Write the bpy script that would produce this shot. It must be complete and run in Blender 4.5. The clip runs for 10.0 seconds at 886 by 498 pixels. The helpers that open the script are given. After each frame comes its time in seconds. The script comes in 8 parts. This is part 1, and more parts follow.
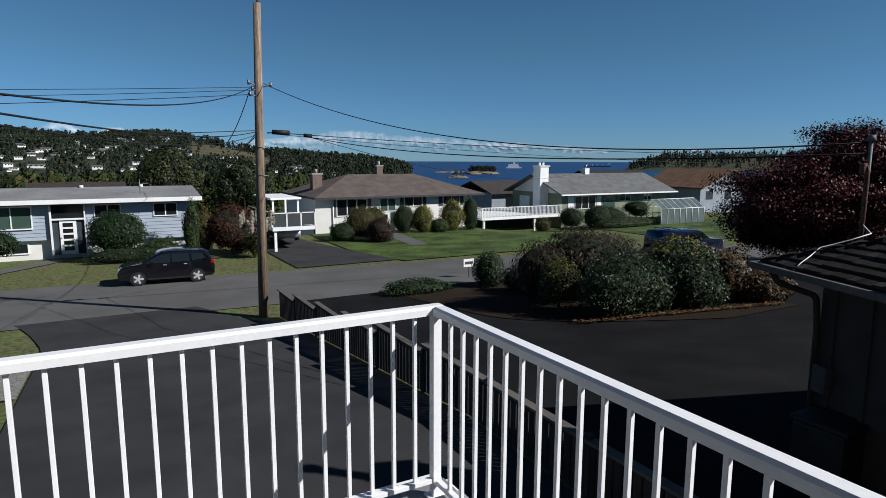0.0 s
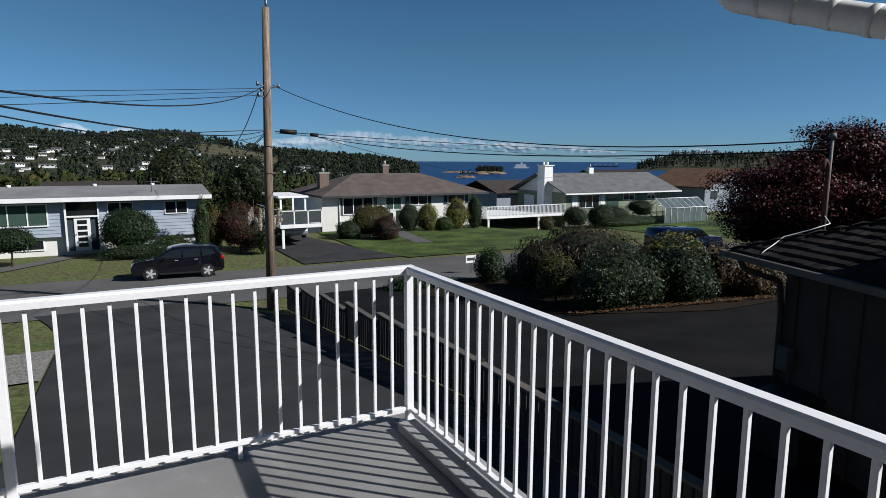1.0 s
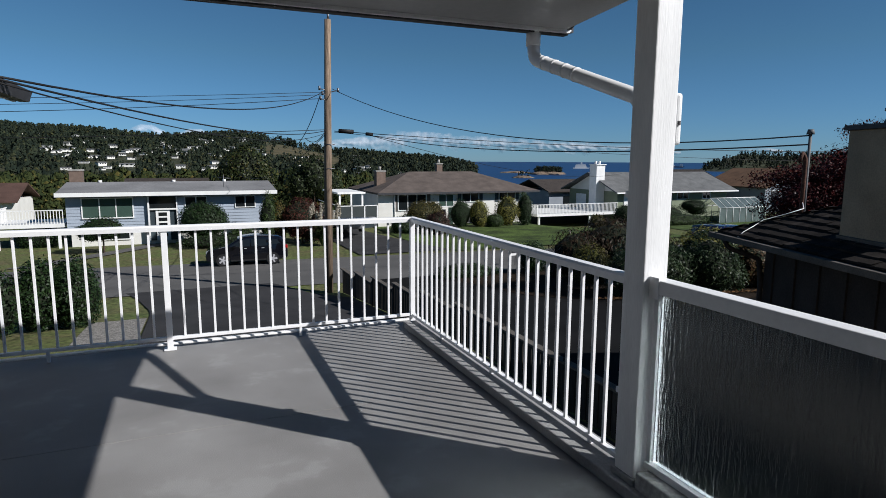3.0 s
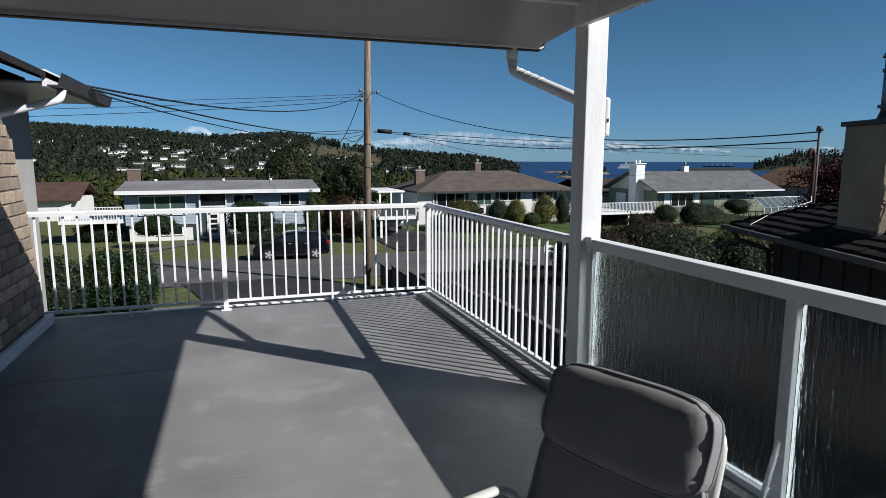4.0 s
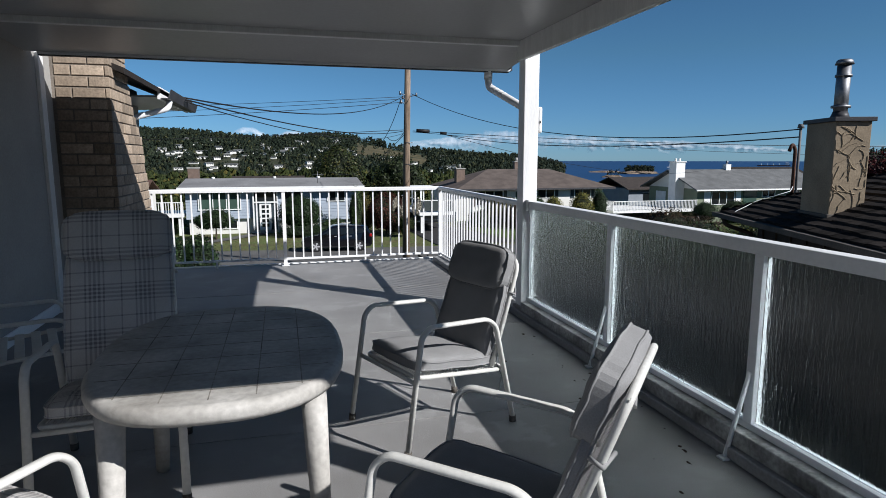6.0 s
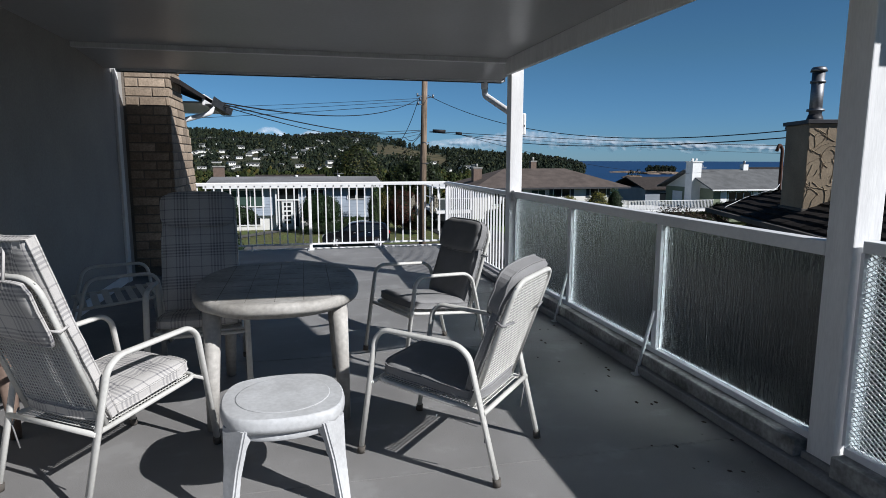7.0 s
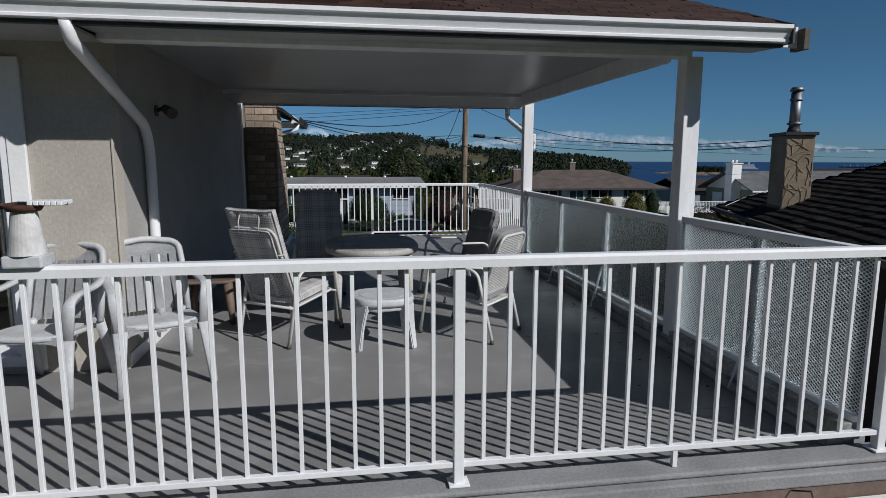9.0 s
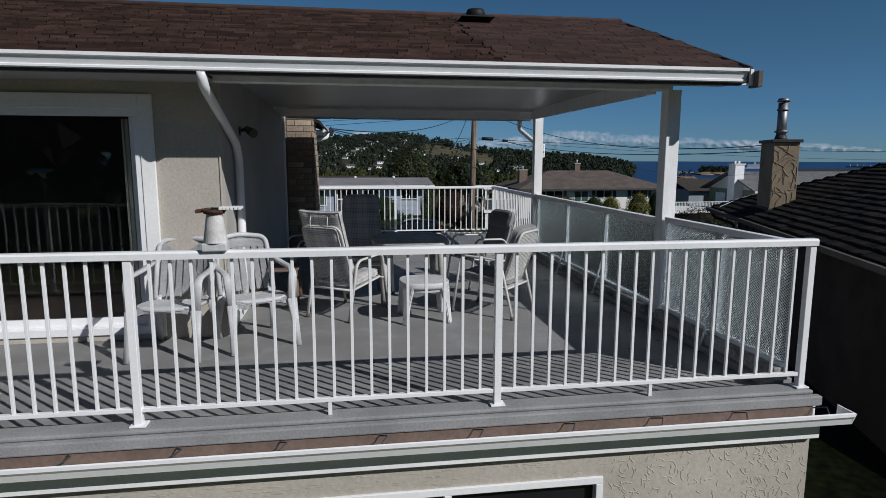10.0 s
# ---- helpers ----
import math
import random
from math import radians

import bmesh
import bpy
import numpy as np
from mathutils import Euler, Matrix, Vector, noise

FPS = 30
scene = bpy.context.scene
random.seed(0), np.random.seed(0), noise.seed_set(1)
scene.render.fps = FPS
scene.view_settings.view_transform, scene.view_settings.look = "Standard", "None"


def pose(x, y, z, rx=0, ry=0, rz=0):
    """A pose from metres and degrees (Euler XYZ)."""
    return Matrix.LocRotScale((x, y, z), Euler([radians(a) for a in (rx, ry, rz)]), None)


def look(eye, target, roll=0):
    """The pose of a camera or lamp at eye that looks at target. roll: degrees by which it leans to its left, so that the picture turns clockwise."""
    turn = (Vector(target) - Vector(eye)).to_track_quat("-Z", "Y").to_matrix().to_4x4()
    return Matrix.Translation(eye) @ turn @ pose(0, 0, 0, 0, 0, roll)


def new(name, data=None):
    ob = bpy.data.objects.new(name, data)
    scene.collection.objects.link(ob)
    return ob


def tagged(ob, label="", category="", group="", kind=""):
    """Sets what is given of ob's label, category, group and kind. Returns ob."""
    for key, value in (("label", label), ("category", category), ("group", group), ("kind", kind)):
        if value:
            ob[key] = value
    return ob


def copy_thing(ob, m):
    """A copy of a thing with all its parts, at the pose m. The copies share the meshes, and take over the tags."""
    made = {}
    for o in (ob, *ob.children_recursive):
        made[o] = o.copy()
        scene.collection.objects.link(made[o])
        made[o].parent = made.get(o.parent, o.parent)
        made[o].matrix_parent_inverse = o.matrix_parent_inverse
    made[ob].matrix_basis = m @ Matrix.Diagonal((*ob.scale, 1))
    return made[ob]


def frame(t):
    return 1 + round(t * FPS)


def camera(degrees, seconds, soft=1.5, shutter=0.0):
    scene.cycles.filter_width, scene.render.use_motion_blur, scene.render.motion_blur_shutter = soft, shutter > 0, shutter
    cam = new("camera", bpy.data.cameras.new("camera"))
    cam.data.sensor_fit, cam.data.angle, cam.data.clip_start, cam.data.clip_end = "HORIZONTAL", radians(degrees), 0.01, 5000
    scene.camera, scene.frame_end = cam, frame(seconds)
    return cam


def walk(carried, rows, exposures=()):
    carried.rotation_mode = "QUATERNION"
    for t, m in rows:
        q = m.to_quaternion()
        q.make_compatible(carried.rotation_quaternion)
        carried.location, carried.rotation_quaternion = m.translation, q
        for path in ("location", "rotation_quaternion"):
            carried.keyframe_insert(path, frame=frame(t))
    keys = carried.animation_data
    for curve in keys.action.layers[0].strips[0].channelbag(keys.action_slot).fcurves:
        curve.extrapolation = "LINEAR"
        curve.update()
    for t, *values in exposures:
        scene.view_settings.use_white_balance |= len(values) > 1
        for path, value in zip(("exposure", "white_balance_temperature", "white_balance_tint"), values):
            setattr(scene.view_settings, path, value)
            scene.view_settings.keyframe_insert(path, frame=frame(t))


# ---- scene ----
cam = camera(72.2, 10.0, 0.8)
PATH = [
    (0, (-1.462, -2.712, 1.822), (-0.502, -0.982, 1.528), 0.2),
    (0.5, (-1.557, -3.102, 1.791), (-0.599, -1.371, 1.497), 0.2),
    (1, (-1.65, -3.534, 1.76), (-0.711, -1.792, 1.466), 0.2),
    (1.5, (-1.722, -4.014, 1.742), (-0.798, -2.265, 1.448), 0.1),
    (2, (-1.795, -4.511, 1.697), (-0.905, -2.744, 1.403), -0.0),
    (2.5, (-1.921, -5.025, 1.667), (-1.087, -3.231, 1.373), 0.2),
    (4, (-2.074, -6.574, 1.568), (-1.432, -4.703, 1.274), 0.1),
    (4.5, (-2.089, -7.062, 1.551), (-1.497, -5.174, 1.256), 0.1),
    (5, (-2.118, -7.554, 1.527), (-1.563, -5.655, 1.233), 0.1),
    (5.5, (-2.148, -8.054, 1.499), (-1.619, -6.148, 1.205), 0.0),
    (7, (-2.297, -9.749, 1.449), (-1.855, -7.821, 1.153), 0.1),
    (7.5, (-2.282, -10.411, 1.453), (-1.877, -8.474, 1.158), 0.1),
    (8, (-2.351, -11.03, 1.473), (-1.999, -9.083, 1.177), 0.0),
    (8.5, (-2.495, -11.651, 1.503), (-2.173, -9.699, 1.208), -0.0),
    (9, (-2.688, -12.219, 1.569), (-2.381, -10.264, 1.274), 0.1),
    (9.5, (-2.918, -12.805, 1.635), (-2.625, -10.848, 1.34), 0.0),
    (10, (-3.14, -13.398, 1.693), (-2.848, -11.441, 1.397), 0.1),
]
walk(cam, [(t, look(eye, target, roll)) for t, eye, target, roll in PATH], [(0, 0.20, 6300, 10), (2.5, 0.17, 6300, 10), (4, 0.24, 6300, 10), (5.5, 0.38, 6250, 10), (7.0, 0.20, 6200, 10), (8.5, -0.28, 6200, 10), (9, -0.34, 6200, 10), (10, -0.36, 6200, 10)])

# ---------------------------------------------------------------- world, sun
SUN = Vector((1.045, -1.01, 1.0)).normalized()
elev = math.asin(SUN.z)
world = bpy.data.worlds.new("sky")
scene.world = world
world.use_nodes = True
wn = world.node_tree
sky = wn.nodes.new("ShaderNodeTexSky")
sky.sky_type = 'NISHITA'
sky.sun_disc = False
sky.sun_elevation = elev
sky.sun_rotation = math.atan2(SUN.x, SUN.y)
sky.altitude = 900
sky.air_density, sky.dust_density, sky.ozone_density = 1.0, 0.0, 3.0
tint = wn.nodes.new("ShaderNodeMix")
tint.data_type, tint.blend_type = 'RGBA', 'MULTIPLY'
tint.inputs[0].default_value = 1
tint.inputs[7].default_value = (0.60, 0.81, 1.20, 1)
wn.links.new(sky.outputs[0], tint.inputs[6])
low = wn.nodes.new("ShaderNodeMix")
low.data_type = 'RGBA'
low.inputs[6].default_value, low.inputs[7].default_value = (0.53, 0.95, 1.64, 1), (0.64, 1.02, 1.20, 1)
wco, wsep, wmr = wn.nodes.new("ShaderNodeTexCoord"), wn.nodes.new("ShaderNodeSeparateXYZ"), wn.nodes.new("ShaderNodeMapRange")
wmr.inputs[1].default_value, wmr.inputs[2].default_value = 0.0, 0.16
wn.links.new(wco.outputs["Generated"], wsep.inputs[0])
wn.links.new(wsep.outputs[2], wmr.inputs[0])
wn.links.new(wmr.outputs[0], low.inputs[0])
high, wmr2 = wn.nodes.new("ShaderNodeMix"), wn.nodes.new("ShaderNodeMapRange")
high.data_type = 'RGBA'
high.inputs[7].default_value = (0.22, 0.40, 0.52, 1)
wmr2.inputs[1].default_value, wmr2.inputs[2].default_value = 0.22, 1.0
wn.links.new(wsep.outputs[2], wmr2.inputs[0])
wn.links.new(wmr2.outputs[0], high.inputs[0])
wn.links.new(low.outputs[2], high.inputs[6])
wn.links.new(high.outputs[2], tint.inputs[7])
wn.links.new(tint.outputs[2], wn.nodes["Background"].inputs[0])
wn.nodes["Background"].inputs[1].default_value = 0.042
sun_data = bpy.data.lights.new("sun", 'SUN')
sun_data.energy, sun_data.angle, sun_data.color = 5.0, radians(0.5), (1.0, 0.965, 0.925)
sun = new("sun", sun_data)
sun.matrix_world = look(SUN * 100, (0, 0, 0))


# ---------------------------------------------------------------- materials
def mat(name, color, rough=0.7, vary=0.12, scale=3.0, fine=60.0, bump=0.2, metal=0.0, dist=0.01, stretch=(1, 1, 1), rand=0.0, coat=0.0, second=None, spec=0.25):
    """Principled surface with a broad and a fine variation, fine relief, and an optional second colour in broad stains."""
    m = bpy.data.materials.new(name)
    m.use_nodes = True
    nt = m.node_tree
    b = nt.nodes["Principled BSDF"]
    b.inputs["Roughness"].default_value, b.inputs["Metallic"].default_value = rough, metal
    b.inputs["Specular IOR Level"].default_value = spec
    b.inputs["Coat Weight"].default_value = coat
    co = nt.nodes.new("ShaderNodeTexCoord")
    mp = nt.nodes.new("ShaderNodeMapping")
    mp.inputs["Scale"].default_value = stretch
    nt.links.new(co.outputs["Object"], mp.inputs[0])
    n1, n2 = nt.nodes.new("ShaderNodeTexNoise"), nt.nodes.new("ShaderNodeTexNoise")
    n1.inputs["Scale"].default_value, n1.inputs["Detail"].default_value = scale, 5
    n2.inputs["Scale"].default_value, n2.inputs["Detail"].default_value = fine, 4
    for n in (n1, n2):
        nt.links.new(mp.outputs[0], n.inputs["Vector"])
    c = Vector(color)
    dark, light = c * (1 - 2 * vary), c * (1 + 2 * vary)
    if second:
        dark = Vector(second)
    ramp = nt.nodes.new("ShaderNodeValToRGB")
    ramp.color_ramp.elements[0].position, ramp.color_ramp.elements[1].position = 0.32, 0.68
    ramp.color_ramp.elements[0].color, ramp.color_ramp.elements[1].color = (*dark, 1), (*light, 1)
    nt.links.new(n1.outputs[0], ramp.inputs[0])
    mr = nt.nodes.new("ShaderNodeMapRange")
    mr.inputs[1].default_value, mr.inputs[2].default_value = 0.3, 0.7
    mr.inputs[3].default_value, mr.inputs[4].default_value = 1 - 1.6 * vary, 1 + 1.6 * vary
    nt.links.new(n2.outputs[0], mr.inputs[0])
    mul = nt.nodes.new("ShaderNodeMix")
    mul.data_type, mul.blend_type = 'RGBA', 'MULTIPLY'
    mul.inputs[0].default_value = 1
    nt.links.new(ramp.outputs[0], mul.inputs[6])
    nt.links.new(mr.outputs[0], mul.inputs[7])
    out = mul.outputs[2]
    if rand:
        oi = nt.nodes.new("ShaderNodeObjectInfo")
        hv = nt.nodes.new("ShaderNodeHueSaturation")
        r2 = nt.nodes.new("ShaderNodeMapRange")
        r2.inputs[3].default_value, r2.inputs[4].default_value = 1 - rand, 1 + rand
        nt.links.new(oi.outputs["Random"], r2.inputs[0])
        nt.links.new(r2.outputs[0], hv.inputs["Value"])
        nt.links.new(out, hv.inputs["Color"])
        out = hv.outputs[0]
    nt.links.new(out, b.inputs["Base Color"])
    if bump:
        bp = nt.nodes.new("ShaderNodeBump")
        bp.inputs["Strength"].default_value, bp.inputs["Distance"].default_value = bump, dist
        nt.links.new(n2.outputs[0], bp.inputs["Height"])
        nt.links.new(bp.outputs[0], b.inputs["Normal"])
    return m


def by_island(m, lo=0.55, hi=1.5):
    """Lets the value differ from piece to piece of a joined mesh."""
    nt = m.node_tree
    gn, hv, rr = nt.nodes.new("ShaderNodeNewGeometry"), nt.nodes.new("ShaderNodeHueSaturation"), nt.nodes.new("ShaderNodeMapRange")
    rr.inputs[3].default_value, rr.inputs[4].default_value = lo, hi
    b = nt.nodes["Principled BSDF"]
    src = b.inputs["Base Color"].links[0].from_socket
    nt.links.new(gn.outputs["Random Per Island"], rr.inputs[0])
    nt.links.new(rr.outputs[0], hv.inputs["Value"])
    nt.links.new(src, hv.inputs["Color"])
    nt.links.new(hv.outputs[0], b.inputs["Base Color"])
    return m


def leafmat(name, a, b_, c_=None, rough=0.5):
    """Leaves: colour varies from leaf to leaf, some light passes through."""
    m = bpy.data.materials.new(name)
    m.use_nodes = True
    nt = m.node_tree
    b = nt.nodes["Principled BSDF"]
    b.inputs["Roughness"].default_value = rough
    b.inputs["Specular IOR Level"].default_value = 0.18
    g_ = nt.nodes.new("ShaderNodeNewGeometry")
    ramp = nt.nodes.new("ShaderNodeValToRGB")
    a, b_, c_ = [tuple(0.6 * q for q in w) if w else None for w in (a, b_, c_)]
    ramp.color_ramp.elements[0].color, ramp.color_ramp.elements[1].color = (*a, 1), (*b_, 1)
    if c_:
        e = ramp.color_ramp.elements.new(0.85)
        e.color = (*b_, 1)
        ramp.color_ramp.elements[2].color = (*c_, 1)
    nt.links.new(g_.outputs["Random Per Island"], ramp.inputs[0])
    nt.links.new(ramp.outputs[0], b.inputs["Base Color"])
    return m


WHITE_METAL = mat("white painted aluminium", (0.80, 0.805, 0.815), 0.35, 0.02, 2.0, 40, 0.03)
WHITE_WOOD = mat("white painted wood", (0.78, 0.785, 0.79), 0.5, 0.03, 3.0, 30, 0.25, stretch=(4, 4, 0.6), dist=0.004)
WHITE_TRIM = mat("white trim", (0.80, 0.80, 0.79), 0.5, 0.03, 2.0, 40, 0.1)
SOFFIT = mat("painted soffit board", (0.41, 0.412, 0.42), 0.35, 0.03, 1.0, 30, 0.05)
DECK = mat("grey vinyl deck membrane", (0.242, 0.238, 0.235), 0.52, 0.06, 1.3, 170, 0.4, dist=0.003, second=(0.188, 0.183, 0.179))


def water_marks(m):
    """Pale dried puddle marks with ragged rims."""
    nt = m.node_tree
    b = nt.nodes["Principled BSDF"]
    src = b.inputs["Base Color"].links[0].from_socket
    co, no, rm = nt.nodes.new("ShaderNodeTexCoord"), nt.nodes.new("ShaderNodeTexNoise"), nt.nodes.new("ShaderNodeMapRange")
    no.inputs["Scale"].default_value, no.inputs["Detail"].default_value, no.inputs["Roughness"].default_value = 2.6, 6, 0.62
    rm.inputs[1].default_value, rm.inputs[2].default_value, rm.inputs[4].default_value = 0.56, 0.62, 0.5
    mx = nt.nodes.new("ShaderNodeMix")
    mx.data_type = 'RGBA'
    mx.inputs[7].default_value = (0.30, 0.298, 0.296, 1)
    nt.links.new(co.outputs["Object"], no.inputs["Vector"])
    nt.links.new(no.outputs[0], rm.inputs[0])
    nt.links.new(rm.outputs[0], mx.inputs[0])
    nt.links.new(src, mx.inputs[6])
    nt.links.new(mx.outputs[2], b.inputs["Base Color"])


water_marks(DECK)
CURB = mat("grey painted kerb", (0.27, 0.27, 0.27), 0.65, 0.08, 2.5, 60, 0.2)
STUCCO = mat("beige stucco", (0.44, 0.405, 0.35), 0.9, 0.05, 1.5, 40, 0.3, dist=0.006)
PALE_STUCCO = mat("grey white stucco", (0.36, 0.35, 0.33), 0.9, 0.04, 1.5, 60, 0.4, dist=0.006)
BRICK = mat("buff brick", (0.31, 0.245, 0.185), 0.85, 0.12, 6.0, 50, 0.4, rand=0.3, dist=0.006)
MORTAR = mat("grey mortar", (0.19, 0.165, 0.14), 0.95, 0.08, 5.0, 60, 0.4)
SHINGLE_RED = mat("red brown shingle", (0.043, 0.024, 0.019), 0.9, 0.12, 6, 120, 0.5, rand=0.35)
SHINGLE_DARK = mat("dark brown shake", (0.035, 0.029, 0.026), 0.9, 0.15, 4, 80, 0.5, rand=0.4)
SHINGLE_BROWN = mat("weathered brown shingle", (0.105, 0.085, 0.075), 0.9, 0.1, 1.2, 14, 0.3)
SHINGLE_GREY = mat("grey shingle", (0.125, 0.128, 0.13), 0.9, 0.1, 1.2, 14, 0.3)
TAR_ROOF = mat("grey torch-on roof", (0.20, 0.20, 0.205), 0.9, 0.1, 0.35, 8, 0.2)
ASPHALT = mat("driveway asphalt", (0.034, 0.0335, 0.035), 0.9, 0.12, 0.7, 120, 0.3, dist=0.004)
# Fresh black asphalt, its base darkened further to carry the shade over it.
BLACKTOP = mat("fresh black driveway with shade", (0.010, 0.010, 0.0105), 0.9, 0.15, 0.7, 120, 0.3, dist=0.004, spec=0.08)
ROAD = mat("worn road asphalt", (0.10, 0.098, 0.096), 0.9, 0.08, 0.4, 60, 0.3, dist=0.004)
GRASS = mat("dry mown grass", (0.052, 0.070, 0.020), 0.95, 0.32, 0.7, 6, 0.8, second=(0.10, 0.09, 0.042), dist=0.03)
LUSH = mat("green lawn", (0.048, 0.075, 0.016), 0.95, 0.28, 0.45, 6, 0.8, dist=0.03)
SOIL = mat("bark mulch", (0.016, 0.012, 0.009), 0.95, 0.3, 3, 40, 0.8, second=(0.024, 0.016, 0.010), dist=0.03, spec=0.08)
GRAVEL = mat("grey gravel", (0.22, 0.21, 0.195), 0.95, 0.25, 12, 60, 0.8, dist=0.02)
CONCRETE = mat("weathered concrete", (0.33, 0.32, 0.30), 0.9, 0.1, 2, 50, 0.3)
POLE_WOOD = mat("weathered pole timber", (0.21, 0.155, 0.112), 0.85, 0.25, 2.5, 18, 0.5, stretch=(5, 5, 0.25))
FENCE_WOOD = mat("dark weathered cedar", (0.035, 0.031, 0.028), 0.9, 0.2, 2.5, 30, 0.5, stretch=(4, 4, 0.4), rand=0.3)
TRUNK = mat("bark", (0.11, 0.08, 0.06), 0.9, 0.2, 4, 30, 0.6)
BLACK = mat("black rubber", (0.015, 0.015, 0.016), 0.6, 0.1, 5, 50, 0.1)
CABLE = mat("black cable", (0.012, 0.012, 0.013), 0.6, 0.05, 5, 50, 0.0)
STEEL = mat("galvanised steel", (0.24, 0.245, 0.26), 0.55, 0.08, 3, 30, 0.05, metal=1.0)
RUST = mat("rusty iron pipe", (0.10, 0.05, 0.035), 0.8, 0.2, 6, 40, 0.3)
DARK_METAL = mat("dark flashing", (0.05, 0.05, 0.055), 0.5, 0.1, 3, 30, 0.1)
CAR_BLACK = mat("black car paint", (0.004, 0.004, 0.006), 0.2, 0.03, 2, 20, 0.0, coat=1.0)
CAR_BLUE = mat("dark blue car paint", (0.004, 0.010, 0.045), 0.2, 0.03, 2, 20, 0.0, coat=1.0)
CAR_SILVER = mat("silver car paint", (0.45, 0.46, 0.48), 0.3, 0.03, 2, 20, 0.0, metal=0.6)
ALLOY = mat("alloy wheel", (0.5, 0.5, 0.52), 0.35, 0.05, 3, 30, 0.0, metal=0.2)
RED_LENS = mat("red lamp lens", (0.35, 0.01, 0.01), 0.2, 0.02, 3, 30, 0.0)
DARK_GLASS = mat("dark window glass", (0.012, 0.015, 0.017), 0.06, 0.05, 1, 10, 0.0, spec=0.35)
GREEN_BLIND = mat("window with green blind", (0.05, 0.085, 0.07), 0.15, 0.05, 1, 20, 0.0, spec=0.35)
SIDING_BLUE = mat("pale blue siding", (0.34, 0.39, 0.46), 0.7, 0.04, 0.8, 20, 0.1)
SIDING_CREAM = mat("cream siding", (0.70, 0.69, 0.65), 0.8, 0.04, 0.8, 20, 0.1)
SIDING_GREEN = mat("green siding", (0.20, 0.23, 0.16), 0.8, 0.05, 0.8, 20, 0.1)
SIDING_GREY = mat("grey blue siding", (0.26, 0.29, 0.33), 0.8, 0.05, 0.8, 20, 0.1)
# Colours the shutters, and paints the shade in the entry and carports.
DARK_SIDING = mat("dark teal siding and recess shade", (0.035, 0.05, 0.06), 0.8, 0.1, 0.8, 20, 0.1)
TAUPE = mat("taupe stucco", (0.10, 0.09, 0.08), 0.9, 0.1, 2, 40, 0.4)
CUSHION_GREY = mat("grey canvas cushion", (0.235, 0.234, 0.236), 0.9, 0.05, 5, 220, 0.25, dist=0.002)
CHAIR_METAL = mat("cream powder-coated tube", (0.58, 0.575, 0.545), 0.4, 0.04, 5, 60, 0.05)
PLASTIC = mat("weathered white resin", (0.52, 0.53, 0.54), 0.5, 0.05, 5, 50, 0.12, second=(0.43, 0.435, 0.44))
TABLE_RESIN = mat("weathered table resin", (0.42, 0.405, 0.38), 0.6, 0.08, 4, 40, 0.15, second=(0.28, 0.265, 0.24))
BROWN_RESIN = mat("dusty brown resin", (0.16, 0.115, 0.092), 0.6, 0.08, 4, 40, 0.1)
# Dark base that puts the dimness of the room into its walls and ceiling.
WALL_DARKROOM = mat("room interior with dimness", (0.14, 0.13, 0.115), 0.9, 0.05, 2, 20, 0.1)
CURTAIN = mat("pale curtain", (0.62, 0.60, 0.55), 0.9, 0.05, 3, 40, 0.1)
HILL = mat("wooded hillside", (0.022, 0.03, 0.016), 0.95, 0.25, 0.012, 0.3, 0.0, second=(0.05, 0.045, 0.022))
SEA = mat("blue sea", (0.010, 0.040, 0.12), 0.4, 0.05, 0.004, 0.06, 0.6, dist=1.5, stretch=(1, 2.5, 1), spec=0.2)
ROCK = mat("brown shore rock", (0.2, 0.15, 0.11), 0.95, 0.2, 0.05, 0.6, 0.0)

LEAF_DARK = leafmat("dark evergreen leaves", (0.012, 0.03, 0.010), (0.035, 0.07, 0.02))
LEAF_MID = leafmat("green leaves", (0.03, 0.06, 0.015), (0.07, 0.11, 0.03))
LEAF_RHODO = leafmat("rhododendron leaves", (0.014, 0.032, 0.012), (0.05, 0.085, 0.034), (0.10, 0.13, 0.055), 0.42)
LEAF_GOLD = leafmat("golden leaves", (0.10, 0.11, 0.02), (0.30, 0.27, 0.055))
LEAF_RUSSET = leafmat("russet leaves", (0.07, 0.035, 0.018), (0.15, 0.09, 0.035), (0.08, 0.09, 0.03))
LEAF_RED = leafmat("dark red maple leaves", (0.030, 0.005, 0.006), (0.125, 0.014, 0.014), (0.19, 0.035, 0.022))
LEAF_PURPLE = leafmat("dark purple leaves", (0.03, 0.012, 0.012), (0.08, 0.035, 0.025))
LEAF_AUTUMN = leafmat("autumn leaves", (0.07, 0.07, 0.018), (0.20, 0.14, 0.03))
PLUME = leafmat("pampas plumes", (0.42, 0.37, 0.29), (0.62, 0.57, 0.46))
BLADE = leafmat("grass blades", (0.06, 0.09, 0.025), (0.14, 0.17, 0.06))


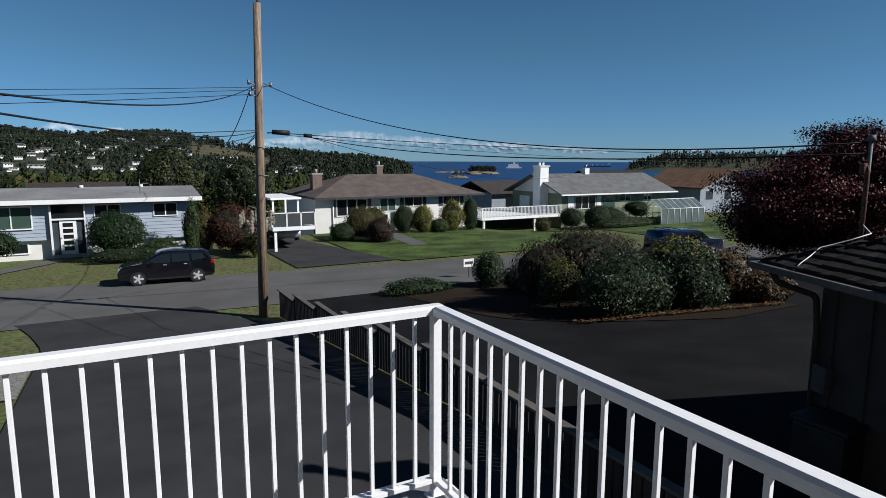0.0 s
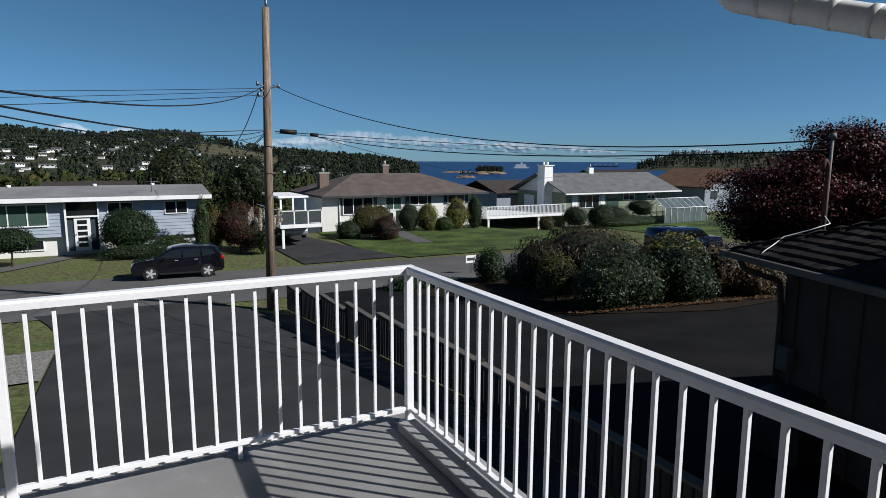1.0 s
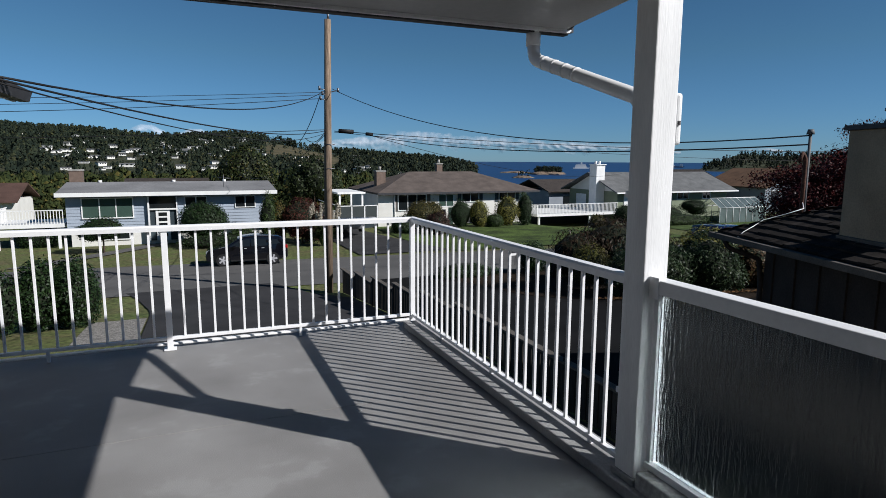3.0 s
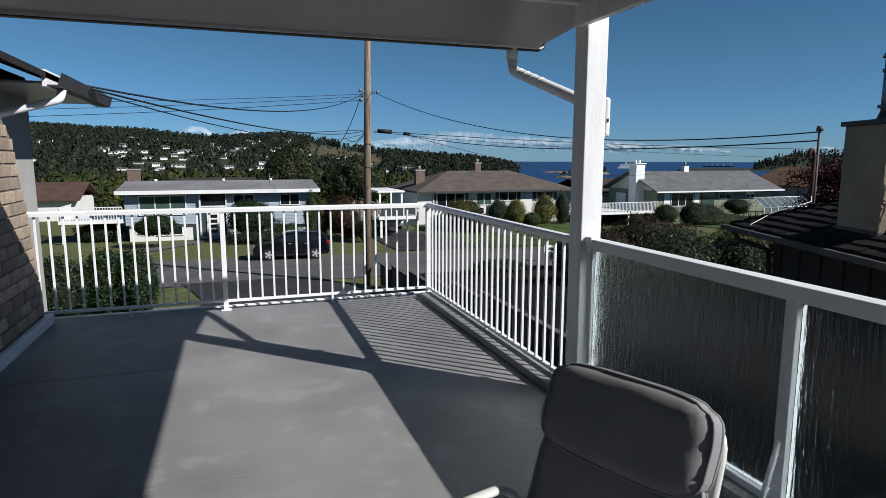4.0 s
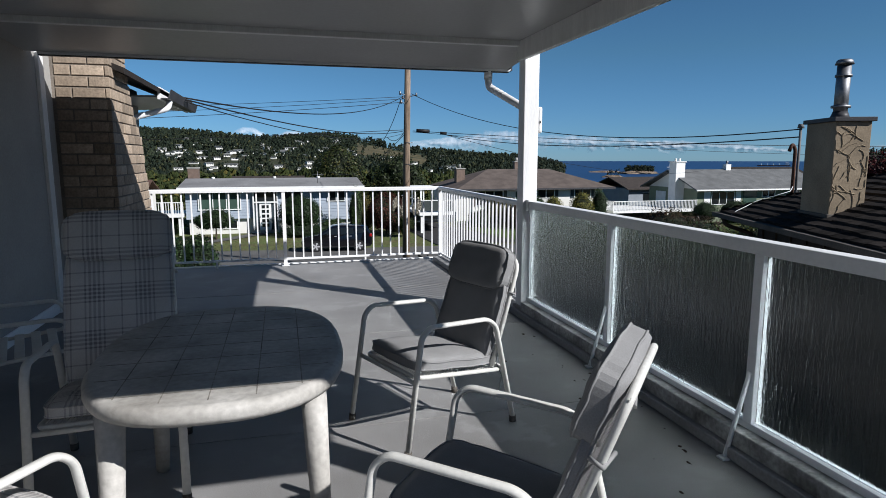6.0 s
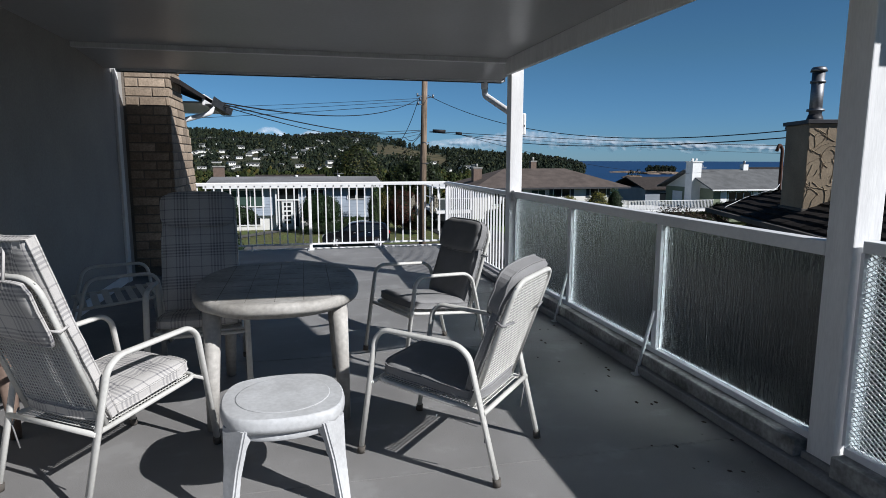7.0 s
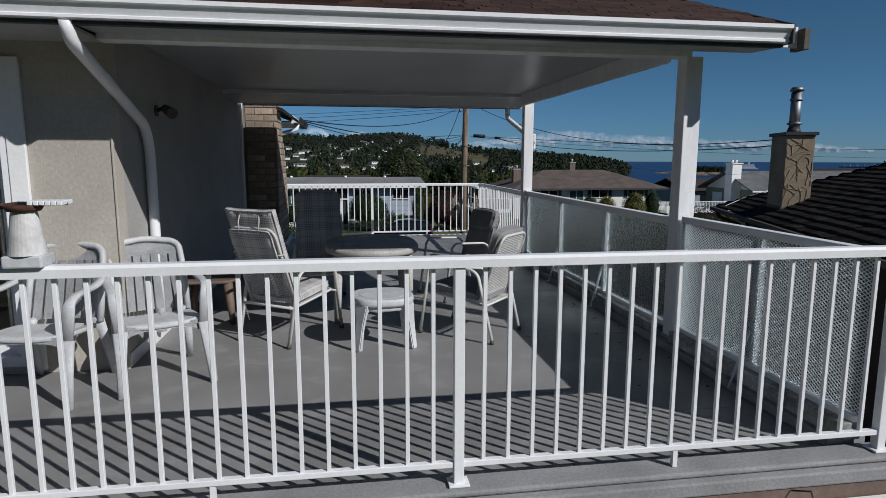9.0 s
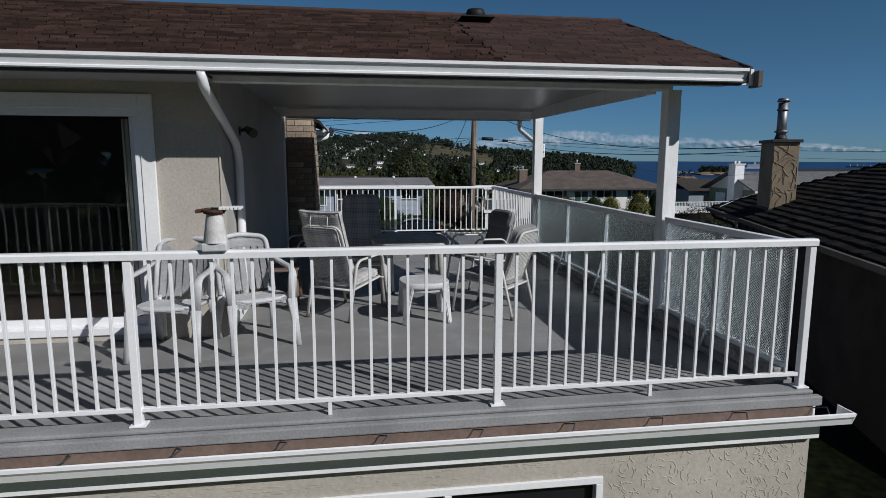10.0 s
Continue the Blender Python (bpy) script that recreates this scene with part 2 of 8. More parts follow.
def rain_glass():
    m = bpy.data.materials.new("rain-textured glass")
    m.use_nodes = True
    nt = m.node_tree
    b = nt.nodes["Principled BSDF"]
    b.inputs["Base Color"].default_value = (0.78, 0.88, 0.90, 1)
    b.inputs["Roughness"].default_value = 0.12
    b.inputs["Transmission Weight"].default_value = 1.0
    b.inputs["IOR"].default_value = 1.45
    co, mp = nt.nodes.new("ShaderNodeTexCoord"), nt.nodes.new("ShaderNodeMapping")
    mp.inputs["Scale"].default_value = (1, 1, 0.12)
    no = nt.nodes.new("ShaderNodeTexNoise")
    no.inputs["Scale"].default_value, no.inputs["Detail"].default_value = 60, 3
    bp = nt.nodes.new("ShaderNodeBump")
    bp.inputs["Strength"].default_value, bp.inputs["Distance"].default_value = 1.0, 0.0052
    nt.links.new(co.outputs["Object"], mp.inputs[0])
    nt.links.new(mp.outputs[0], no.inputs["Vector"])
    nt.links.new(no.outputs[0], bp.inputs["Height"])
    nt.links.new(bp.outputs[0], b.inputs["Normal"])
    return m


def clear_glass():
    m = bpy.data.materials.new("clear glass")
    m.use_nodes = True
    b = m.node_tree.nodes["Principled BSDF"]
    b.inputs["Base Color"].default_value = (0.93, 0.96, 0.95, 1)
    b.inputs["Roughness"].default_value = 0.01
    b.inputs["Transmission Weight"].default_value = 1.0
    b.inputs["IOR"].default_value = 1.45
    return m


def plaid(name, ground, line):
    """Woven check: groups of dark lines both ways."""
    m = mat(name, ground, 0.95, 0.05, 4, 200, 0.25, dist=0.002)
    nt = m.node_tree
    b = nt.nodes["Principled BSDF"]
    base = b.inputs["Base Color"].links[0].from_socket
    co = nt.nodes.new("ShaderNodeTexCoord")
    sep = nt.nodes.new("ShaderNodeSeparateXYZ")
    nt.links.new(co.outputs["UV"], sep.inputs[0])

    def bands(axis):
        total = None
        for off, width in ((0.32, 0.035), (0.41, 0.05), (0.50, 0.05), (0.59, 0.05), (0.68, 0.035), (0.97, 0.03)):
            sc = nt.nodes.new("ShaderNodeMath")
            sc.operation = 'MULTIPLY'
            sc.inputs[1].default_value = 2.0
            nt.links.new(sep.outputs[axis], sc.inputs[0])
            fr = nt.nodes.new("ShaderNodeMath")
            fr.operation = 'FRACT'
            nt.links.new(sc.outputs[0], fr.inputs[0])
            d = nt.nodes.new("ShaderNodeMath")
            d.operation = 'COMPARE'
            d.inputs[1].default_value, d.inputs[2].default_value = off, width * 0.5
            nt.links.new(fr.outputs[0], d.inputs[0])
            if total is None:
                total = d.outputs[0]
            else:
                a = nt.nodes.new("ShaderNodeMath")
                a.operation = 'MAXIMUM'
                nt.links.new(total, a.inputs[0])
                nt.links.new(d.outputs[0], a.inputs[1])
                total = a.outputs[0]
        return total
    add = nt.nodes.new("ShaderNodeMath")
    add.operation = 'ADD'
    nt.links.new(bands(0), add.inputs[0])
    nt.links.new(bands(1), add.inputs[1])
    sc = nt.nodes.new("ShaderNodeMath")
    sc.operation = 'MULTIPLY'
    sc.inputs[1].default_value = 0.5
    nt.links.new(add.outputs[0], sc.inputs[0])
    mix = nt.nodes.new("ShaderNodeMix")
    mix.data_type = 'RGBA'
    nt.links.new(sc.outputs[0], mix.inputs[0])
    nt.links.new(base, mix.inputs[6])
    mix.inputs[7].default_value = (*line, 1)
    nt.links.new(mix.outputs[2], b.inputs["Base Color"])
    return m


RAIN_GLASS, CLEAR_GLASS = rain_glass(), clear_glass()
PLAID = plaid("grey plaid canvas", (0.50, 0.485, 0.47), (0.19, 0.187, 0.20))


# ---------------------------------------------------------------- mesh helpers
def bm_box(bm, x0, x1, y0, y1, z0, z1, m=None):
    vs = [bm.verts.new((x, y, z)) for z in (z0, z1) for x, y in ((x0, y0), (x1, y0), (x1, y1), (x0, y1))]
    if m is not None:
        for v in vs:
            v.co = m @ v.co
    a, b, c, d, e, f, g, h = vs
    for q in ((d, c, b, a), (e, f, g, h), (a, b, f, e), (b, c, g, f), (c, d, h, g), (d, a, e, h)):
        bm.faces.new(q)
    return vs


def box(x0, x1, y0, y1, z0, z1, bevel=0.0, m=None, seg=2):
    bm = bmesh.new()
    bm_box(bm, min(x0, x1), max(x0, x1), min(y0, y1), max(y0, y1), min(z0, z1), max(z0, z1), m)
    if bevel:
        bmesh.ops.bevel(bm, geom=list(bm.edges), offset=bevel, segments=seg, affect='EDGES', profile=0.5)
    return bm


def bm_tube(bm, pts, r, n=8, caps=True, r2=None):
    """A round tube along points."""
    pts = [Vector(p) for p in pts]
    rings = []
    prev = None
    for i, p in enumerate(pts):
        d = (pts[min(i + 1, len(pts) - 1)] - pts[max(i - 1, 0)]).normalized()
        if prev is None:
            prev = d.orthogonal().normalized()
        prev = (prev - d * prev.dot(d)).normalized()
        q = d.cross(prev)
        rr = r if r2 is None else r + (r2 - r) * i / (len(pts) - 1)
        rings.append([bm.verts.new(p + rr * (math.cos(a) * prev + math.sin(a) * q)) for a in [2 * math.pi * k / n for k in range(n)]])
    for u, v in zip(rings, rings[1:]):
        for k in range(n):
            f = bm.faces.new((u[k], u[(k + 1) % n], v[(k + 1) % n], v[k]))
            f.smooth = True
    if caps:
        bm.faces.new(rings[0][::-1])
        bm.faces.new(rings[-1])


def tube(pts, r, n=8, r2=None):
    bm = bmesh.new()
    bm_tube(bm, pts, r, n, True, r2)
    return bm


def bend(pts, r=0.06, n=5):
    """Rounds the inner corners of a path."""
    pts = [Vector(p) for p in pts]
    out = [pts[0]]
    for a, b, c in zip(pts, pts[1:], pts[2:]):
        u, v = (a - b), (c - b)
        k = min(r, u.length * 0.45, v.length * 0.45)
        p, q = b + u.normalized() * k, b + v.normalized() * k
        for i in range(n + 1):
            s = i / n
            out.append((1 - s) ** 2 * p + 2 * s * (1 - s) * b + s * s * q)
    out.append(pts[-1])
    return out


def poly_prism(outline, axis, a, b):
    """An outline of 2D points pushed along an axis from a to b."""
    bm = bmesh.new()
    put = {'x': lambda u, v, w: (w, u, v), 'y': lambda u, v, w: (u, w, v), 'z': lambda u, v, w: (u, v, w)}[axis]
    lo = [bm.verts.new(put(u, v, a)) for u, v in outline]
    hi = [bm.verts.new(put(u, v, b)) for u, v in outline]
    n = len(outline)
    bm.faces.new(lo[::-1])
    bm.faces.new(hi)
    for i in range(n):
        bm.faces.new((lo[i], lo[(i + 1) % n], hi[(i + 1) % n], hi[i]))
    bmesh.ops.recalc_face_normals(bm, faces=list(bm.faces))
    return bm


def mesh_of(name, bm, material):
    me = bpy.data.meshes.new(name)
    bm.to_mesh(me)
    bm.free()
    if material:
        me.materials.append(material)
    return me


def part(name, bm, material, parent, label="", m=None):
    me = bm if isinstance(bm, bpy.types.Mesh) else mesh_of(name, bm, material)
    ob = new(name, me)
    ob.parent = parent
    if m is not None:
        ob.matrix_basis = m
    if label:
        ob["label"] = label
    return ob


def thing(name, label, category, group="", m=None, kind=""):
    ob = new(name)
    ob.empty_display_size = 0.1
    if m is not None:
        ob.matrix_basis = m
    return tagged(ob, label, category, group, kind)


def single(name, bm, material, label, category, group="", kind=""):
    ob = new(name, bm if isinstance(bm, bpy.types.Mesh) else mesh_of(name, bm, material))
    return tagged(ob, label, category, group, kind)


def structure(name, bm, material, label="", category=""):
    ob = new(name, mesh_of(name, bm, material))
    return tagged(ob, label, category, "", "structure")


def soup(name, verts, faces, material, smooth=False):
    me = bpy.data.meshes.new(name)
    me.from_pydata(verts, [], faces)
    if smooth:
        me.shade_smooth()
    me.materials.append(material)
    return me


# ---------------------------------------------------------------- ground
def g(y, x=0.0):
    """Height of the ground: level by the houses, falling to the street, and away on the seaward side."""
    dip = max(0, min(1, (x - 25) / 8)) * max(0, min(1, (y - 36) / 9))
    fall = -4.1 - 0.28 * max(0, min(1, (y - 22) / 16))
    if dip:
        return fall + 0.012 * min(max(y - 33, 0), 14) - 1.05 * dip * dip * (3 - 2 * dip)
    if y < 6:
        return -2.7
    if y < 20:
        return -2.7 - 1.4 * (y - 6) / 14
    return fall + 0.012 * min(max(y - 33, 0), 14)


def drape(name, left, right, y0, y1, lift, material, label, category, n=24, nx=8):
    """A ground surface between two edges x = left(y) and right(y), lying on the slope."""
    vs, fs = [], []
    for i in range(n + 1):
        y = y0 + (y1 - y0) * i / n
        for j in range(nx + 1):
            x = left(y) + (right(y) - left(y)) * j / nx
            vs.append((x, y, g(y, x) + lift))
    for i in range(n):
        for j in range(nx):
            k = i * (nx + 1) + j
            fs.append((k, k + 1, k + nx + 2, k + nx + 1))
    ob = new(name, soup(name, vs, fs, material, True))
    return tagged(ob, label, category, "", "structure")


def ground_sheet():
    xs = [-400, -200, -100, -60, -40, -25] + list(range(-20, 80, 4)) + [90, 120, 180, 260, 400]
    ys = [-200, -100, -50, -25, -12, -6, 0, 6] + list(range(8, 64, 2)) + [70, 85, 110, 150, 220]
    vs = []
    for y in ys:
        for x in xs:
            z = g(y, x)
            far = max(0, y - 60) + max(0, x - 75)
            z -= 0.16 * far
            vs.append((x, y, max(z, -24)))
    n = len(xs)
    fs = [(j * n + i, j * n + i + 1, (j + 1) * n + i + 1, (j + 1) * n + i) for j in range(len(ys) - 1) for i in range(n - 1)]
    ob = new("ground", soup("ground", vs, fs, GRASS, True))
    tagged(ob, "dry patchy grass ground sloping to the street", "ground", "", "structure")


ground_sheet()


def road_far(x):
    return 30.9 - 0.1 * (x + 5) - (0.0035 * max(0, x - 12) ** 2)


def road_near(x):
    return 22.3 - 0.06 * (x + 5) - (0.004 * max(0, x - 12) ** 2)


def road():
    vs, fs = [], []
    xs = [-70 + 3 * i for i in range(50)]
    for x in xs:
        for k in range(5):
            y = road_near(x) + (road_far(x) - road_near(x)) * k / 4
            vs.append((x, y, g(y) + 0.03))
    for i in range(len(xs) - 1):
        for k in range(4):
            a = i * 5 + k
            fs.append((a, a + 5, a + 6, a + 1))
    ob = new("road", soup("road", vs, fs, ROAD, True))
    tagged(ob, "worn grey asphalt residential street", "road", "", "structure")


road()
drape("driveway", lambda y: -3.4 - 0.035 * max(0, y - 17) ** 2, lambda y: 3.84 if y < 17.5 else 3.84 - 0.45 * (y - 17.5), 0.5, 22.9, 0.036, ASPHALT, "dark asphalt driveway running down to the street", "driveway")
drape("neighbour_driveway", lambda y: 4.04 + (0 if y < 20 else 0.5 * (y - 20)), lambda y: 27 - 0.5 * max(y - 9, 0), -14, 21.8, 0.036, BLACKTOP, "dark asphalt driveway beside the board fence, shade in its colour", "driveway", 36)
drape("pavement_gravel", lambda y: -5.1, lambda y: -3.45, 12.6, 16.6, 0.05, GRAVEL, "loose grey gravel strip beside the driveway", "gravel", 8, 3)
drape("lawn_across", lambda y: 14.2 - 0.22 * (y - 30) if y < 35 else 13.1, lambda y: 33, 29.6, 46, 0.06, LUSH, "green mown lawn sloping up from the street", "lawn", 12, 6)
drape("lawn_right", lambda y: 36, lambda y: 62, 27, 46, 0.05, LUSH, "green lawn with a greenhouse", "lawn", 12, 6)
drape("driveway_across", lambda y: 8.3, lambda y: 14.0 - 0.2 * (y - 31), 30.2, 54, 0.055, ASPHALT, "dark asphalt driveway into a carport", "driveway", 10, 4)
drape("path_across", lambda y: 17.5 + 0.12 * (y - 36), lambda y: 18.8 + 0.12 * (y - 36), 35.5, 44.4, 0.075, ROAD, "concrete path to the front door", "path", 8, 2)
drape("planting_bed", lambda y: 9.6 + 3.2 * (max(0.0, 14.5 - y) / 4.5) ** 2, lambda y: max(18.4, 9.7 + 3.2 * (max(0.0, 14.5 - y) / 4.5) ** 2), 8.7, 20.9, 0.06, SOIL, "bark-mulched bed edged with fallen leaves", "planting bed", 36, 8)
drape("front_path", lambda y: -9 + 0.8 * (y - 33), lambda y: -7.6 + 0.8 * (y - 33), 32.5, 40.2, 0.05, ROAD, "worn concrete path across the lawn", "path", 8, 2)


# ---------------------------------------------------------------- own house and deck
WALL_X, WALL_Y = -4.34, -7.52      # side wall beside the deck, wall with the sliding door
NEAR_Y = -9.56                    # line of the rear railing
DECK_T = 0.22


def lower_wall():
    """Rear wall of the storey below with a wide slider window."""
    x0, x1, z0, z1 = -3.6, -1.45, -1.67, -0.50
    for n, a in (("wall_lower_rear_a", (-9.0, x0, -2.7, -0.235)), ("wall_lower_rear_b", (x1, 0.14, -2.7, -0.235)), ("wall_lower_rear_c", (x0, x1, z1, -0.235)), ("wall_lower_rear_d", (x0, x1, -2.7, z0))):
        structure(n, box(a[0], a[1], -9.64, -9.44, a[2], a[3]), STUCCO, "beige textured stucco wall under the deck", "wall")
    w = thing("window_1", "white framed slider window below the deck", "window", kind="structure")
    for n, a in (("frame_top", (x0, x1, z1 - 0.05, z1)), ("frame_bottom", (x0, x1, z0, z0 + 0.05)), ("frame_left", (x0, x0 + 0.05, z0 + 0.05, z1 - 0.05)), ("frame_right", (x1 - 0.05, x1, z0 + 0.05, z1 - 0.05)), ("mullion", (-2.57, -2.52, z0 + 0.05, z1 - 0.05))):
        part(n, box(a[0], a[1], -9.66, -9.56, a[2], a[3], 0.004), WHITE_METAL, w)
    part("pane", box(x0 + 0.05, x1 - 0.05, -9.60, -9.59, z0 + 0.05, z1 - 0.05), DARK_GLASS, w)
    for n, a in (("wall_lower_side", (-0.06, 0.14, -9.44, 0.1)), ("wall_lower_front", (-4.3, -0.06, -0.1, 0.1))):
        structure(n, box(*a, -2.7, -0.24), STUCCO, "beige stucco wall under the deck", "wall")


def deck_parts():
    ob = structure("floor", box(-9.0, 0.14, -9.64, 0.16, -DECK_T, 0.0, 0.012), DECK, "grey textured vinyl deck membrane", "deck floor")
    bm = bmesh.new()
    for y in (-1.75, -3.55, -5.35, -7.15, -8.85):
        bm_box(bm, -4.30, -0.14, y - 0.010, y + 0.010, -0.002, 0.0022)
    part("seam", bm, DECK, ob, "raised membrane seam")
    structure("trim_kerb_side", box(-0.13, 0.10, -9.465, -0.1, 0.004, 0.065, 0.008), CURB, "grey membrane-covered kerb under the side rail", "kerb")
    structure("trim_kerb_rear", box(-9.0, 0.138, -9.638, -9.47, 0.004, 0.034, 0.010), CURB, "grey membrane-covered kerb under the rear rail", "kerb")
    structure("trim_deck_edge", box(-9.0, 0.165, -9.70, -9.642, -0.06, 0.012, 0.01), CURB, "grey membrane drip edge", "trim")
    structure("trim_front_edge", box(-4.3, 0.10, 0.162, 0.21, -0.25, 0.012, 0.008), WHITE_TRIM, "white fascia at the front deck edge", "trim")
    structure("trim_rear_fascia", box(-9.0, 0.165, -9.70, -9.645, -0.305, -0.20, 0.004), WHITE_TRIM, "white fascia board below the deck gutter", "trim")
    structure("trim_rear_subfascia", box(-9.0, 0.10, -9.685, -9.645, -0.198, -0.062, 0.004), BROWN_RESIN, "brown timber edge under the membrane", "trim")
    structure("trim_side_fascia", box(0.145, 0.165, -9.64, 0.16, -0.235, -0.02, 0.004), WHITE_TRIM, "white side fascia of the deck", "trim")
    gut = thing("deck_gutter", "white metal gutter along the rear deck edge", "gutter")
    prof = [(-9.85, -0.055), (-9.862, -0.060), (-9.862, -0.082), (-9.842, -0.105), (-9.826, -0.150), (-9.695, -0.150), (-9.695, -0.140), (-9.816, -0.140), (-9.831, -0.102), (-9.848, -0.080), (-9.848, -0.060)]
    part("trough", poly_prism(prof, 'x', -9.0, 0.29), WHITE_METAL, gut)
    part("end_cap", poly_prism([(-9.862, -0.060), (-9.826, -0.150), (-9.695, -0.150), (-9.695, -0.060)], 'x', 0.29, 0.30), WHITE_METAL, gut)
    for k in range(14):
        x = 0.1 - 0.62 * k
        part("hanger", tube([(x, -9.69, -0.075), (x + 0.05, -9.76, -0.045), (x, -9.845, -0.065)], 0.005, 5), DARK_METAL, gut)


deck_parts()
lower_wall()


def wall_with_opening(prefix, x0, x1, y0, y1, z0, z1, ox0, ox1, oz0, oz1, material, label):
    for n, a in (("a", (x0, ox0, z0, z1)), ("b", (ox1, x1, z0, z1)), ("c", (ox0, ox1, oz1, z1)), ("d", (ox0, ox1, z0, oz0))):
        if a[1] - a[0] > 0.001 and a[3] - a[2] > 0.001:
            structure(prefix + "_" + n, box(a[0], a[1], y0, y1, a[2], a[3]), material, label, "wall")


# sliding door wall and side wall
wall_with_opening("wall_rear", -9.0, WALL_X, WALL_Y, WALL_Y + 0.2, 0.002, 2.50, -8.2, -5.01, 0.06, 2.12, STUCCO, "beige textured stucco house wall")
structure("wall_side", box(WALL_X - 0.2, WALL_X, WALL_Y + 0.2, -2.0, 0.002, 2.5), PALE_STUCCO, "pale stucco house wall beside the deck", "wall")
structure("wall_front_return", box(WALL_X - 0.2, WALL_X, -2.0, 2.0, -2.7, 2.5), PALE_STUCCO, "pale stucco house wall behind the chimney", "wall")
structure("wall_front", box(-12, WALL_X - 0.2, 1.8, 2.0, -2.7, 2.5), PALE_STUCCO, "pale stucco street front of the house", "wall")
structure("trim_wall_corner", box(WALL_X, WALL_X + 0.03, -2.12, -2.0, 0.0, 2.48, 0.004), WHITE_TRIM, "white corner board", "trim")
structure("trim_wall_corner_rear", box(WALL_X - 0.002, WALL_X + 0.012, WALL_Y - 0.010, WALL_Y + 0.02, 0.0, 2.3, 0.003), STUCCO, "stucco corner bead", "trim")
structure("baseboard_flashing", box(WALL_X, WALL_X + 0.015, WALL_Y + 0.02, -2.12, 0.002, 0.11, 0.003), WHITE_METAL, "white metal base flashing", "trim")
# dark room behind the sliding door
bm = bmesh.new()
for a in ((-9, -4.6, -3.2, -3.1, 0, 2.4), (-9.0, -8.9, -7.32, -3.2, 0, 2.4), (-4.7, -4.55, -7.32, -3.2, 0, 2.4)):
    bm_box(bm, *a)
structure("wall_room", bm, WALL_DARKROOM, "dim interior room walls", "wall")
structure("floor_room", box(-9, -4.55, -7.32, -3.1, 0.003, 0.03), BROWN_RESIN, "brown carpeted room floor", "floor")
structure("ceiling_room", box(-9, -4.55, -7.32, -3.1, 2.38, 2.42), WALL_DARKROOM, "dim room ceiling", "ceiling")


def sliding_door():
    d = thing("door_1", "white framed sliding glass patio door", "sliding door", kind="structure")
    x0, x1, z0, z1, y = -8.2, -5.01, 0.06, 2.12, WALL_Y
    for n, a in (("frame_top", (x0, x1, z1 - 0.06, z1)), ("sill", (x0, x1, z0, z0 + 0.07)), ("jamb", (x0, x0 + 0.05, z0 + 0.07, z1 - 0.06)), ("jamb", (x1 - 0.05, x1, z0 + 0.07, z1 - 0.06))):
        part(n, box(a[0], a[1], y - 0.02, y + 0.12, a[2], a[3], 0.004), WHITE_METAL, d)
    for n, a in (("casing", (x1, x1 + 0.12, z0 - 0.03, z1 + 0.13)), ("casing", (x0 - 0.12, x0, z0 - 0.03, z1 + 0.13)), ("head_casing", (x0, x1, z1, z1 + 0.13))):
        part(n, box(a[0], a[1], y - 0.03, y - 0.001, a[2], a[3], 0.005), WHITE_TRIM, d)
    for k, (a, b, dy) in enumerate(((x0 + 0.05, -6.64, 0.02), (-6.72, x1 - 0.05, 0.06))):
        s = part("sash", box(a, a + 0.06, y + dy, y + dy + 0.03, z0 + 0.07, z1 - 0.06, 0.003), WHITE_METAL, d)
        part("stile", box(b - 0.06, b, y + dy, y + dy + 0.03, z0 + 0.07, z1 - 0.06, 0.003), WHITE_METAL, s)
        part("bottom_rail", box(a + 0.06, b - 0.06, y + dy, y + dy + 0.03, z0 + 0.07, z0 + 0.15, 0.003), WHITE_METAL, s)
        part("pane", box(a + 0.06, b - 0.06, y + dy + 0.012, y + dy + 0.018, z0 + 0.15, z1 - 0.06), CLEAR_GLASS, s)


sliding_door()
bm = bmesh.new()
for k in range(9):
    x = -5.26 + 0.02 * k
    bm_box(bm, x, x + 0.018, -7.24 + 0.02 * (k % 2), -7.21 + 0.02 * (k % 2), 0.08, 2.05)
single("curtain", bm, CURTAIN, "pale pleated curtain inside the glass door", "curtain")


# stucco swirls standing proud of the walls
def stucco_ridges(name, n, place, material, parent_label):
    rnd = random.Random(7)
    vs, fs = [], []
    for _ in range(n):
        u, v = rnd.random(), rnd.random()
        a = rnd.choice((1.57, -1.57)) + rnd.gauss(0, 0.55)
        step = rnd.uniform(0.008, 0.02)
        pts = []
        for k in range(4):
            pts.append((u, v))
            a += rnd.uniform(-0.8, 0.8)
            u += step * math.cos(a)
            v += step * math.sin(a)
        for k in range(3):
            (ua, va), (ub, vb) = pts[k], pts[k + 1]
            d = Vector((ub - ua, vb - va)).normalized()
            nx, ny = -d.y * 0.004, d.x * 0.004
            i = len(vs)
            vs += [place(ua - nx, va - ny, 0), place(ub - nx, vb - ny, 0), place(ub, vb, 1), place(ua, va, 1), place(ub + nx, vb + ny, 0), place(ua + nx, va + ny, 0)]
            fs += [(i, i + 1, i + 2, i + 3), (i + 3, i + 2, i + 4, i + 5)]
    ob = new(name, soup(name, vs, fs, material))
    return tagged(ob, parent_label, "stucco texture", "", "stuff")


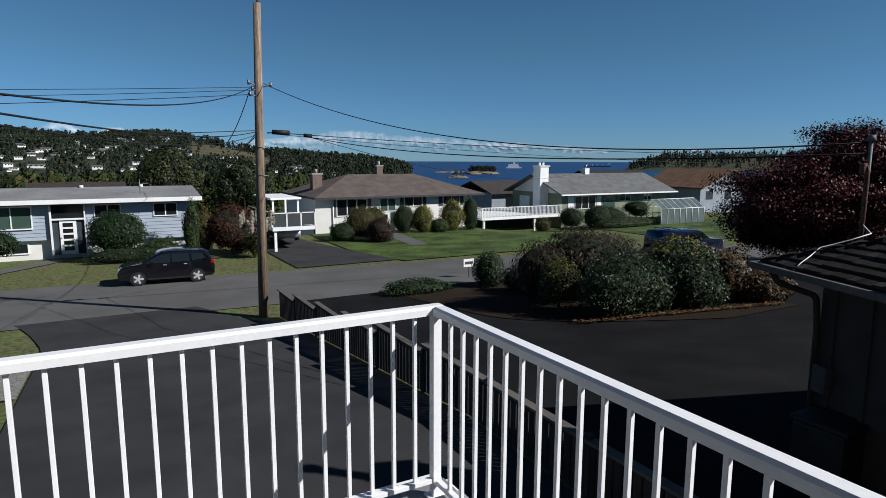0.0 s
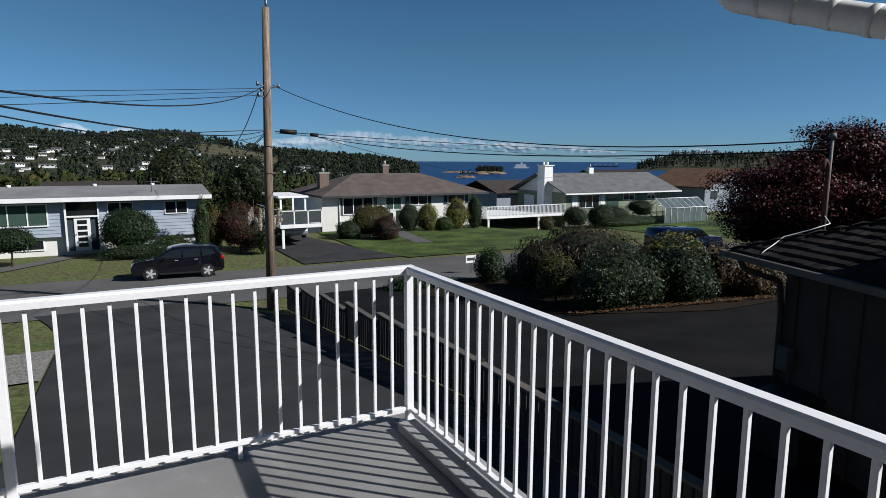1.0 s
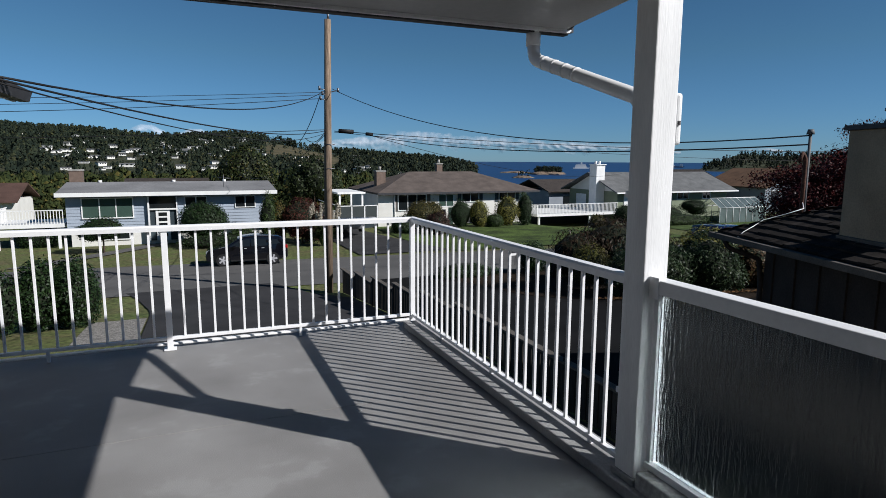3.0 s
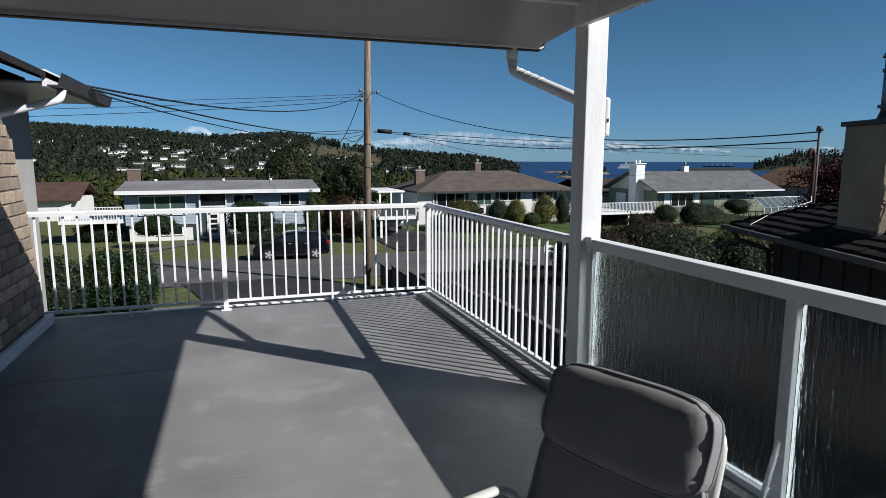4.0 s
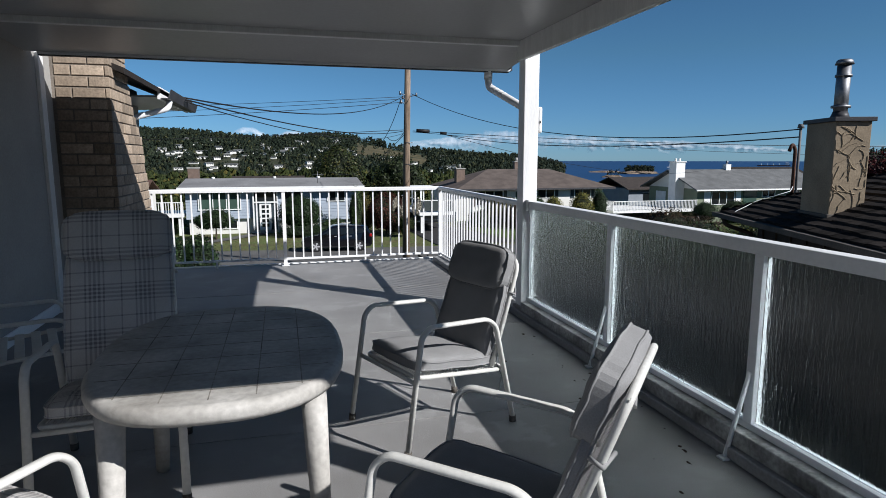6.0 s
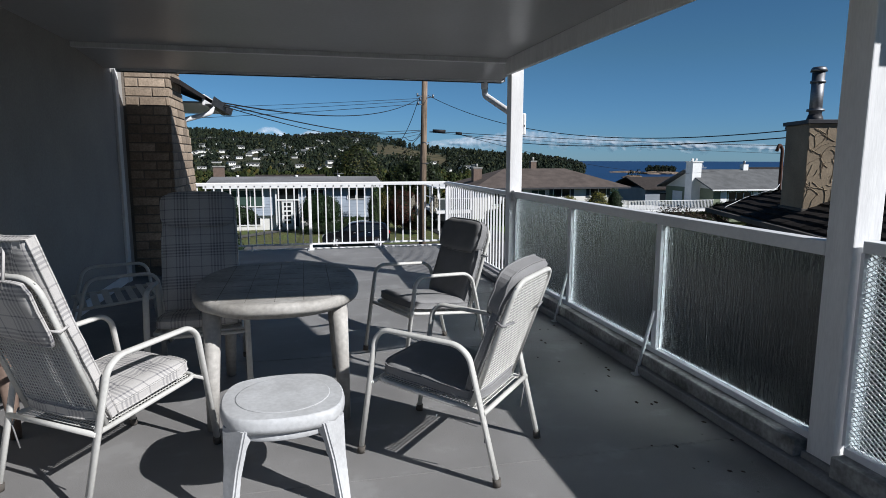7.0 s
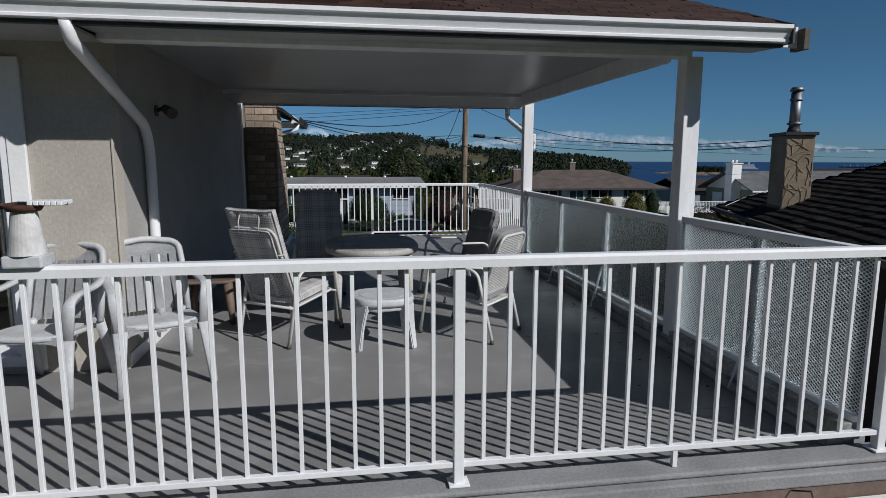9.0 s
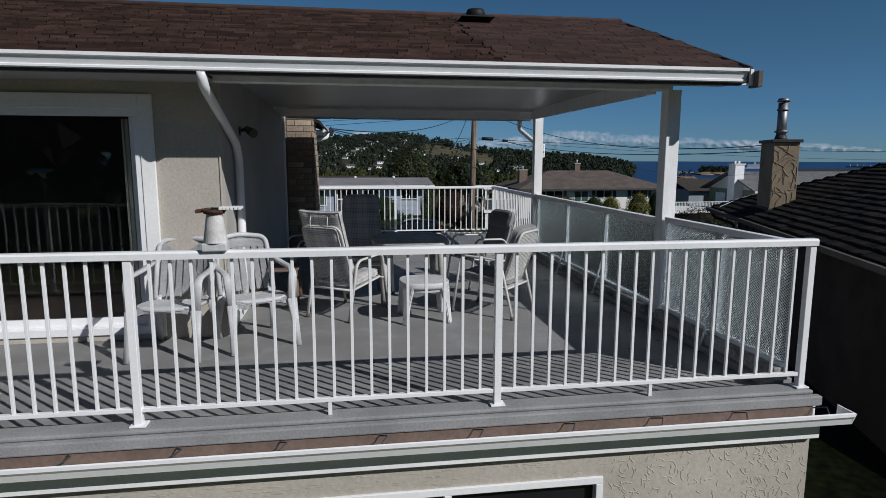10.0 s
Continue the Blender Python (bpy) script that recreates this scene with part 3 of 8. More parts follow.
stucco_ridges("stucco_ridges_door", 210, lambda u, v, h: (-4.87 + 0.50 * min(max(u, 0), 1), WALL_Y - 0.0022 * h + 0.001, 0.05 + 2.0 * min(max(v, 0), 1)), STUCCO, "trowelled ridges in beige stucco beside the door")
stucco_ridges("stucco_ridges_lower", 460, lambda u, v, h: (-1.4 + 1.53 * min(max(u, 0), 1), -9.641 - 0.0022 * h, -1.6 + 1.28 * min(max(v, 0), 1)), STUCCO, "trowelled ridges in beige stucco below the deck")
stucco_ridges("stucco_ridges_band", 150, lambda u, v, h: (-5.0 + 3.6 * min(max(u, 0), 1), -9.641 - 0.0022 * h, -0.49 + 0.17 * min(max(v, 0), 1)), STUCCO, "trowelled ridges in beige stucco over the window")


# ---------------------------------------------------------------- roof over the deck
EAVE_Z, RIDGE_Z, RIDGE_Y, EAVE_N, EAVE_F, RAKE_X = 2.52, 3.54, -5.20, -8.11, -2.35, 0.53
FRONT_Z = 2.54
FRONT_X = 0.16
CEIL_Z = 2.50


def deck_roof():
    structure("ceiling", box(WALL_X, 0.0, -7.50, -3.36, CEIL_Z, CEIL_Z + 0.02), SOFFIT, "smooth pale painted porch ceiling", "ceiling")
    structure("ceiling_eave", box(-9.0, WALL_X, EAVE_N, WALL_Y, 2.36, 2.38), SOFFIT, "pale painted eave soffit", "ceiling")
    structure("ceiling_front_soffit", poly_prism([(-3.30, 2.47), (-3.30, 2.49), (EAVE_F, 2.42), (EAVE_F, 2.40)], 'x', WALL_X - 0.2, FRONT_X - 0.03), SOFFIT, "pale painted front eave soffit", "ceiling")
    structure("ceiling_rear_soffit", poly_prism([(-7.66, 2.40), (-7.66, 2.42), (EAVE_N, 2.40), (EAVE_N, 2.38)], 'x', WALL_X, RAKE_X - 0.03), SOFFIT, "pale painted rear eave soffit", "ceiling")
    structure("trim_beam_front", box(WALL_X, 0.0, -3.36, -3.30, 2.455, 2.53, 0.004), WHITE_WOOD, "white painted ceiling moulding", "beam")
    structure("trim_beam_side", box(-0.135, -0.09, -7.5, -3.30, 2.335, CEIL_Z, 0.004), WHITE_WOOD, "white painted side beam", "beam")
    structure("trim_beam_rear", box(WALL_X, 0.0, -7.66, -7.5, 2.36, CEIL_Z + 0.02, 0.004), WHITE_WOOD, "white painted roof beam", "beam")
    structure("wall_gable", poly_prism([(-7.9, CEIL_Z + 0.02), (-2.5, CEIL_Z + 0.02), (RIDGE_Y, RIDGE_Z - 0.12)], 'x', -0.07, 0.0), WHITE_WOOD, "white boarded gable end over the deck", "gable")
    slope = (RIDGE_Z - EAVE_Z) / (RIDGE_Y - EAVE_N)
    roof = thing("roof", "red-brown asphalt shingle gable roof", "roof", kind="structure")
    for y, xr, ez in ((EAVE_N, RAKE_X, EAVE_Z), (EAVE_F, FRONT_X, FRONT_Z)):
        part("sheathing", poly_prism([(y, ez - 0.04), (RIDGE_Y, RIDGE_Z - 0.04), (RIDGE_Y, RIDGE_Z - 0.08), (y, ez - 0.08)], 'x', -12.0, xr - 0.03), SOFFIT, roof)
        b = [(y, ez - 0.14), (RIDGE_Y, RIDGE_Z - 0.14), (RIDGE_Y, RIDGE_Z + 0.01), (y, ez + 0.01)]
        part("rake_board", poly_prism(b, 'x', xr - 0.028, xr), DARK_METAL, roof, "dark rake board")
    gut = thing("roof_gutter", "white metal roof gutter with ribbed fascia", "gutter")
    for y, s, x0, xr, ez in ((EAVE_N, -1, -12.0, RAKE_X, EAVE_Z), (EAVE_F, 1, WALL_X + 0.1, FRONT_X, FRONT_Z)):
        part("fascia", box(x0, xr, y + s * 0.0, y + s * 0.02, ez - 0.16, ez - 0.015, 0.003), WHITE_WOOD, gut)
        xr -= 0.15 if s < 0 else 0.0
        prof = [(y + s * q, ez + w) for q, w in ((0.02, -0.145), (0.098, -0.145), (0.108, -0.138), (0.108, -0.122), (0.098, -0.116), (0.122, -0.060), (0.142, -0.052), (0.142, -0.026), (0.132, -0.026), (0.130, -0.046), (0.112, -0.055), (0.088, -0.118), (0.088, -0.135), (0.02, -0.135))]
        part("trough", poly_prism(prof, 'x', x0, xr + 0.02), WHITE_METAL, gut)
        # Added dark strip that paints the shade on the gutter's underside.
        part("drip_board", box(x0, xr, y + s * 0.02, y + s * 0.075, ez - 0.168, ez - 0.148, 0.003), DARK_METAL, gut, "dark strip painting the shade under the gutter")
        part("end_cap", box(xr + 0.02, xr + 0.035, y + s * 0.02, y + s * 0.14, ez - 0.15, ez - 0.03), DARK_METAL, gut)
    part("rake_end", box(RAKE_X - 0.002, RAKE_X + 0.045, EAVE_N - 0.09, EAVE_N + 0.05, EAVE_Z - 0.18, EAVE_Z - 0.035, 0.004), TAUPE, roof, "bare brown end of the rake board")
    vent = thing("roof_vent", "black dome vent on the shingle roof", "vent")
    part("dome", tube([(-1.6, -5.75, 3.36), (-1.6, -5.75, 3.46), (-1.6, -5.75, 3.49)], 0.13, 14, 0.10), BLACK, vent)
    part("flange", box(-1.80, -1.40, -5.95, -5.60, 3.37, 3.385), BLACK, vent)
    return slope


roof_slope = deck_roof()
# front eave of the main house past the chimney
fr = thing("front_roof", "dark eave of the house with boarded soffit", "roof", kind="structure")
part("sheathing", poly_prism([(-3.71, 2.32), (-3.71, 2.38), (-8.0, 4.1), (-8.0, 4.04)], 'y', -1.65, 2.75), SHINGLE_DARK, fr)
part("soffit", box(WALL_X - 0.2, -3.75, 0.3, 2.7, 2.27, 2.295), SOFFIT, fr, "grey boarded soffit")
part("fascia", box(-3.75, -3.71, 0.26, 2.72, 2.24, 2.40, 0.004), WHITE_WOOD, fr)
eg = thing("eave_gutter", "white gutter and downpipe elbow under the eave", "gutter")
part("trough", poly_prism([(-3.71, 2.25), (-3.61, 2.25), (-3.57, 2.37), (-3.58, 2.37), (-3.62, 2.26), (-3.71, 2.26)], 'y', 0.26, 2.85), DARK_METAL, eg)
part("elbow", tube(bend([(-3.65, 0.55, 2.24), (-3.67, 0.52, 2.14), (-4.2, 0.46, 1.98), (-4.26, 0.46, 1.8), (-4.26, 0.46, -2.4)], 0.06), 0.04, 8), WHITE_METAL, eg)


# ---------------------------------------------------------------- posts and railings
def porch_post(y, x, top, label):
    p = thing("porch_post", label, "post", "porch posts")
    part("shaft", box(x - 0.07, x + 0.07, y - 0.07, y + 0.07, 0.066, top, 0.006), WHITE_WOOD, p)
    part("base_trim", box(x - 0.085, x + 0.085, y - 0.085, y + 0.085, 0.066, 0.10, 0.005), CURB, p)
    return p


pp = porch_post(-3.297, -0.013, 2.515, "white painted square porch post with chipped paint")
part("bracket", box(-0.052, -0.038, -3.43, -3.37, 1.0, 1.10, 0.003), WHITE_METAL, pp)
lm = thing("post_fitting", "small white socket box on the porch post", "fitting")
part("body", box(0.060, 0.100, -3.36, -3.25, 1.70, 1.935, 0.016, seg=3), WHITE_WOOD, lm)
part("switch", box(0.070, 0.082, -3.368, -3.36, 1.79, 1.81, 0.002), DARK_METAL, lm)
porch_post(-7.60, 0.02, 2.36, "white painted square porch post at the rear corner")
dp = thing("downpipe", "white ribbed downpipe from the front roof gutter", "downpipe")
part("outlet", tube([(-0.06, -2.29, 2.40), (-0.06, -2.29, 2.30)], 0.044, 12), WHITE_METAL, dp)
part("elbow", tube(bend([(-0.06, -2.29, 2.32), (-0.06, -2.31, 2.22), (0.02, -3.15, 1.93), (0.03, -3.182, 1.84), (0.03, -3.182, 1.70)], 0.07, 6), 0.038, 12), WHITE_METAL, dp)
part("drop", tube([(0.03, -3.182, 1.72), (0.03, -3.182, 0.07)], 0.040, 12), WHITE_METAL, dp)
for z in (0.45, 1.45):
    part("strap", box(-0.025, 0.085, -3.228, -3.138, z, z + 0.03, 0.003), WHITE_METAL, dp)
for k in range(4):
    f = 0.12 + 0.11 * k
    c_ = Vector((-0.06, -2.31, 2.22)).lerp(Vector((0.02, -3.15, 1.93)), f)
    part("crimp", tube([c_ - Vector((-0.0009, 0.0095, 0.0033)), c_ + Vector((-0.0009, 0.0095, 0.0033))], 0.0405, 12), WHITE_METAL, dp)

PICKET = mesh_of("picket", box(-0.0095, 0.0095, -0.0095, 0.0095, 0.115, 1.03, 0.0015, seg=1), WHITE_METAL)


def railing(label, start, end, posts, feet, lift=0.0, tall=1.0):
    """A white metal railing from start to end (x, y), with posts and low feet at distances along it."""
    a, b = Vector((*start, 0)), Vector((*end, 0))
    L = (b - a).length
    u = (b - a).normalized()
    m = Matrix.Translation(a + Vector((0, 0, lift))) @ Matrix.Rotation(math.atan2(u.y, u.x), 4, 'Z') @ Matrix.Diagonal((1, 1, tall, 1))
    r = thing("deck_railing", label, "railing", "deck railings", m)
    outline = [(-0.034, 1.025), (0.034, 1.025), (0.036, 1.06), (0.026, 1.073), (-0.026, 1.073), (-0.036, 1.06)]
    part("top_rail", poly_prism(outline, 'x', 0.0, L), WHITE_METAL, r)
    part("bottom_rail", box(0.0, L, -0.017, 0.017, 0.088, 0.115, 0.003), WHITE_METAL, r)
    for s in posts:
        p = part("post", box(s - 0.024, s + 0.024, -0.024, 0.024, 0.012, 1.025, 0.003), WHITE_METAL, r)
        part("foot_plate", box(s - 0.05, s + 0.05, -0.045, 0.045, 0.002, 0.013, 0.003), WHITE_METAL, p)
    for s in feet:
        part("foot", box(s - 0.012, s + 0.012, -0.012, 0.012, 0.002, 0.088), WHITE_METAL, r)
    stops = sorted(list(posts) + [0.0, L])
    for s0, s1 in zip(stops, stops[1:]):
        n = max(1, round((s1 - s0) / 0.1205))
        for k in range(1, n):
            part("picket", PICKET, None, r, "", Matrix.Translation((s0 + (s1 - s0) * k / n, 0, 0)))
    return r


railing("white aluminium picket railing facing the street", (-4.0, 0.0), (0.03, 0.0), (0.03, 1.795, 4.0), (0.9, 2.90))
railing("white aluminium picket railing along the side kerb", (0.0, -3.2665), (0.0, -0.04), (), (0.35, 1.55, 2.5))
railing("white aluminium picket railing along the rear deck edge", (-8.8, NEAR_Y), (0.11, NEAR_Y), (1.95, 4.315, 6.605, 8.88), (3.0, 5.49, 7.71), 0.034, 1.026)



KICK = mat("weathered kick board", (0.40, 0.40, 0.39), 0.7, 0.12, 5, 40, 0.2, second=(0.12, 0.118, 0.11))


def glass_screen():
    gs = thing("glass_screen", "white framed windscreen of rain-textured glass panels", "windscreen")
    part("top_rail", box(-0.045, 0.035, -7.525, -3.375, 1.022, 1.088, 0.005), WHITE_METAL, gs)
    part("bottom_rail", box(-0.03, 0.03, -7.525, -3.375, 0.15, 0.185, 0.003), WHITE_METAL, gs)
    part("kick_board", box(-0.10, 0.03, -7.51, -3.40, 0.067, 0.15, 0.006), KICK, gs, "weathered white kick board")
    ys = (-3.375, -4.82, -6.20, -7.525)
    for y in ys[1:3]:
        p = part("post", box(-0.028, 0.028, y - 0.028, y + 0.028, 0.15, 1.022, 0.003), WHITE_METAL, gs)
        part("brace", tube([(-0.03, y, 0.44), (-0.135, y + 0.01, 0.006)], 0.013, 6), WHITE_METAL, p)
        part("brace_foot", box(-0.165, -0.112, y - 0.02, y + 0.03, 0.002, 0.012), WHITE_METAL, p)
    part("edge_channel", box(-0.02, 0.02, -3.405, -3.377, 0.185, 1.022), WHITE_METAL, gs)
    for a, b in zip(ys, ys[1:]):
        part("pane", box(-0.004, 0.004, b + 0.03, a - 0.03, 0.187, 1.020), RAIN_GLASS, gs, "rain-textured glass pane")


glass_screen()


def mesh_screen():
    ms = thing("mesh_screen", "white expanded-metal diamond mesh screen", "mesh screen")
    y0, y1, z0, z1 = -9.50, -7.70, 0.20, 1.06
    part("top_rail", box(-0.035, 0.035, y0, y1, 1.06, 1.112, 0.005), WHITE_METAL, ms)
    part("bottom_rail", box(-0.025, 0.025, y0, y1, 0.165, 0.20, 0.003), WHITE_METAL, ms)
    part("kick_board", box(-0.09, 0.03, y0, y1, 0.067, 0.165, 0.006), KICK, ms)
    part("stile", box(-0.02, 0.02, y1, y1 + 0.016, 0.20, 1.06), WHITE_METAL, ms)
    part("backing_pane", box(0.0065, 0.0095, y0, y1, z0 + 0.002, z1 - 0.002), RAIN_GLASS, ms, "rain-textured glass behind the mesh")
    post = part("post", box(0.010, 0.045, -8.62, -8.565, 0.20, 1.06, 0.003), WHITE_METAL, ms)
    part("brace", tube([(-0.02, -8.60, 0.42), (-0.14, -8.60, 0.012)], 0.012, 6), WHITE_METAL, post)
    k = 0.022 / 0.036
    vs, fs = [], []
    step = 0.022
    H, W = z1 - z0, y1 - y0
    for s in (1, -1):
        c = -k * W
        while c < H + (0 if s > 0 else k * W):
            pts = []
            # line z = c + s*k*t
            ts = []
            for t in (0, W):
                z = c + s * k * t
                if 0 <= z <= H:
                    ts.append(t)
            for z in (0, H):
                t = (z - c) / (s * k)
                if 0 < t < W:
                    ts.append(t)
            if len(ts) >= 2:
                ta, tb = min(ts), max(ts)
                w = 0.0019
                x = 0.002 * s
                i = len(vs)
                for t in (ta, tb):
                    z = c + s * k * t
                    vs += [(x - 0.003, y0 + t, z0 + z - w), (x + 0.003, y0 + t, z0 + z - w), (x + 0.003, y0 + t, z0 + z + w), (x - 0.003, y0 + t, z0 + z + w)]
                fs += [(i, i + 1, i + 5, i + 4), (i + 1, i + 2, i + 6, i + 5), (i + 2, i + 3, i + 7, i + 6), (i + 3, i, i + 4, i + 7)]
            c += step
    part("mesh", soup("mesh", vs, fs, WHITE_METAL), None, ms, "expanded-metal diamond mesh")


mesh_screen()


# ---------------------------------------------------------------- brick chimney of the house
CH_X0, CH_X1, CH_Y0 = WALL_X, -3.82, -1.76


def ch_far(z):
    """Far edge of the chimney: sloped shoulder below, upright above."""
    rows = ((-9.0, -0.02), (0.0, -0.02), (1.05, -0.24), (1.75, -0.50), (2.02, -0.82), (2.5, -1.06), (9.0, -1.06))
    for (z0, y0), (z1, y1) in zip(rows, rows[1:]):
        if z <= z1:
            return y0 + (y1 - y0) * (z - z0) / (z1 - z0)


def brick_chimney():
    c = thing("brick_chimney", "buff brick chimney with a sloped shoulder beside the deck", "chimney")
    core = bmesh.new()
    vs = []
    for z in (-2.7, 0.0, 1.05, 1.75, 2.02, 2.5, 4.05):
        yf = ch_far(z)
        vs.append([core.verts.new(p) for p in ((CH_X0 - 0.2, CH_Y0 + 0.012, z), (CH_X1 - 0.012, CH_Y0 + 0.012, z), (CH_X1 - 0.012, yf - 0.012, z), (CH_X0 - 0.2, yf - 0.012, z))])
    for a, b in zip(vs, vs[1:]):
        for k in range(4):
            core.faces.new((a[k], a[(k + 1) % 4], b[(k + 1) % 4], b[k]))
    core.faces.new(vs[-1])
    part("core", core, MORTAR, c, "grey mortar core")
    part("cap", box(CH_X0 - 0.3, CH_X1 + 0.08, CH_Y0 - 0.08, -0.98, 4.05, 4.15, 0.01), CONCRETE, c, "concrete cap")
    bl, bh, gap = 0.285, 0.094, 0.014
    side = mesh_of("brick", box(-0.03, 0.012, 0, bl, 0, bh, 0.004, seg=1), BRICK)
    half = mesh_of("brick", box(-0.03, 0.012, 0, bl * 0.5 - gap / 2, 0, bh, 0.004, seg=1), BRICK)
    end = mesh_of("brick", box(0, bl, -0.012, 0.03, 0, bh, 0.004, seg=1), BRICK)
    endh = mesh_of("brick", box(0, bl * 0.5 - gap / 2, -0.012, 0.03, 0, bh, 0.004, seg=1), BRICK)
    rnd = random.Random(3)
    z, row = 0.12, 0
    while z < 2.6:
        yf = ch_far(z + bh)
        y = CH_Y0
        first = row % 2 == 1
        while y < yf - 0.06:
            ln = bl * 0.5 - gap / 2 if first else bl
            me = half if first else side
            sc = min(1.0, (yf - y) / ln)
            part("brick", me, None, c, "", Matrix.Translation((CH_X1 - 0.012 + rnd.uniform(-0.002, 0.002), y, z)) @ Matrix.Diagonal((1, sc, 1, 1)))
            y += ln + gap
            first = False
        x = CH_X0 + 0.035
        first = row % 2 == 0
        while x < CH_X1 - 0.05:
            ln = bl * 0.5 - gap / 2 if first else bl
            sc = min(1.0, (CH_X1 - 0.032 - x) / ln)
            part("brick", endh if first else end, None, c, "", Matrix.Translation((x, CH_Y0 + 0.012, z)) @ Matrix.Diagonal((sc, 1, 1, 1)))
            x += ln + gap
            first = False
        z += bh + gap
        row += 1
    structure("baseboard_chimney", box(CH_X1 + 0.002, CH_X1 + 0.06, CH_Y0 - 0.05, 0.0, 0.002, 0.10, 0.01), WHITE_METAL, "pale metal base flashing of the chimney", "trim")


wp = thing("wall_downpipe", "white downpipe on the stucco wall", "downpipe")
part("offset", tube(bend([(-4.31, -8.18, 2.38), (-4.31, -8.13, 2.27), (-4.29, -6.92, 1.83), (-4.285, -6.85, 1.66), (-4.285, -6.85, 0.9), (-4.285, -6.85, 0.10)], 0.08, 5), 0.042, 8), WHITE_METAL, wp)
wl = thing("wall_lamp", "small dark wall lamp on a bracket", "wall lamp")
part("arm", tube([(WALL_X, -6.42, 1.98), (WALL_X + 0.06, -6.42, 2.0), (WALL_X + 0.10, -6.46, 1.99)], 0.018, 8), DARK_METAL, wl)
part("head", tube([(WALL_X + 0.08, -6.44, 2.0), (WALL_X + 0.17, -6.55, 1.95)], 0.035, 10, 0.05), TAUPE, wl)
part("back_plate", tube([(WALL_X, -6.42, 1.98), (WALL_X + 0.015, -6.42, 1.98)], 0.05, 12), DARK_METAL, wl)


# ---------------------------------------------------------------- plants
def leaves(n, radii, seed, size, flat=0.35, depth=0.25, bottom=-0.9, lump=0.16, droop=0.0, aspect=0.5):
    """Leaf blades spread through the outer shell of an uneven ellipsoid round the origin."""
    rs = np.random.RandomState(seed)
    d = rs.normal(size=(int(n * 1.6), 3))
    d /= np.linalg.norm(d, axis=1)[:, None]
    d = d[d[:, 2] > bottom][:n]
    n = len(d)
    ph = rs.uniform(0, 6.28, (5, 3))
    fr = rs.uniform(2.0, 5.5, (5, 3))
    bumps = sum(np.sin(d @ np.diag(fr[k]) @ np.ones(3) * 1.0 + ph[k, 0]) * np.cos(d[:, k % 3] * fr[k, 1] + ph[k, 1]) for k in range(5)) / 2.2
    r = 1 + lump * bumps - depth * rs.uniform(0, 1, n) ** 2.2 + 0.05 * rs.normal(size=n)
    p = d * r[:, None] * np.array(radii)
    nrm = d / np.array(radii)
    nrm /= np.linalg.norm(nrm, axis=1)[:, None]
    nrm = nrm + flat * rs.normal(size=(n, 3)) + np.array((0, 0, 0.25))
    nrm /= np.linalg.norm(nrm, axis=1)[:, None]
    t = rs.normal(size=(n, 3)) + np.array((0, 0, -droop * 3))
    t -= nrm * np.sum(t * nrm, axis=1)[:, None]
    t /= np.linalg.norm(t, axis=1)[:, None]
    b = np.cross(nrm, t)
    s = size * rs.uniform(0.6, 1.3, n)[:, None]
    v = np.stack((p - t * s, p + b * s * aspect, p + t * s, p - b * s * aspect), 1).reshape(-1, 3)
    f = np.arange(4 * n).reshape(-1, 4)
    return v, f


def crown_mesh(name, blobs, material, seed, size, n, **kw):
    """One crown out of several leaf clusters: blobs of (centre, radii)."""
    vs, fs, k = [], [], 0
    area = [b[1][0] * b[1][1] + b[1][0] * b[1][2] + b[1][1] * b[1][2] for b in blobs]
    for i, (c, r) in enumerate(blobs):
        v, f = leaves(int(n * area[i] / sum(area)), r, seed + i, size, **kw)
        vs.append(v + np.array(c))
        fs.append(f + k)
        k += len(v)
    return soup(name, np.concatenate(vs).tolist(), np.concatenate(fs).tolist(), material)


def core_mesh(name, blobs, material, shrink=0.78):
    """Solid dark bodies that close the crown and stand for its inner shade."""
    bm = bmesh.new()
    for i, (c, r) in enumerate(blobs):
        res = bmesh.ops.create_icosphere(bm, subdivisions=2, radius=1.0)
        for v in res["verts"]:
            d = v.co.copy()
            q = 1 + 0.12 * noise.noise(d * 2.3 + Vector((i * 3.1, 0, 0)))
            v.co = Vector((c[0] + d.x * r[0] * shrink * q, c[1] + d.y * r[1] * shrink * q, c[2] + d.z * r[2] * shrink * q))
    return mesh_of(name, bm, material)


# Near-black colour painted in for the shade between the leaves.
CORE = mat("crown inner shade", (0.010, 0.014, 0.007), 0.95, 0.3, 5, 30, 0.3)


def shrub(name, label, category, at, blobs, material, seed, size=0.06, n=2500, trunk=True, shrink=0.78, group="", **kw):
    x, y = at
    z = g(y, x)
    t = thing(name, label, category, group, Matrix.Translation((x, y, z + 0.06)))
    part("crown", crown_mesh("crown", blobs, material, seed, size, n, **kw), None, t)
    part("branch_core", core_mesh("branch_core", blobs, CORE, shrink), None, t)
    if trunk:
        h = blobs[0][0][2]
        part("trunk", tube([(0, 0, -0.1), (0.03, 0.02, h * 0.5), (0, 0, h)], 0.06, 7, 0.03), TRUNK, t)
    return t


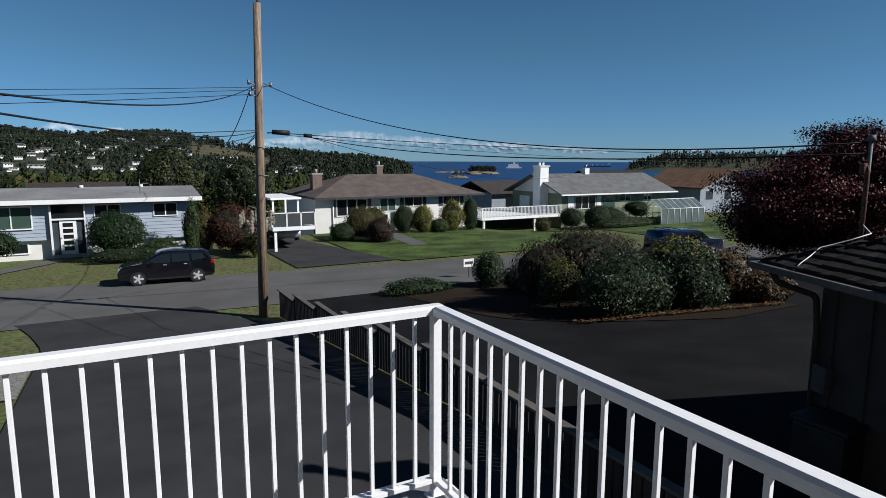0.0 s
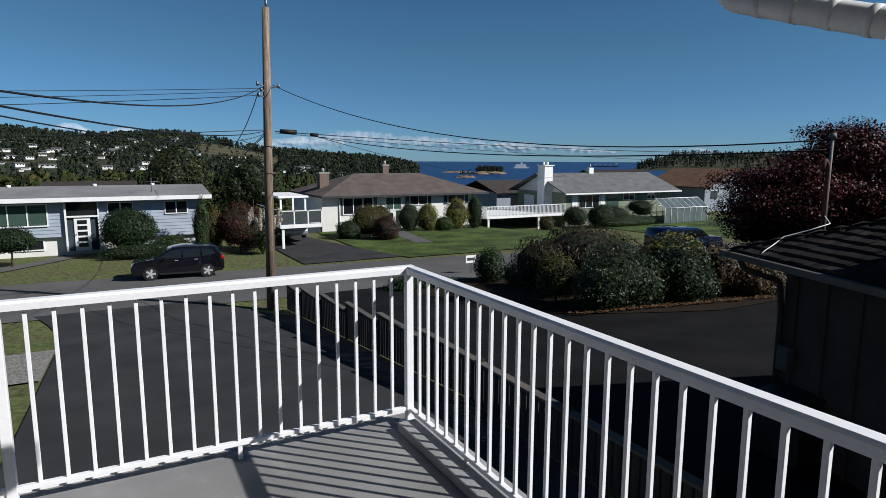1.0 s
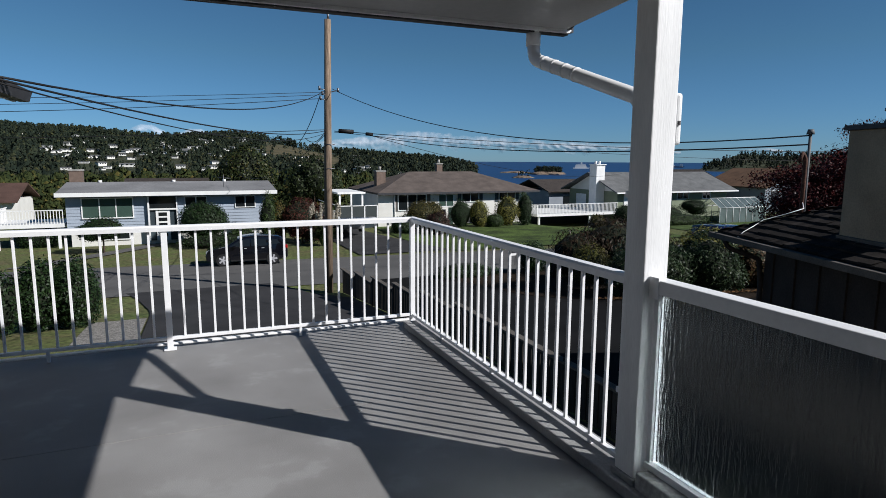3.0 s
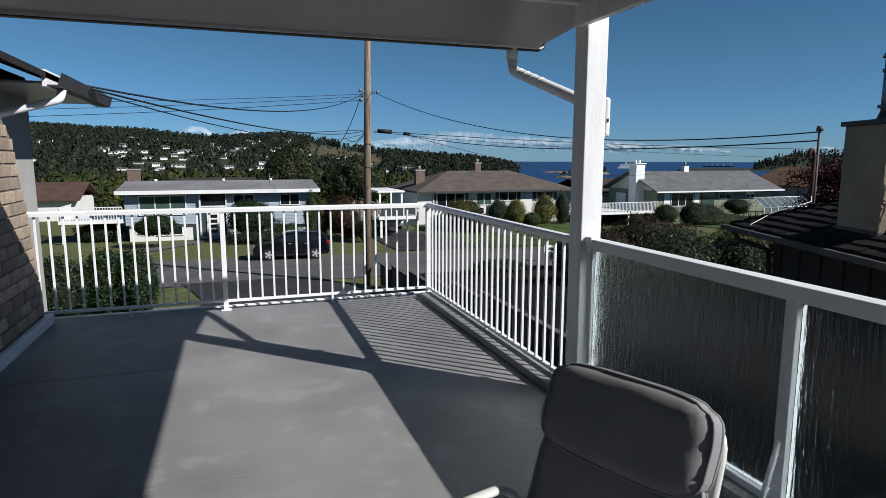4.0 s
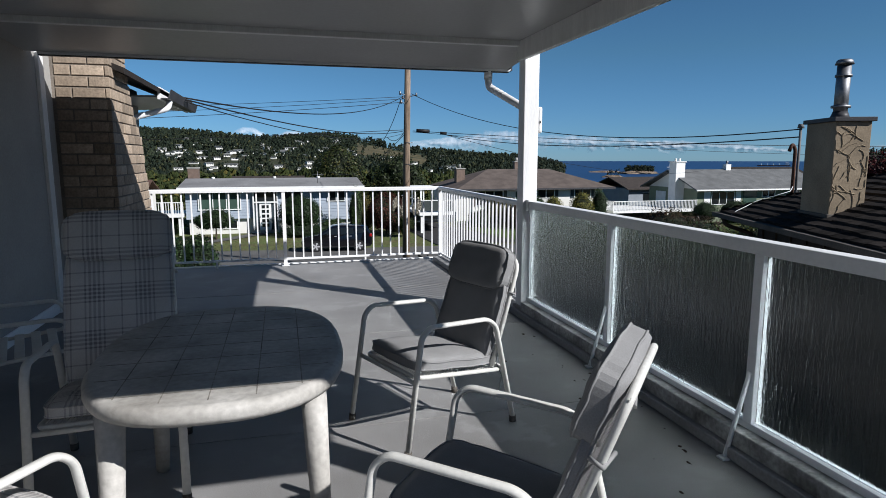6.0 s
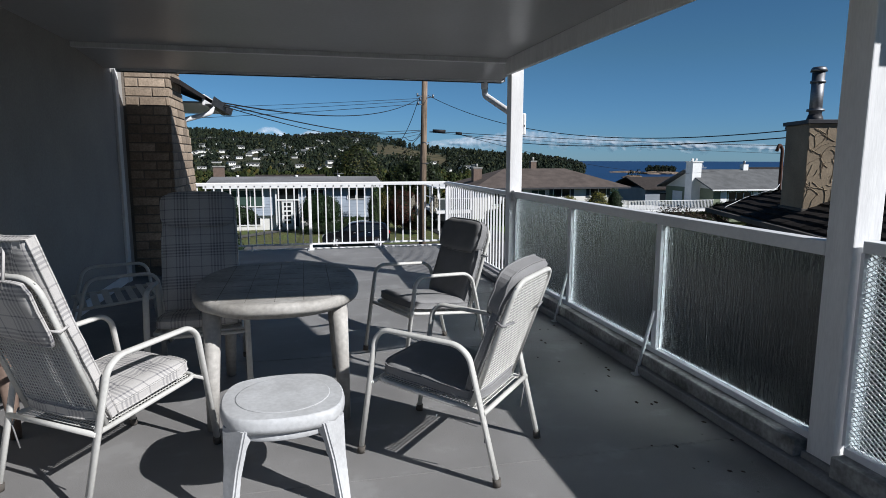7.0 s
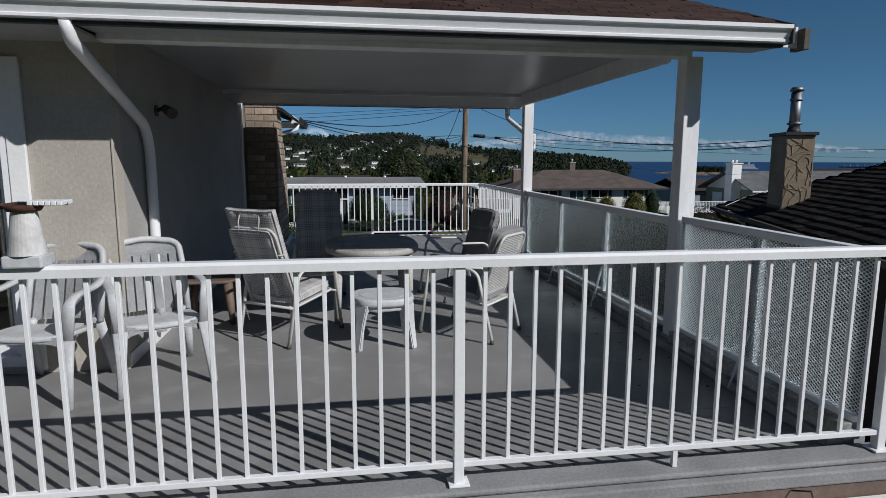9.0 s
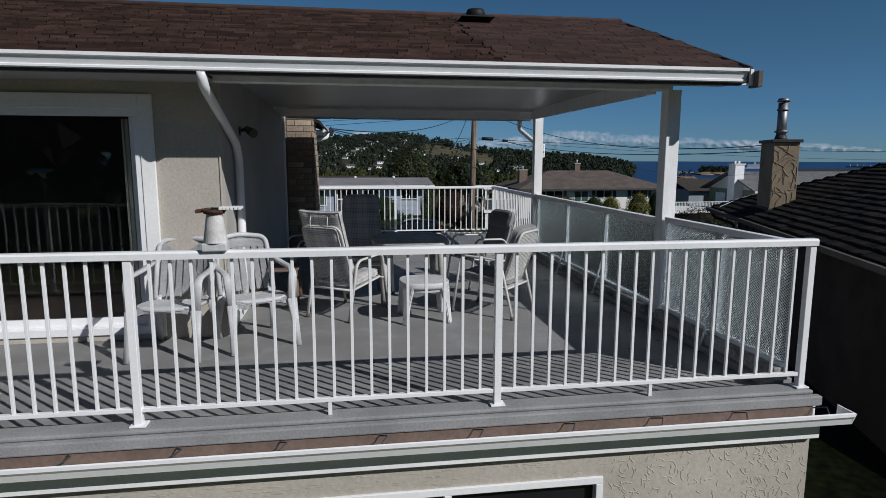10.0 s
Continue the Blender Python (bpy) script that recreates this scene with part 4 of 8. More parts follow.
# bed between the driveways
shrub("weeping_maple", "dark russet weeping laceleaf maple in the bed", "shrub", (14.1, 14.6), [((0, 0, 1.55), (1.7, 1.5, 1.25)), ((-1.5, 0.2, 1.25), (1.4, 1.2, 1.15)), ((1.5, -0.2, 1.3), (1.4, 1.2, 1.15))], leafmat("weeping maple leaves", (0.024, 0.018, 0.010), (0.060, 0.034, 0.018), (0.045, 0.05, 0.02)), 11, 0.10, 9000, droop=1.0, aspect=0.22, lump=0.12)
shrub("clipped_hedge", "dark clipped evergreen hedge block", "hedge", (13.9, 20.6), [((0, 0, 0.75), (0.75, 0.8, 0.85))], LEAF_DARK, 12, 0.05, 3500, lump=0.05)
shrub("golden_shrub", "golden-green clipped shrub in the bed", "shrub", (12.1, 13.4), [((0, 0, 0.95), (0.75, 0.75, 0.85)), ((0.35, 0.2, 0.9), (0.5, 0.5, 0.6))], leafmat("yellow green leaves", (0.05, 0.06, 0.012), (0.16, 0.15, 0.035)), 13, 0.045, 4500, lump=0.1)
shrub("rhododendron", "large glossy rhododendron in the bed", "shrub", (13.3, 11.6), [((0, 0, 0.95), (1.35, 1.2, 1.15)), ((-0.9, -0.2, 0.75), (0.9, 0.9, 0.85)), ((0.8, -0.4, 0.8), (0.9, 0.8, 0.95))], LEAF_RHODO, 14, 0.062, 13000, flat=0.6, aspect=0.3)
shrub("rhododendron", "tall glossy rhododendron beside the golden shrub", "shrub", (15.5, 10.9), [((0, 0, 0.95), (1.05, 1.0, 1.2)), ((0.5, -0.3, 0.6), (0.8, 0.7, 0.75))], LEAF_RHODO, 15, 0.062, 9000, flat=0.6, aspect=0.3)
shrub("golden_privet", "bright golden variegated shrub", "shrub", (17.7, 13.2), [((0, 0, 1.3), (1.3, 1.0, 0.98)), ((0.7, 0, 1.15), (0.9, 0.8, 0.8)), ((0, 0, 0.9), (1.1, 0.9, 0.9))], LEAF_GOLD, 16, 0.06, 7500)
shrub("russet_shrub", "russet and green autumn shrub", "shrub", (17.6, 11.0), [((0, 0, 0.95), (1.0, 0.9, 1.05)), ((0.7, -0.5, 0.55), (0.9, 0.8, 0.75))], LEAF_RUSSET, 17, 0.06, 5000)
shrub("russet_shrub", "low russet leafy shrub at the bed edge", "shrub", (18.6, 10.1), [((0, 0, 0.55), (1.0, 0.8, 0.7))], LEAF_RUSSET, 18, 0.06, 2600)
shrub("low_hedge", "low spreading dark juniper by the road", "shrub", (10.4, 21.0), [((0, 0, 0.2), (1.7, 0.7, 0.42))], LEAF_DARK, 19, 0.06, 2500, trunk=False)
shrub("low_shrub", "small dark evergreen shrub in the bed", "shrub", (14.2, 18.8), [((0, 0, 0.5), (0.7, 0.6, 0.6))], LEAF_DARK, 20, 0.05, 1800)
shrub("low_shrub", "small rounded green shrub in the bed", "shrub", (14.6, 17.0), [((0, 0, 0.9), (0.9, 0.8, 0.95))], LEAF_MID, 21, 0.05, 2400)

# fallen leaves along the bed edge
rs = np.random.RandomState(5)
vs, fs = [], []
for k in range(420):
    x = 10.9 + 7.2 * rs.uniform()
    y = 10.6 - 0.27 * (x - 12.0) + abs(rs.normal()) * 0.25
    s, a = rs.uniform(0.03, 0.07), rs.uniform(0, 6.28)
    i = len(vs)
    z = g(y) + 0.10 + rs.uniform(0, 0.03)
    for da, dz in ((0, 0), (1.6, 0.02), (3.1, 0.0), (4.7, 0.02)):
        vs.append((x + s * math.cos(a + da), y + s * math.sin(a + da), z + dz))
    fs.append((i, i + 1, i + 2, i + 3))
tagged(new("fallen_leaves", soup("fallen_leaves", vs, fs, leafmat("fallen leaves", (0.10, 0.05, 0.025), (0.28, 0.15, 0.06)))), "brown fallen leaves along the bed edge", "leaves", "", "stuff")


# red maple
def maple():
    z = g(16)
    t = thing("red_maple", "large dark red Japanese maple tree", "tree", "", Matrix.Translation((31.2, 13.9, -3.35)))
    rnd = random.Random(9)
    blobs = []
    for k in range(92):
        a = rnd.uniform(0, 6.28)
        q = math.sqrt(rnd.random())
        blobs.append(((7.0 * q * math.cos(a), 4.3 * q * math.sin(a), 3.2 + 2.6 * (1 - q * q) + rnd.uniform(-2.0, 1.0) * (1 - 0.3 * q)), (rnd.uniform(1.0, 1.7), rnd.uniform(1.0, 1.6), rnd.uniform(0.5, 0.85))))
    for k in range(26):
        a, q = rnd.uniform(0, 6.28), math.sqrt(rnd.random()) * 0.85
        blobs.append(((6.3 * q * math.cos(a), 4.3 * q * math.sin(a), rnd.uniform(1.9, 3.2)), (rnd.uniform(1.0, 1.6), rnd.uniform(1.0, 1.5), rnd.uniform(0.45, 0.7))))
    for k in range(30):
        a, q = rnd.uniform(0, 6.28), 0.35 + 0.6 * rnd.random()
        blobs.append(((6.0 * q * math.cos(a), 4.0 * q * math.sin(a), rnd.uniform(0.95, 2.1)), (rnd.uniform(0.9, 1.5), rnd.uniform(0.9, 1.4), rnd.uniform(0.45, 0.7))))
    # long low branches on the street side
    for k in range(26):
        a, q = rnd.uniform(1.35, 2.75), 2.2 + 3.2 * rnd.random()
        blobs.append(((q * math.cos(a), q * math.sin(a), rnd.uniform(0.75, 2.6) - 0.06 * q), (rnd.uniform(0.8, 1.3), rnd.uniform(0.8, 1.2), rnd.uniform(0.4, 0.65))))
    part("crown", crown_mesh("crown", blobs, LEAF_RED, 31, 0.066, 210000, depth=0.8, lump=0.25, aspect=0.55, flat=0.7), None, t)
    part("trunk", tube([(0, 0, -0.3), (0.05, 0, 0.8), (-0.05, 0.05, 1.9)], 0.24, 9, 0.17), TRUNK, t)
    for k in range(9):
        a = k * 0.7 + rnd.uniform(-0.2, 0.2)
        r = rnd.uniform(1.8, 3.4)
        part("limb", tube([(-0.02, 0.03, 1.6), (0.35 * r * math.cos(a), 0.35 * r * math.sin(a), 2.6), (r * math.cos(a), r * math.sin(a), 4.2 + rnd.uniform(-0.6, 0.8))], 0.10, 6, 0.025), TRUNK, t)


maple()

# hedge by the own driveway
t = thing("driveway_hedge", "clipped dark green cedar hedge beside the driveway", "hedge", "", Matrix.Translation((-5.9, 16.4, g(16.4))))
blobs = [((-0.5, 0, 1.05), (0.75, 0.9, 1.2)), ((0.45, 0, 1.05), (0.75, 0.9, 1.2))]
part("crown", crown_mesh("crown", blobs, LEAF_DARK, 41, 0.055, 9000, lump=0.05, flat=0.5), None, t)
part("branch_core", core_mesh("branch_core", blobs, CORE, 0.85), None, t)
t = thing("driveway_hedge", "taller dark cedar hedge along the plot edge", "hedge", "", Matrix.Translation((-8.2, 15.5, g(15.5))))
blobs = [((-0.8, 0, 1.0), (1.2, 1.2, 1.2)), ((0.6, -0.1, 1.0), (1.0, 1.0, 1.15))]
part("crown", crown_mesh("crown", blobs, LEAF_DARK, 42, 0.06, 6000, lump=0.06, flat=0.5), None, t)
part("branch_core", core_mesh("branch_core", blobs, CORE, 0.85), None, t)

# planting before the houses across the street
shrub("round_bush", "large rounded dark evergreen bush by the front door", "shrub", (0.1, 38.0), [((0, 0, 1.75), (1.6, 1.2, 1.25))], LEAF_DARK, 51, 0.060, 9100, lump=0.06, shrink=0.9)
shrub("low_hedge", "low clipped hedge along the house front", "hedge", (0.6, 37.2), [((0, 0, 0.4), (2.2, 0.5, 0.5)), ((1.2, 0, 0.4), (1.4, 0.5, 0.5))], LEAF_DARK, 52, 0.054, 5200, trunk=False, shrink=0.9)
shrub("box_bush", "trimmed green bush at the house corner", "shrub", (2.4, 37.4), [((0, 0, 0.55), (0.95, 0.7, 0.7))], LEAF_MID, 53, 0.048, 4160, shrink=0.9)
shrub("round_bush", "spreading dark pine bush on bare stems", "shrub", (-5.5, 37.2), [((0, 0, 1.45), (1.25, 1.0, 0.75)), ((-0.6, 0, 1.3), (0.9, 0.8, 0.6))], LEAF_DARK, 54, 0.054, 6760, shrink=0.9)
shrub("cedar_column", "narrow green and gold cedar column", "shrub", (4.1, 38.2), [((0, 0, 1.6), (0.55, 0.6, 1.75))], LEAF_MID, 55, 0.054, 4160, shrink=0.9)
shrub("autumn_shrub", "orange autumn shrub beside the cedar", "shrub", (4.8, 38.5), [((0, 0, 1.4), (0.6, 0.6, 1.4))], LEAF_AUTUMN, 56, 0.054, 3120, shrink=0.9)
shrub("red_shrub", "deep red autumn shrub by the street", "shrub", (6.3, 38.0), [((0, 0, 1.6), (1.5, 1.2, 1.45)), ((0.6, -0.4, 1.0), (1.0, 0.9, 1.0))], leafmat("red shrub leaves", (0.05, 0.015, 0.012), (0.13, 0.04, 0.025)), 57, 0.060, 8320, shrink=0.9)
shrub("gold_hedge", "golden green rounded hedge by the white house", "shrub", (16.2, 40.5), [((-0.4, 0, 1.25), (1.4, 1.0, 1.25)), ((0.7, 0.2, 1.2), (0.9, 0.9, 1.25))], leafmat("gold hedge leaves", (0.06, 0.055, 0.015), (0.16, 0.13, 0.03)), 58, 0.054, 9100, lump=0.05, shrink=0.9)
shrub("purple_shrub", "dark purple rounded shrub at the path", "shrub", (16.4, 38.5), [((0, 0, 0.8), (1.0, 0.9, 1.0))], LEAF_PURPLE, 59, 0.054, 4680, shrink=0.9)
shrub("dark_shrub", "dark shaded shrub beside the carport", "shrub", (14.2, 40.2), [((0, 0, 0.6), (1.0, 0.8, 0.8))], LEAF_DARK, 60, 0.054, 3900, shrink=0.9)
shrub("round_bush", "clipped dark bush against the white wall", "shrub", (20.0, 42.5), [((0, 0, 1.1), (1.0, 0.8, 1.2))], LEAF_DARK, 61, 0.054, 4420, shrink=0.9)
shrub("gold_bush", "pale golden bush against the white wall", "shrub", (21.4, 42.0), [((0, 0, 1.1), (0.9, 0.8, 1.2))], LEAF_GOLD, 62, 0.054, 4420, shrink=0.9)
shrub("low_shrub", "low green bush at the lawn edge", "shrub", (22.7, 41.6), [((0, 0, 0.5), (0.85, 0.7, 0.65))], LEAF_MID, 63, 0.054, 3120, shrink=0.9)
shrub("gold_bush", "pale golden bush near the house corner", "shrub", (24.2, 42.2), [((0, 0, 1.2), (1.05, 0.9, 1.35))], LEAF_GOLD, 64, 0.054, 5200, shrink=0.9)
shrub("cedar_column", "dark upright cedar at the house corner", "shrub", (25.8, 42.0), [((0, 0, 1.35), (0.75, 0.7, 1.5))], LEAF_DARK, 65, 0.054, 4160, shrink=0.9)
shrub("topiary_ball", "clipped ball-shaped topiary on a stem", "shrub", (37.0, 42.5), [((0, 0, 1.3), (1.2, 1.2, 1.0))], LEAF_DARK, 66, 0.054, 5200, lump=0.03, shrink=0.9)
shrub("round_bush", "dark rounded evergreen on the lawn", "shrub", (41.3, 43.0), [((-0.6, 0, 1.2), (1.7, 1.4, 1.25)), ((1.3, 0, 1.0), (1.8, 1.4, 1.1))], LEAF_DARK, 67, 0.066, 7800, shrink=0.9)
shrub("gold_bush", "small golden clipped bush", "shrub", (33.6, 42.3), [((0, 0, 0.7), (0.8, 0.7, 0.75))], leafmat("olive leaves", (0.06, 0.055, 0.015), (0.13, 0.11, 0.03)), 68, 0.048, 3120, shrink=0.9)
shrub("low_hedge", "low spreading dark juniper on the lawn", "shrub", (40.0, 38.5), [((0, 0, 0.4), (3.4, 1.2, 0.6))], LEAF_MID, 69, 0.060, 6500, trunk=False, shrink=0.9)
shrub("small_tree", "small dark garden tree by the greenhouse", "tree", (46.2, 43.5), [((0, 0, 2.0), (1.5, 1.2, 0.7)), ((0.4, 0, 1.5), (1.0, 0.9, 0.5))], LEAF_DARK, 70, 0.060, 5200, shrink=0.9)


def pampas():
    t = thing("pampas_grass", "pampas grass clump with pale plumes by the street", "ornamental grass", "", Matrix.Translation((7.2, 35.6, g(35.6))))
    rs = np.random.RandomState(8)
    vs, fs, ps, pf = [], [], [], []
    for k in range(800):
        a, r, h = rs.uniform(0, 6.28), rs.uniform(0.3, 1.15), rs.uniform(0.7, 1.7)
        c, s = math.cos(a), math.sin(a)
        i = len(vs)
        w = 0.05
        for u, q in ((0.05, 0.0), (0.35, 0.8), (1.0, 1.0 - 0.35 * rs.uniform())):
            vs += [(r * u * c - w * s * (1 - u), r * u * s + w * c * (1 - u), h * q), (r * u * c + w * s * (1.01 - u), r * u * s - w * c * (1.01 - u), h * q)]
        fs += [(i, i + 1, i + 3, i + 2), (i + 2, i + 3, i + 5, i + 4)]
    for k in range(10):
        a, r = rs.uniform(0, 6.28), rs.uniform(0.4, 1.2)
        b = np.array((r * math.cos(a), r * math.sin(a), 1.9 + rs.uniform(0, 0.7)))
        v, f = leaves(260, (0.12, 0.12, 0.42), 80 + k, 0.07, aspect=0.3)
        pf += (f + len(ps)).tolist()
        ps += (v + b).tolist()
    part("blades", soup("blades", vs, fs, BLADE), None, t)
    part("plumes", soup("plumes", ps, pf, PLUME), None, t)


pampas()


# ---------------------------------------------------------------- houses across the street
def window(parent, x0, x1, y, z0, z1, material=None, bars=1, fw=0.07, trim=None):
    """A window in a wall that faces the street, at y."""
    f = part("window", box(x0 - fw, x1 + fw, y - 0.05, y - 0.004, z1, z1 + fw), trim or WHITE_TRIM, parent)
    part("sill", box(x0 - fw, x1 + fw, y - 0.08, y - 0.004, z0 - fw, z0), trim or WHITE_TRIM, f)
    part("frame", box(x0 - fw, x0, y - 0.05, y - 0.004, z0, z1), trim or WHITE_TRIM, f)
    part("frame", box(x1, x1 + fw, y - 0.05, y - 0.004, z0, z1), trim or WHITE_TRIM, f)
    for k in range(bars):
        x = x0 + (x1 - x0) * (k + 1) / (bars + 1)
        part("mullion", box(x - 0.03, x + 0.03, y - 0.05, y - 0.012, z0, z1), trim or WHITE_TRIM, f)
    part("pane", box(x0, x1, y - 0.012, y - 0.003, z0, z1), material or DARK_GLASS, f)
    return f


def gable_roof_x(x0, x1, y0, y1, ze, zr, t=0.14):
    ym = (y0 + y1) / 2
    return poly_prism([(y0, ze), (ym, zr), (y1, ze), (y1, ze - t), (ym, zr - t), (y0, ze - t)], 'x', x0, x1)


def hip_roof(x0, x1, y0, y1, ze, zr, t=0.15, inset=None):
    ym, k = (y0 + y1) / 2, inset if inset is not None else (y1 - y0) / 2
    bm = bmesh.new()
    a = [bm.verts.new((x, y, ze)) for x, y in ((x0, y0), (x1, y0), (x1, y1), (x0, y1))]
    b = [bm.verts.new((x, y, ze - t)) for x, y in ((x0, y0), (x1, y0), (x1, y1), (x0, y1))]
    r0, r1 = bm.verts.new((x0 + k, ym, zr)), bm.verts.new((x1 - k, ym, zr))
    bm.faces.new((a[0], a[1], r1, r0))
    bm.faces.new((a[1], a[2], r1))
    bm.faces.new((a[2], a[3], r0, r1))
    bm.faces.new((a[3], a[0], r0))
    for i in range(4):
        bm.faces.new((b[i], b[(i + 1) % 4], a[(i + 1) % 4], a[i]))
    bm.faces.new(b[::-1])
    return bm


def siding(parent, x0, x1, y, z0, z1, material, pitch=0.22):
    """Lapped boards on a wall, each its own piece."""
    z = z0
    while z < z1 - 0.02:
        h = min(pitch, z1 - z)
        bm = poly_prism([(y - 0.035, z), (y - 0.008, z + h), (y, z + h), (y, z)], 'x', x0, x1)
        part("board", bm, material, parent)
        z += pitch


def blue_house():
    h = thing("blue_house", "pale blue split-level house with a low grey roof", "house")
    y, zb = 40.5, -4.06
    part("wall", box(-7.75, 4.5, y, y + 9, zb + 1.25, -0.62), SIDING_BLUE, h)
    part("foundation", box(-7.6, 4.4, y + 0.25, y + 8.8, zb - 0.3, zb + 1.25), SIDING_CREAM, h, "cream basement wall")
    siding(h, -7.75, -3.15, y, -2.80, -0.7, SIDING_BLUE)
    siding(h, -1.4, 4.5, y + 0.0, -3.05, -0.7, SIDING_BLUE)
    part("eave", box(-8.2, 4.95, y - 0.75, y - 0.70, -0.62, -0.36), WHITE_TRIM, h, "white fascia")
    part("roof", poly_prism([(y - 0.70, -0.40), (y + 4.2, 0.16), (y + 10.0, -0.40), (y + 10.0, -0.60), (y - 0.70, -0.60)], 'x', -8.2, 4.95), TAR_ROOF, h, "grey low-slope roof")
    y -= 0.20
    # No recess is cut: a dark sheet on the wall paints its shade.
    ent = part("entry", box(-3.13, -1.42, y + 0.10, y + 0.14, -3.72, -0.72), DARK_SIDING, h, "dark panel painting the shade of the recessed entry")
    part("entry_frame", box(-3.17, -3.07, y - 0.06, y + 0.1, -3.75, -0.72), WHITE_TRIM, ent)
    part("entry_frame", box(-1.47, -1.40, y - 0.06, y + 0.1, -3.75, -0.72), WHITE_TRIM, ent)
    part("lintel", box(-3.07, -1.47, y - 0.06, y + 0.1, -1.62, -1.52), WHITE_TRIM, ent)
    part("transom", box(-3.07, -1.47, y + 0.04, y + 0.1, -1.52, -0.75), DARK_GLASS, ent)
    door = part("door", box(-2.72, -1.88, y + 0.03, y + 0.09, -3.72, -1.64, 0.01), WHITE_TRIM, h, "white front door with five glass lights")
    for k in range(5):
        part("door_light", box(-2.55, -2.05, y + 0.015, y + 0.03, -3.48 + 0.36 * k, -3.24 + 0.36 * k), DARK_GLASS, door)
    part("doorknob", tube([(-2.65, y + 0.03, -2.7), (-2.65, y - 0.03, -2.7)], 0.035, 8), DARK_METAL, door)
    y += 0.20
    window(h, -6.85, -4.05, y - 0.04, -2.05, -0.80, GREEN_BLIND, 2)
    window(h, -5.9, -4.35, y + 0.25, -3.55, -3.02, DARK_GLASS, 1)
    window(h, -0.9, 0.4, y - 0.03, -1.55, -0.80, DARK_GLASS, 1, 0.05)
    window(h, 2.25, 3.5, y - 0.03, -1.55, -0.80, DARK_GLASS, 1, 0.05)
    ch = part("chimney", box(-8.15, -7.35, y + 5.0, y + 5.7, -0.5, 0.95), BROWN_RESIN, h, "brown brick chimney")
    part("cap", box(-8.2, -7.3, y + 4.95, y + 5.75, 0.95, 1.05), CONCRETE, ch)
    an = part("antenna", tube([(1.6, y + 1.2, -0.3), (1.6, y + 1.2, 0.75)], 0.02, 5), STEEL, h)
    part("antenna_arm", tube([(1.2, y + 1.2, 0.5), (2.1, y + 1.25, 0.45)], 0.015, 5), STEEL, an)
    for x in (-6.2, -1.6, 1.8):
        part("roof_vent", tube([(x, y + 4.0, 0.1), (x, y + 4.0, 0.28)], 0.12, 8), WHITE_TRIM, h)
    return h


blue_house()


def balcony(name, label, x0, x1, y0, y1, z, railing_h=0.95, posts=(), ground=-4.1, glass=False, solid=None):
    b = thing(name, label, "balcony")
    part("floor", box(x0, x1, y0, y1, z - 0.25, z), WHITE_TRIM, b)
    top = part("top_rail", box(x0, x1, y0, y0 + 0.06, z + railing_h - 0.06, z + railing_h), WHITE_TRIM, b)
    part("side_rail", box(x0, x0 + 0.06, y0 + 0.06, y1, z + railing_h - 0.06, z + railing_h), WHITE_TRIM, b)
    if glass:
        part("panel", box(x0 + 0.05, x1, y0 + 0.02, y0 + 0.03, z + 0.08, z + railing_h - 0.06), SMOKED, b, "smoked railing panel")
        n = 3
    else:
        n = 0
        for k in range(int((x1 - x0) / 0.16) + 1):
            x = x0 + 0.16 * k
            part("baluster", BALUSTER, None, b, "", Matrix.Translation((x, y0 + 0.03, z)))
        for k in range(1, int((y1 - y0) / 0.16)):
            part("baluster", BALUSTER, None, b, "", Matrix.Translation((x0 + 0.03, y0 + 0.16 * k, z)))
    for k in range(n + 1):
        x = x0 + (x1 - x0) * k / max(n, 1)
        part("rail_post", box(x - 0.04, x + 0.04, y0, y0 + 0.06, z, z + railing_h), WHITE_TRIM, b)
    for x, y in posts:
        part("post", box(x - 0.08, x + 0.08, y - 0.08, y + 0.08, ground, z - 0.25), WHITE_TRIM, b)
    return b


SMOKED = mat("smoked panel", (0.06, 0.07, 0.07), 0.3, 0.05, 1, 10, 0.0)
BALUSTER = mesh_of("baluster", box(-0.02, 0.02, -0.02, 0.02, 0.0, 0.9), WHITE_TRIM)
balcony("side_balcony", "white balcony beside the blue house", -11.6, -7.9, 40.3, 44.0, -2.35, 0.9, ((-11.4, 40.5), (-8.2, 40.5)), -4.1)
shrub("dark_shrub", "dark shrubs below the side balcony", "shrub", (-9.4, 41.5), [((0, 0, 0.6), (1.6, 0.8, 0.9))], LEAF_DARK, 71, 0.060, 3640, shrink=0.9)


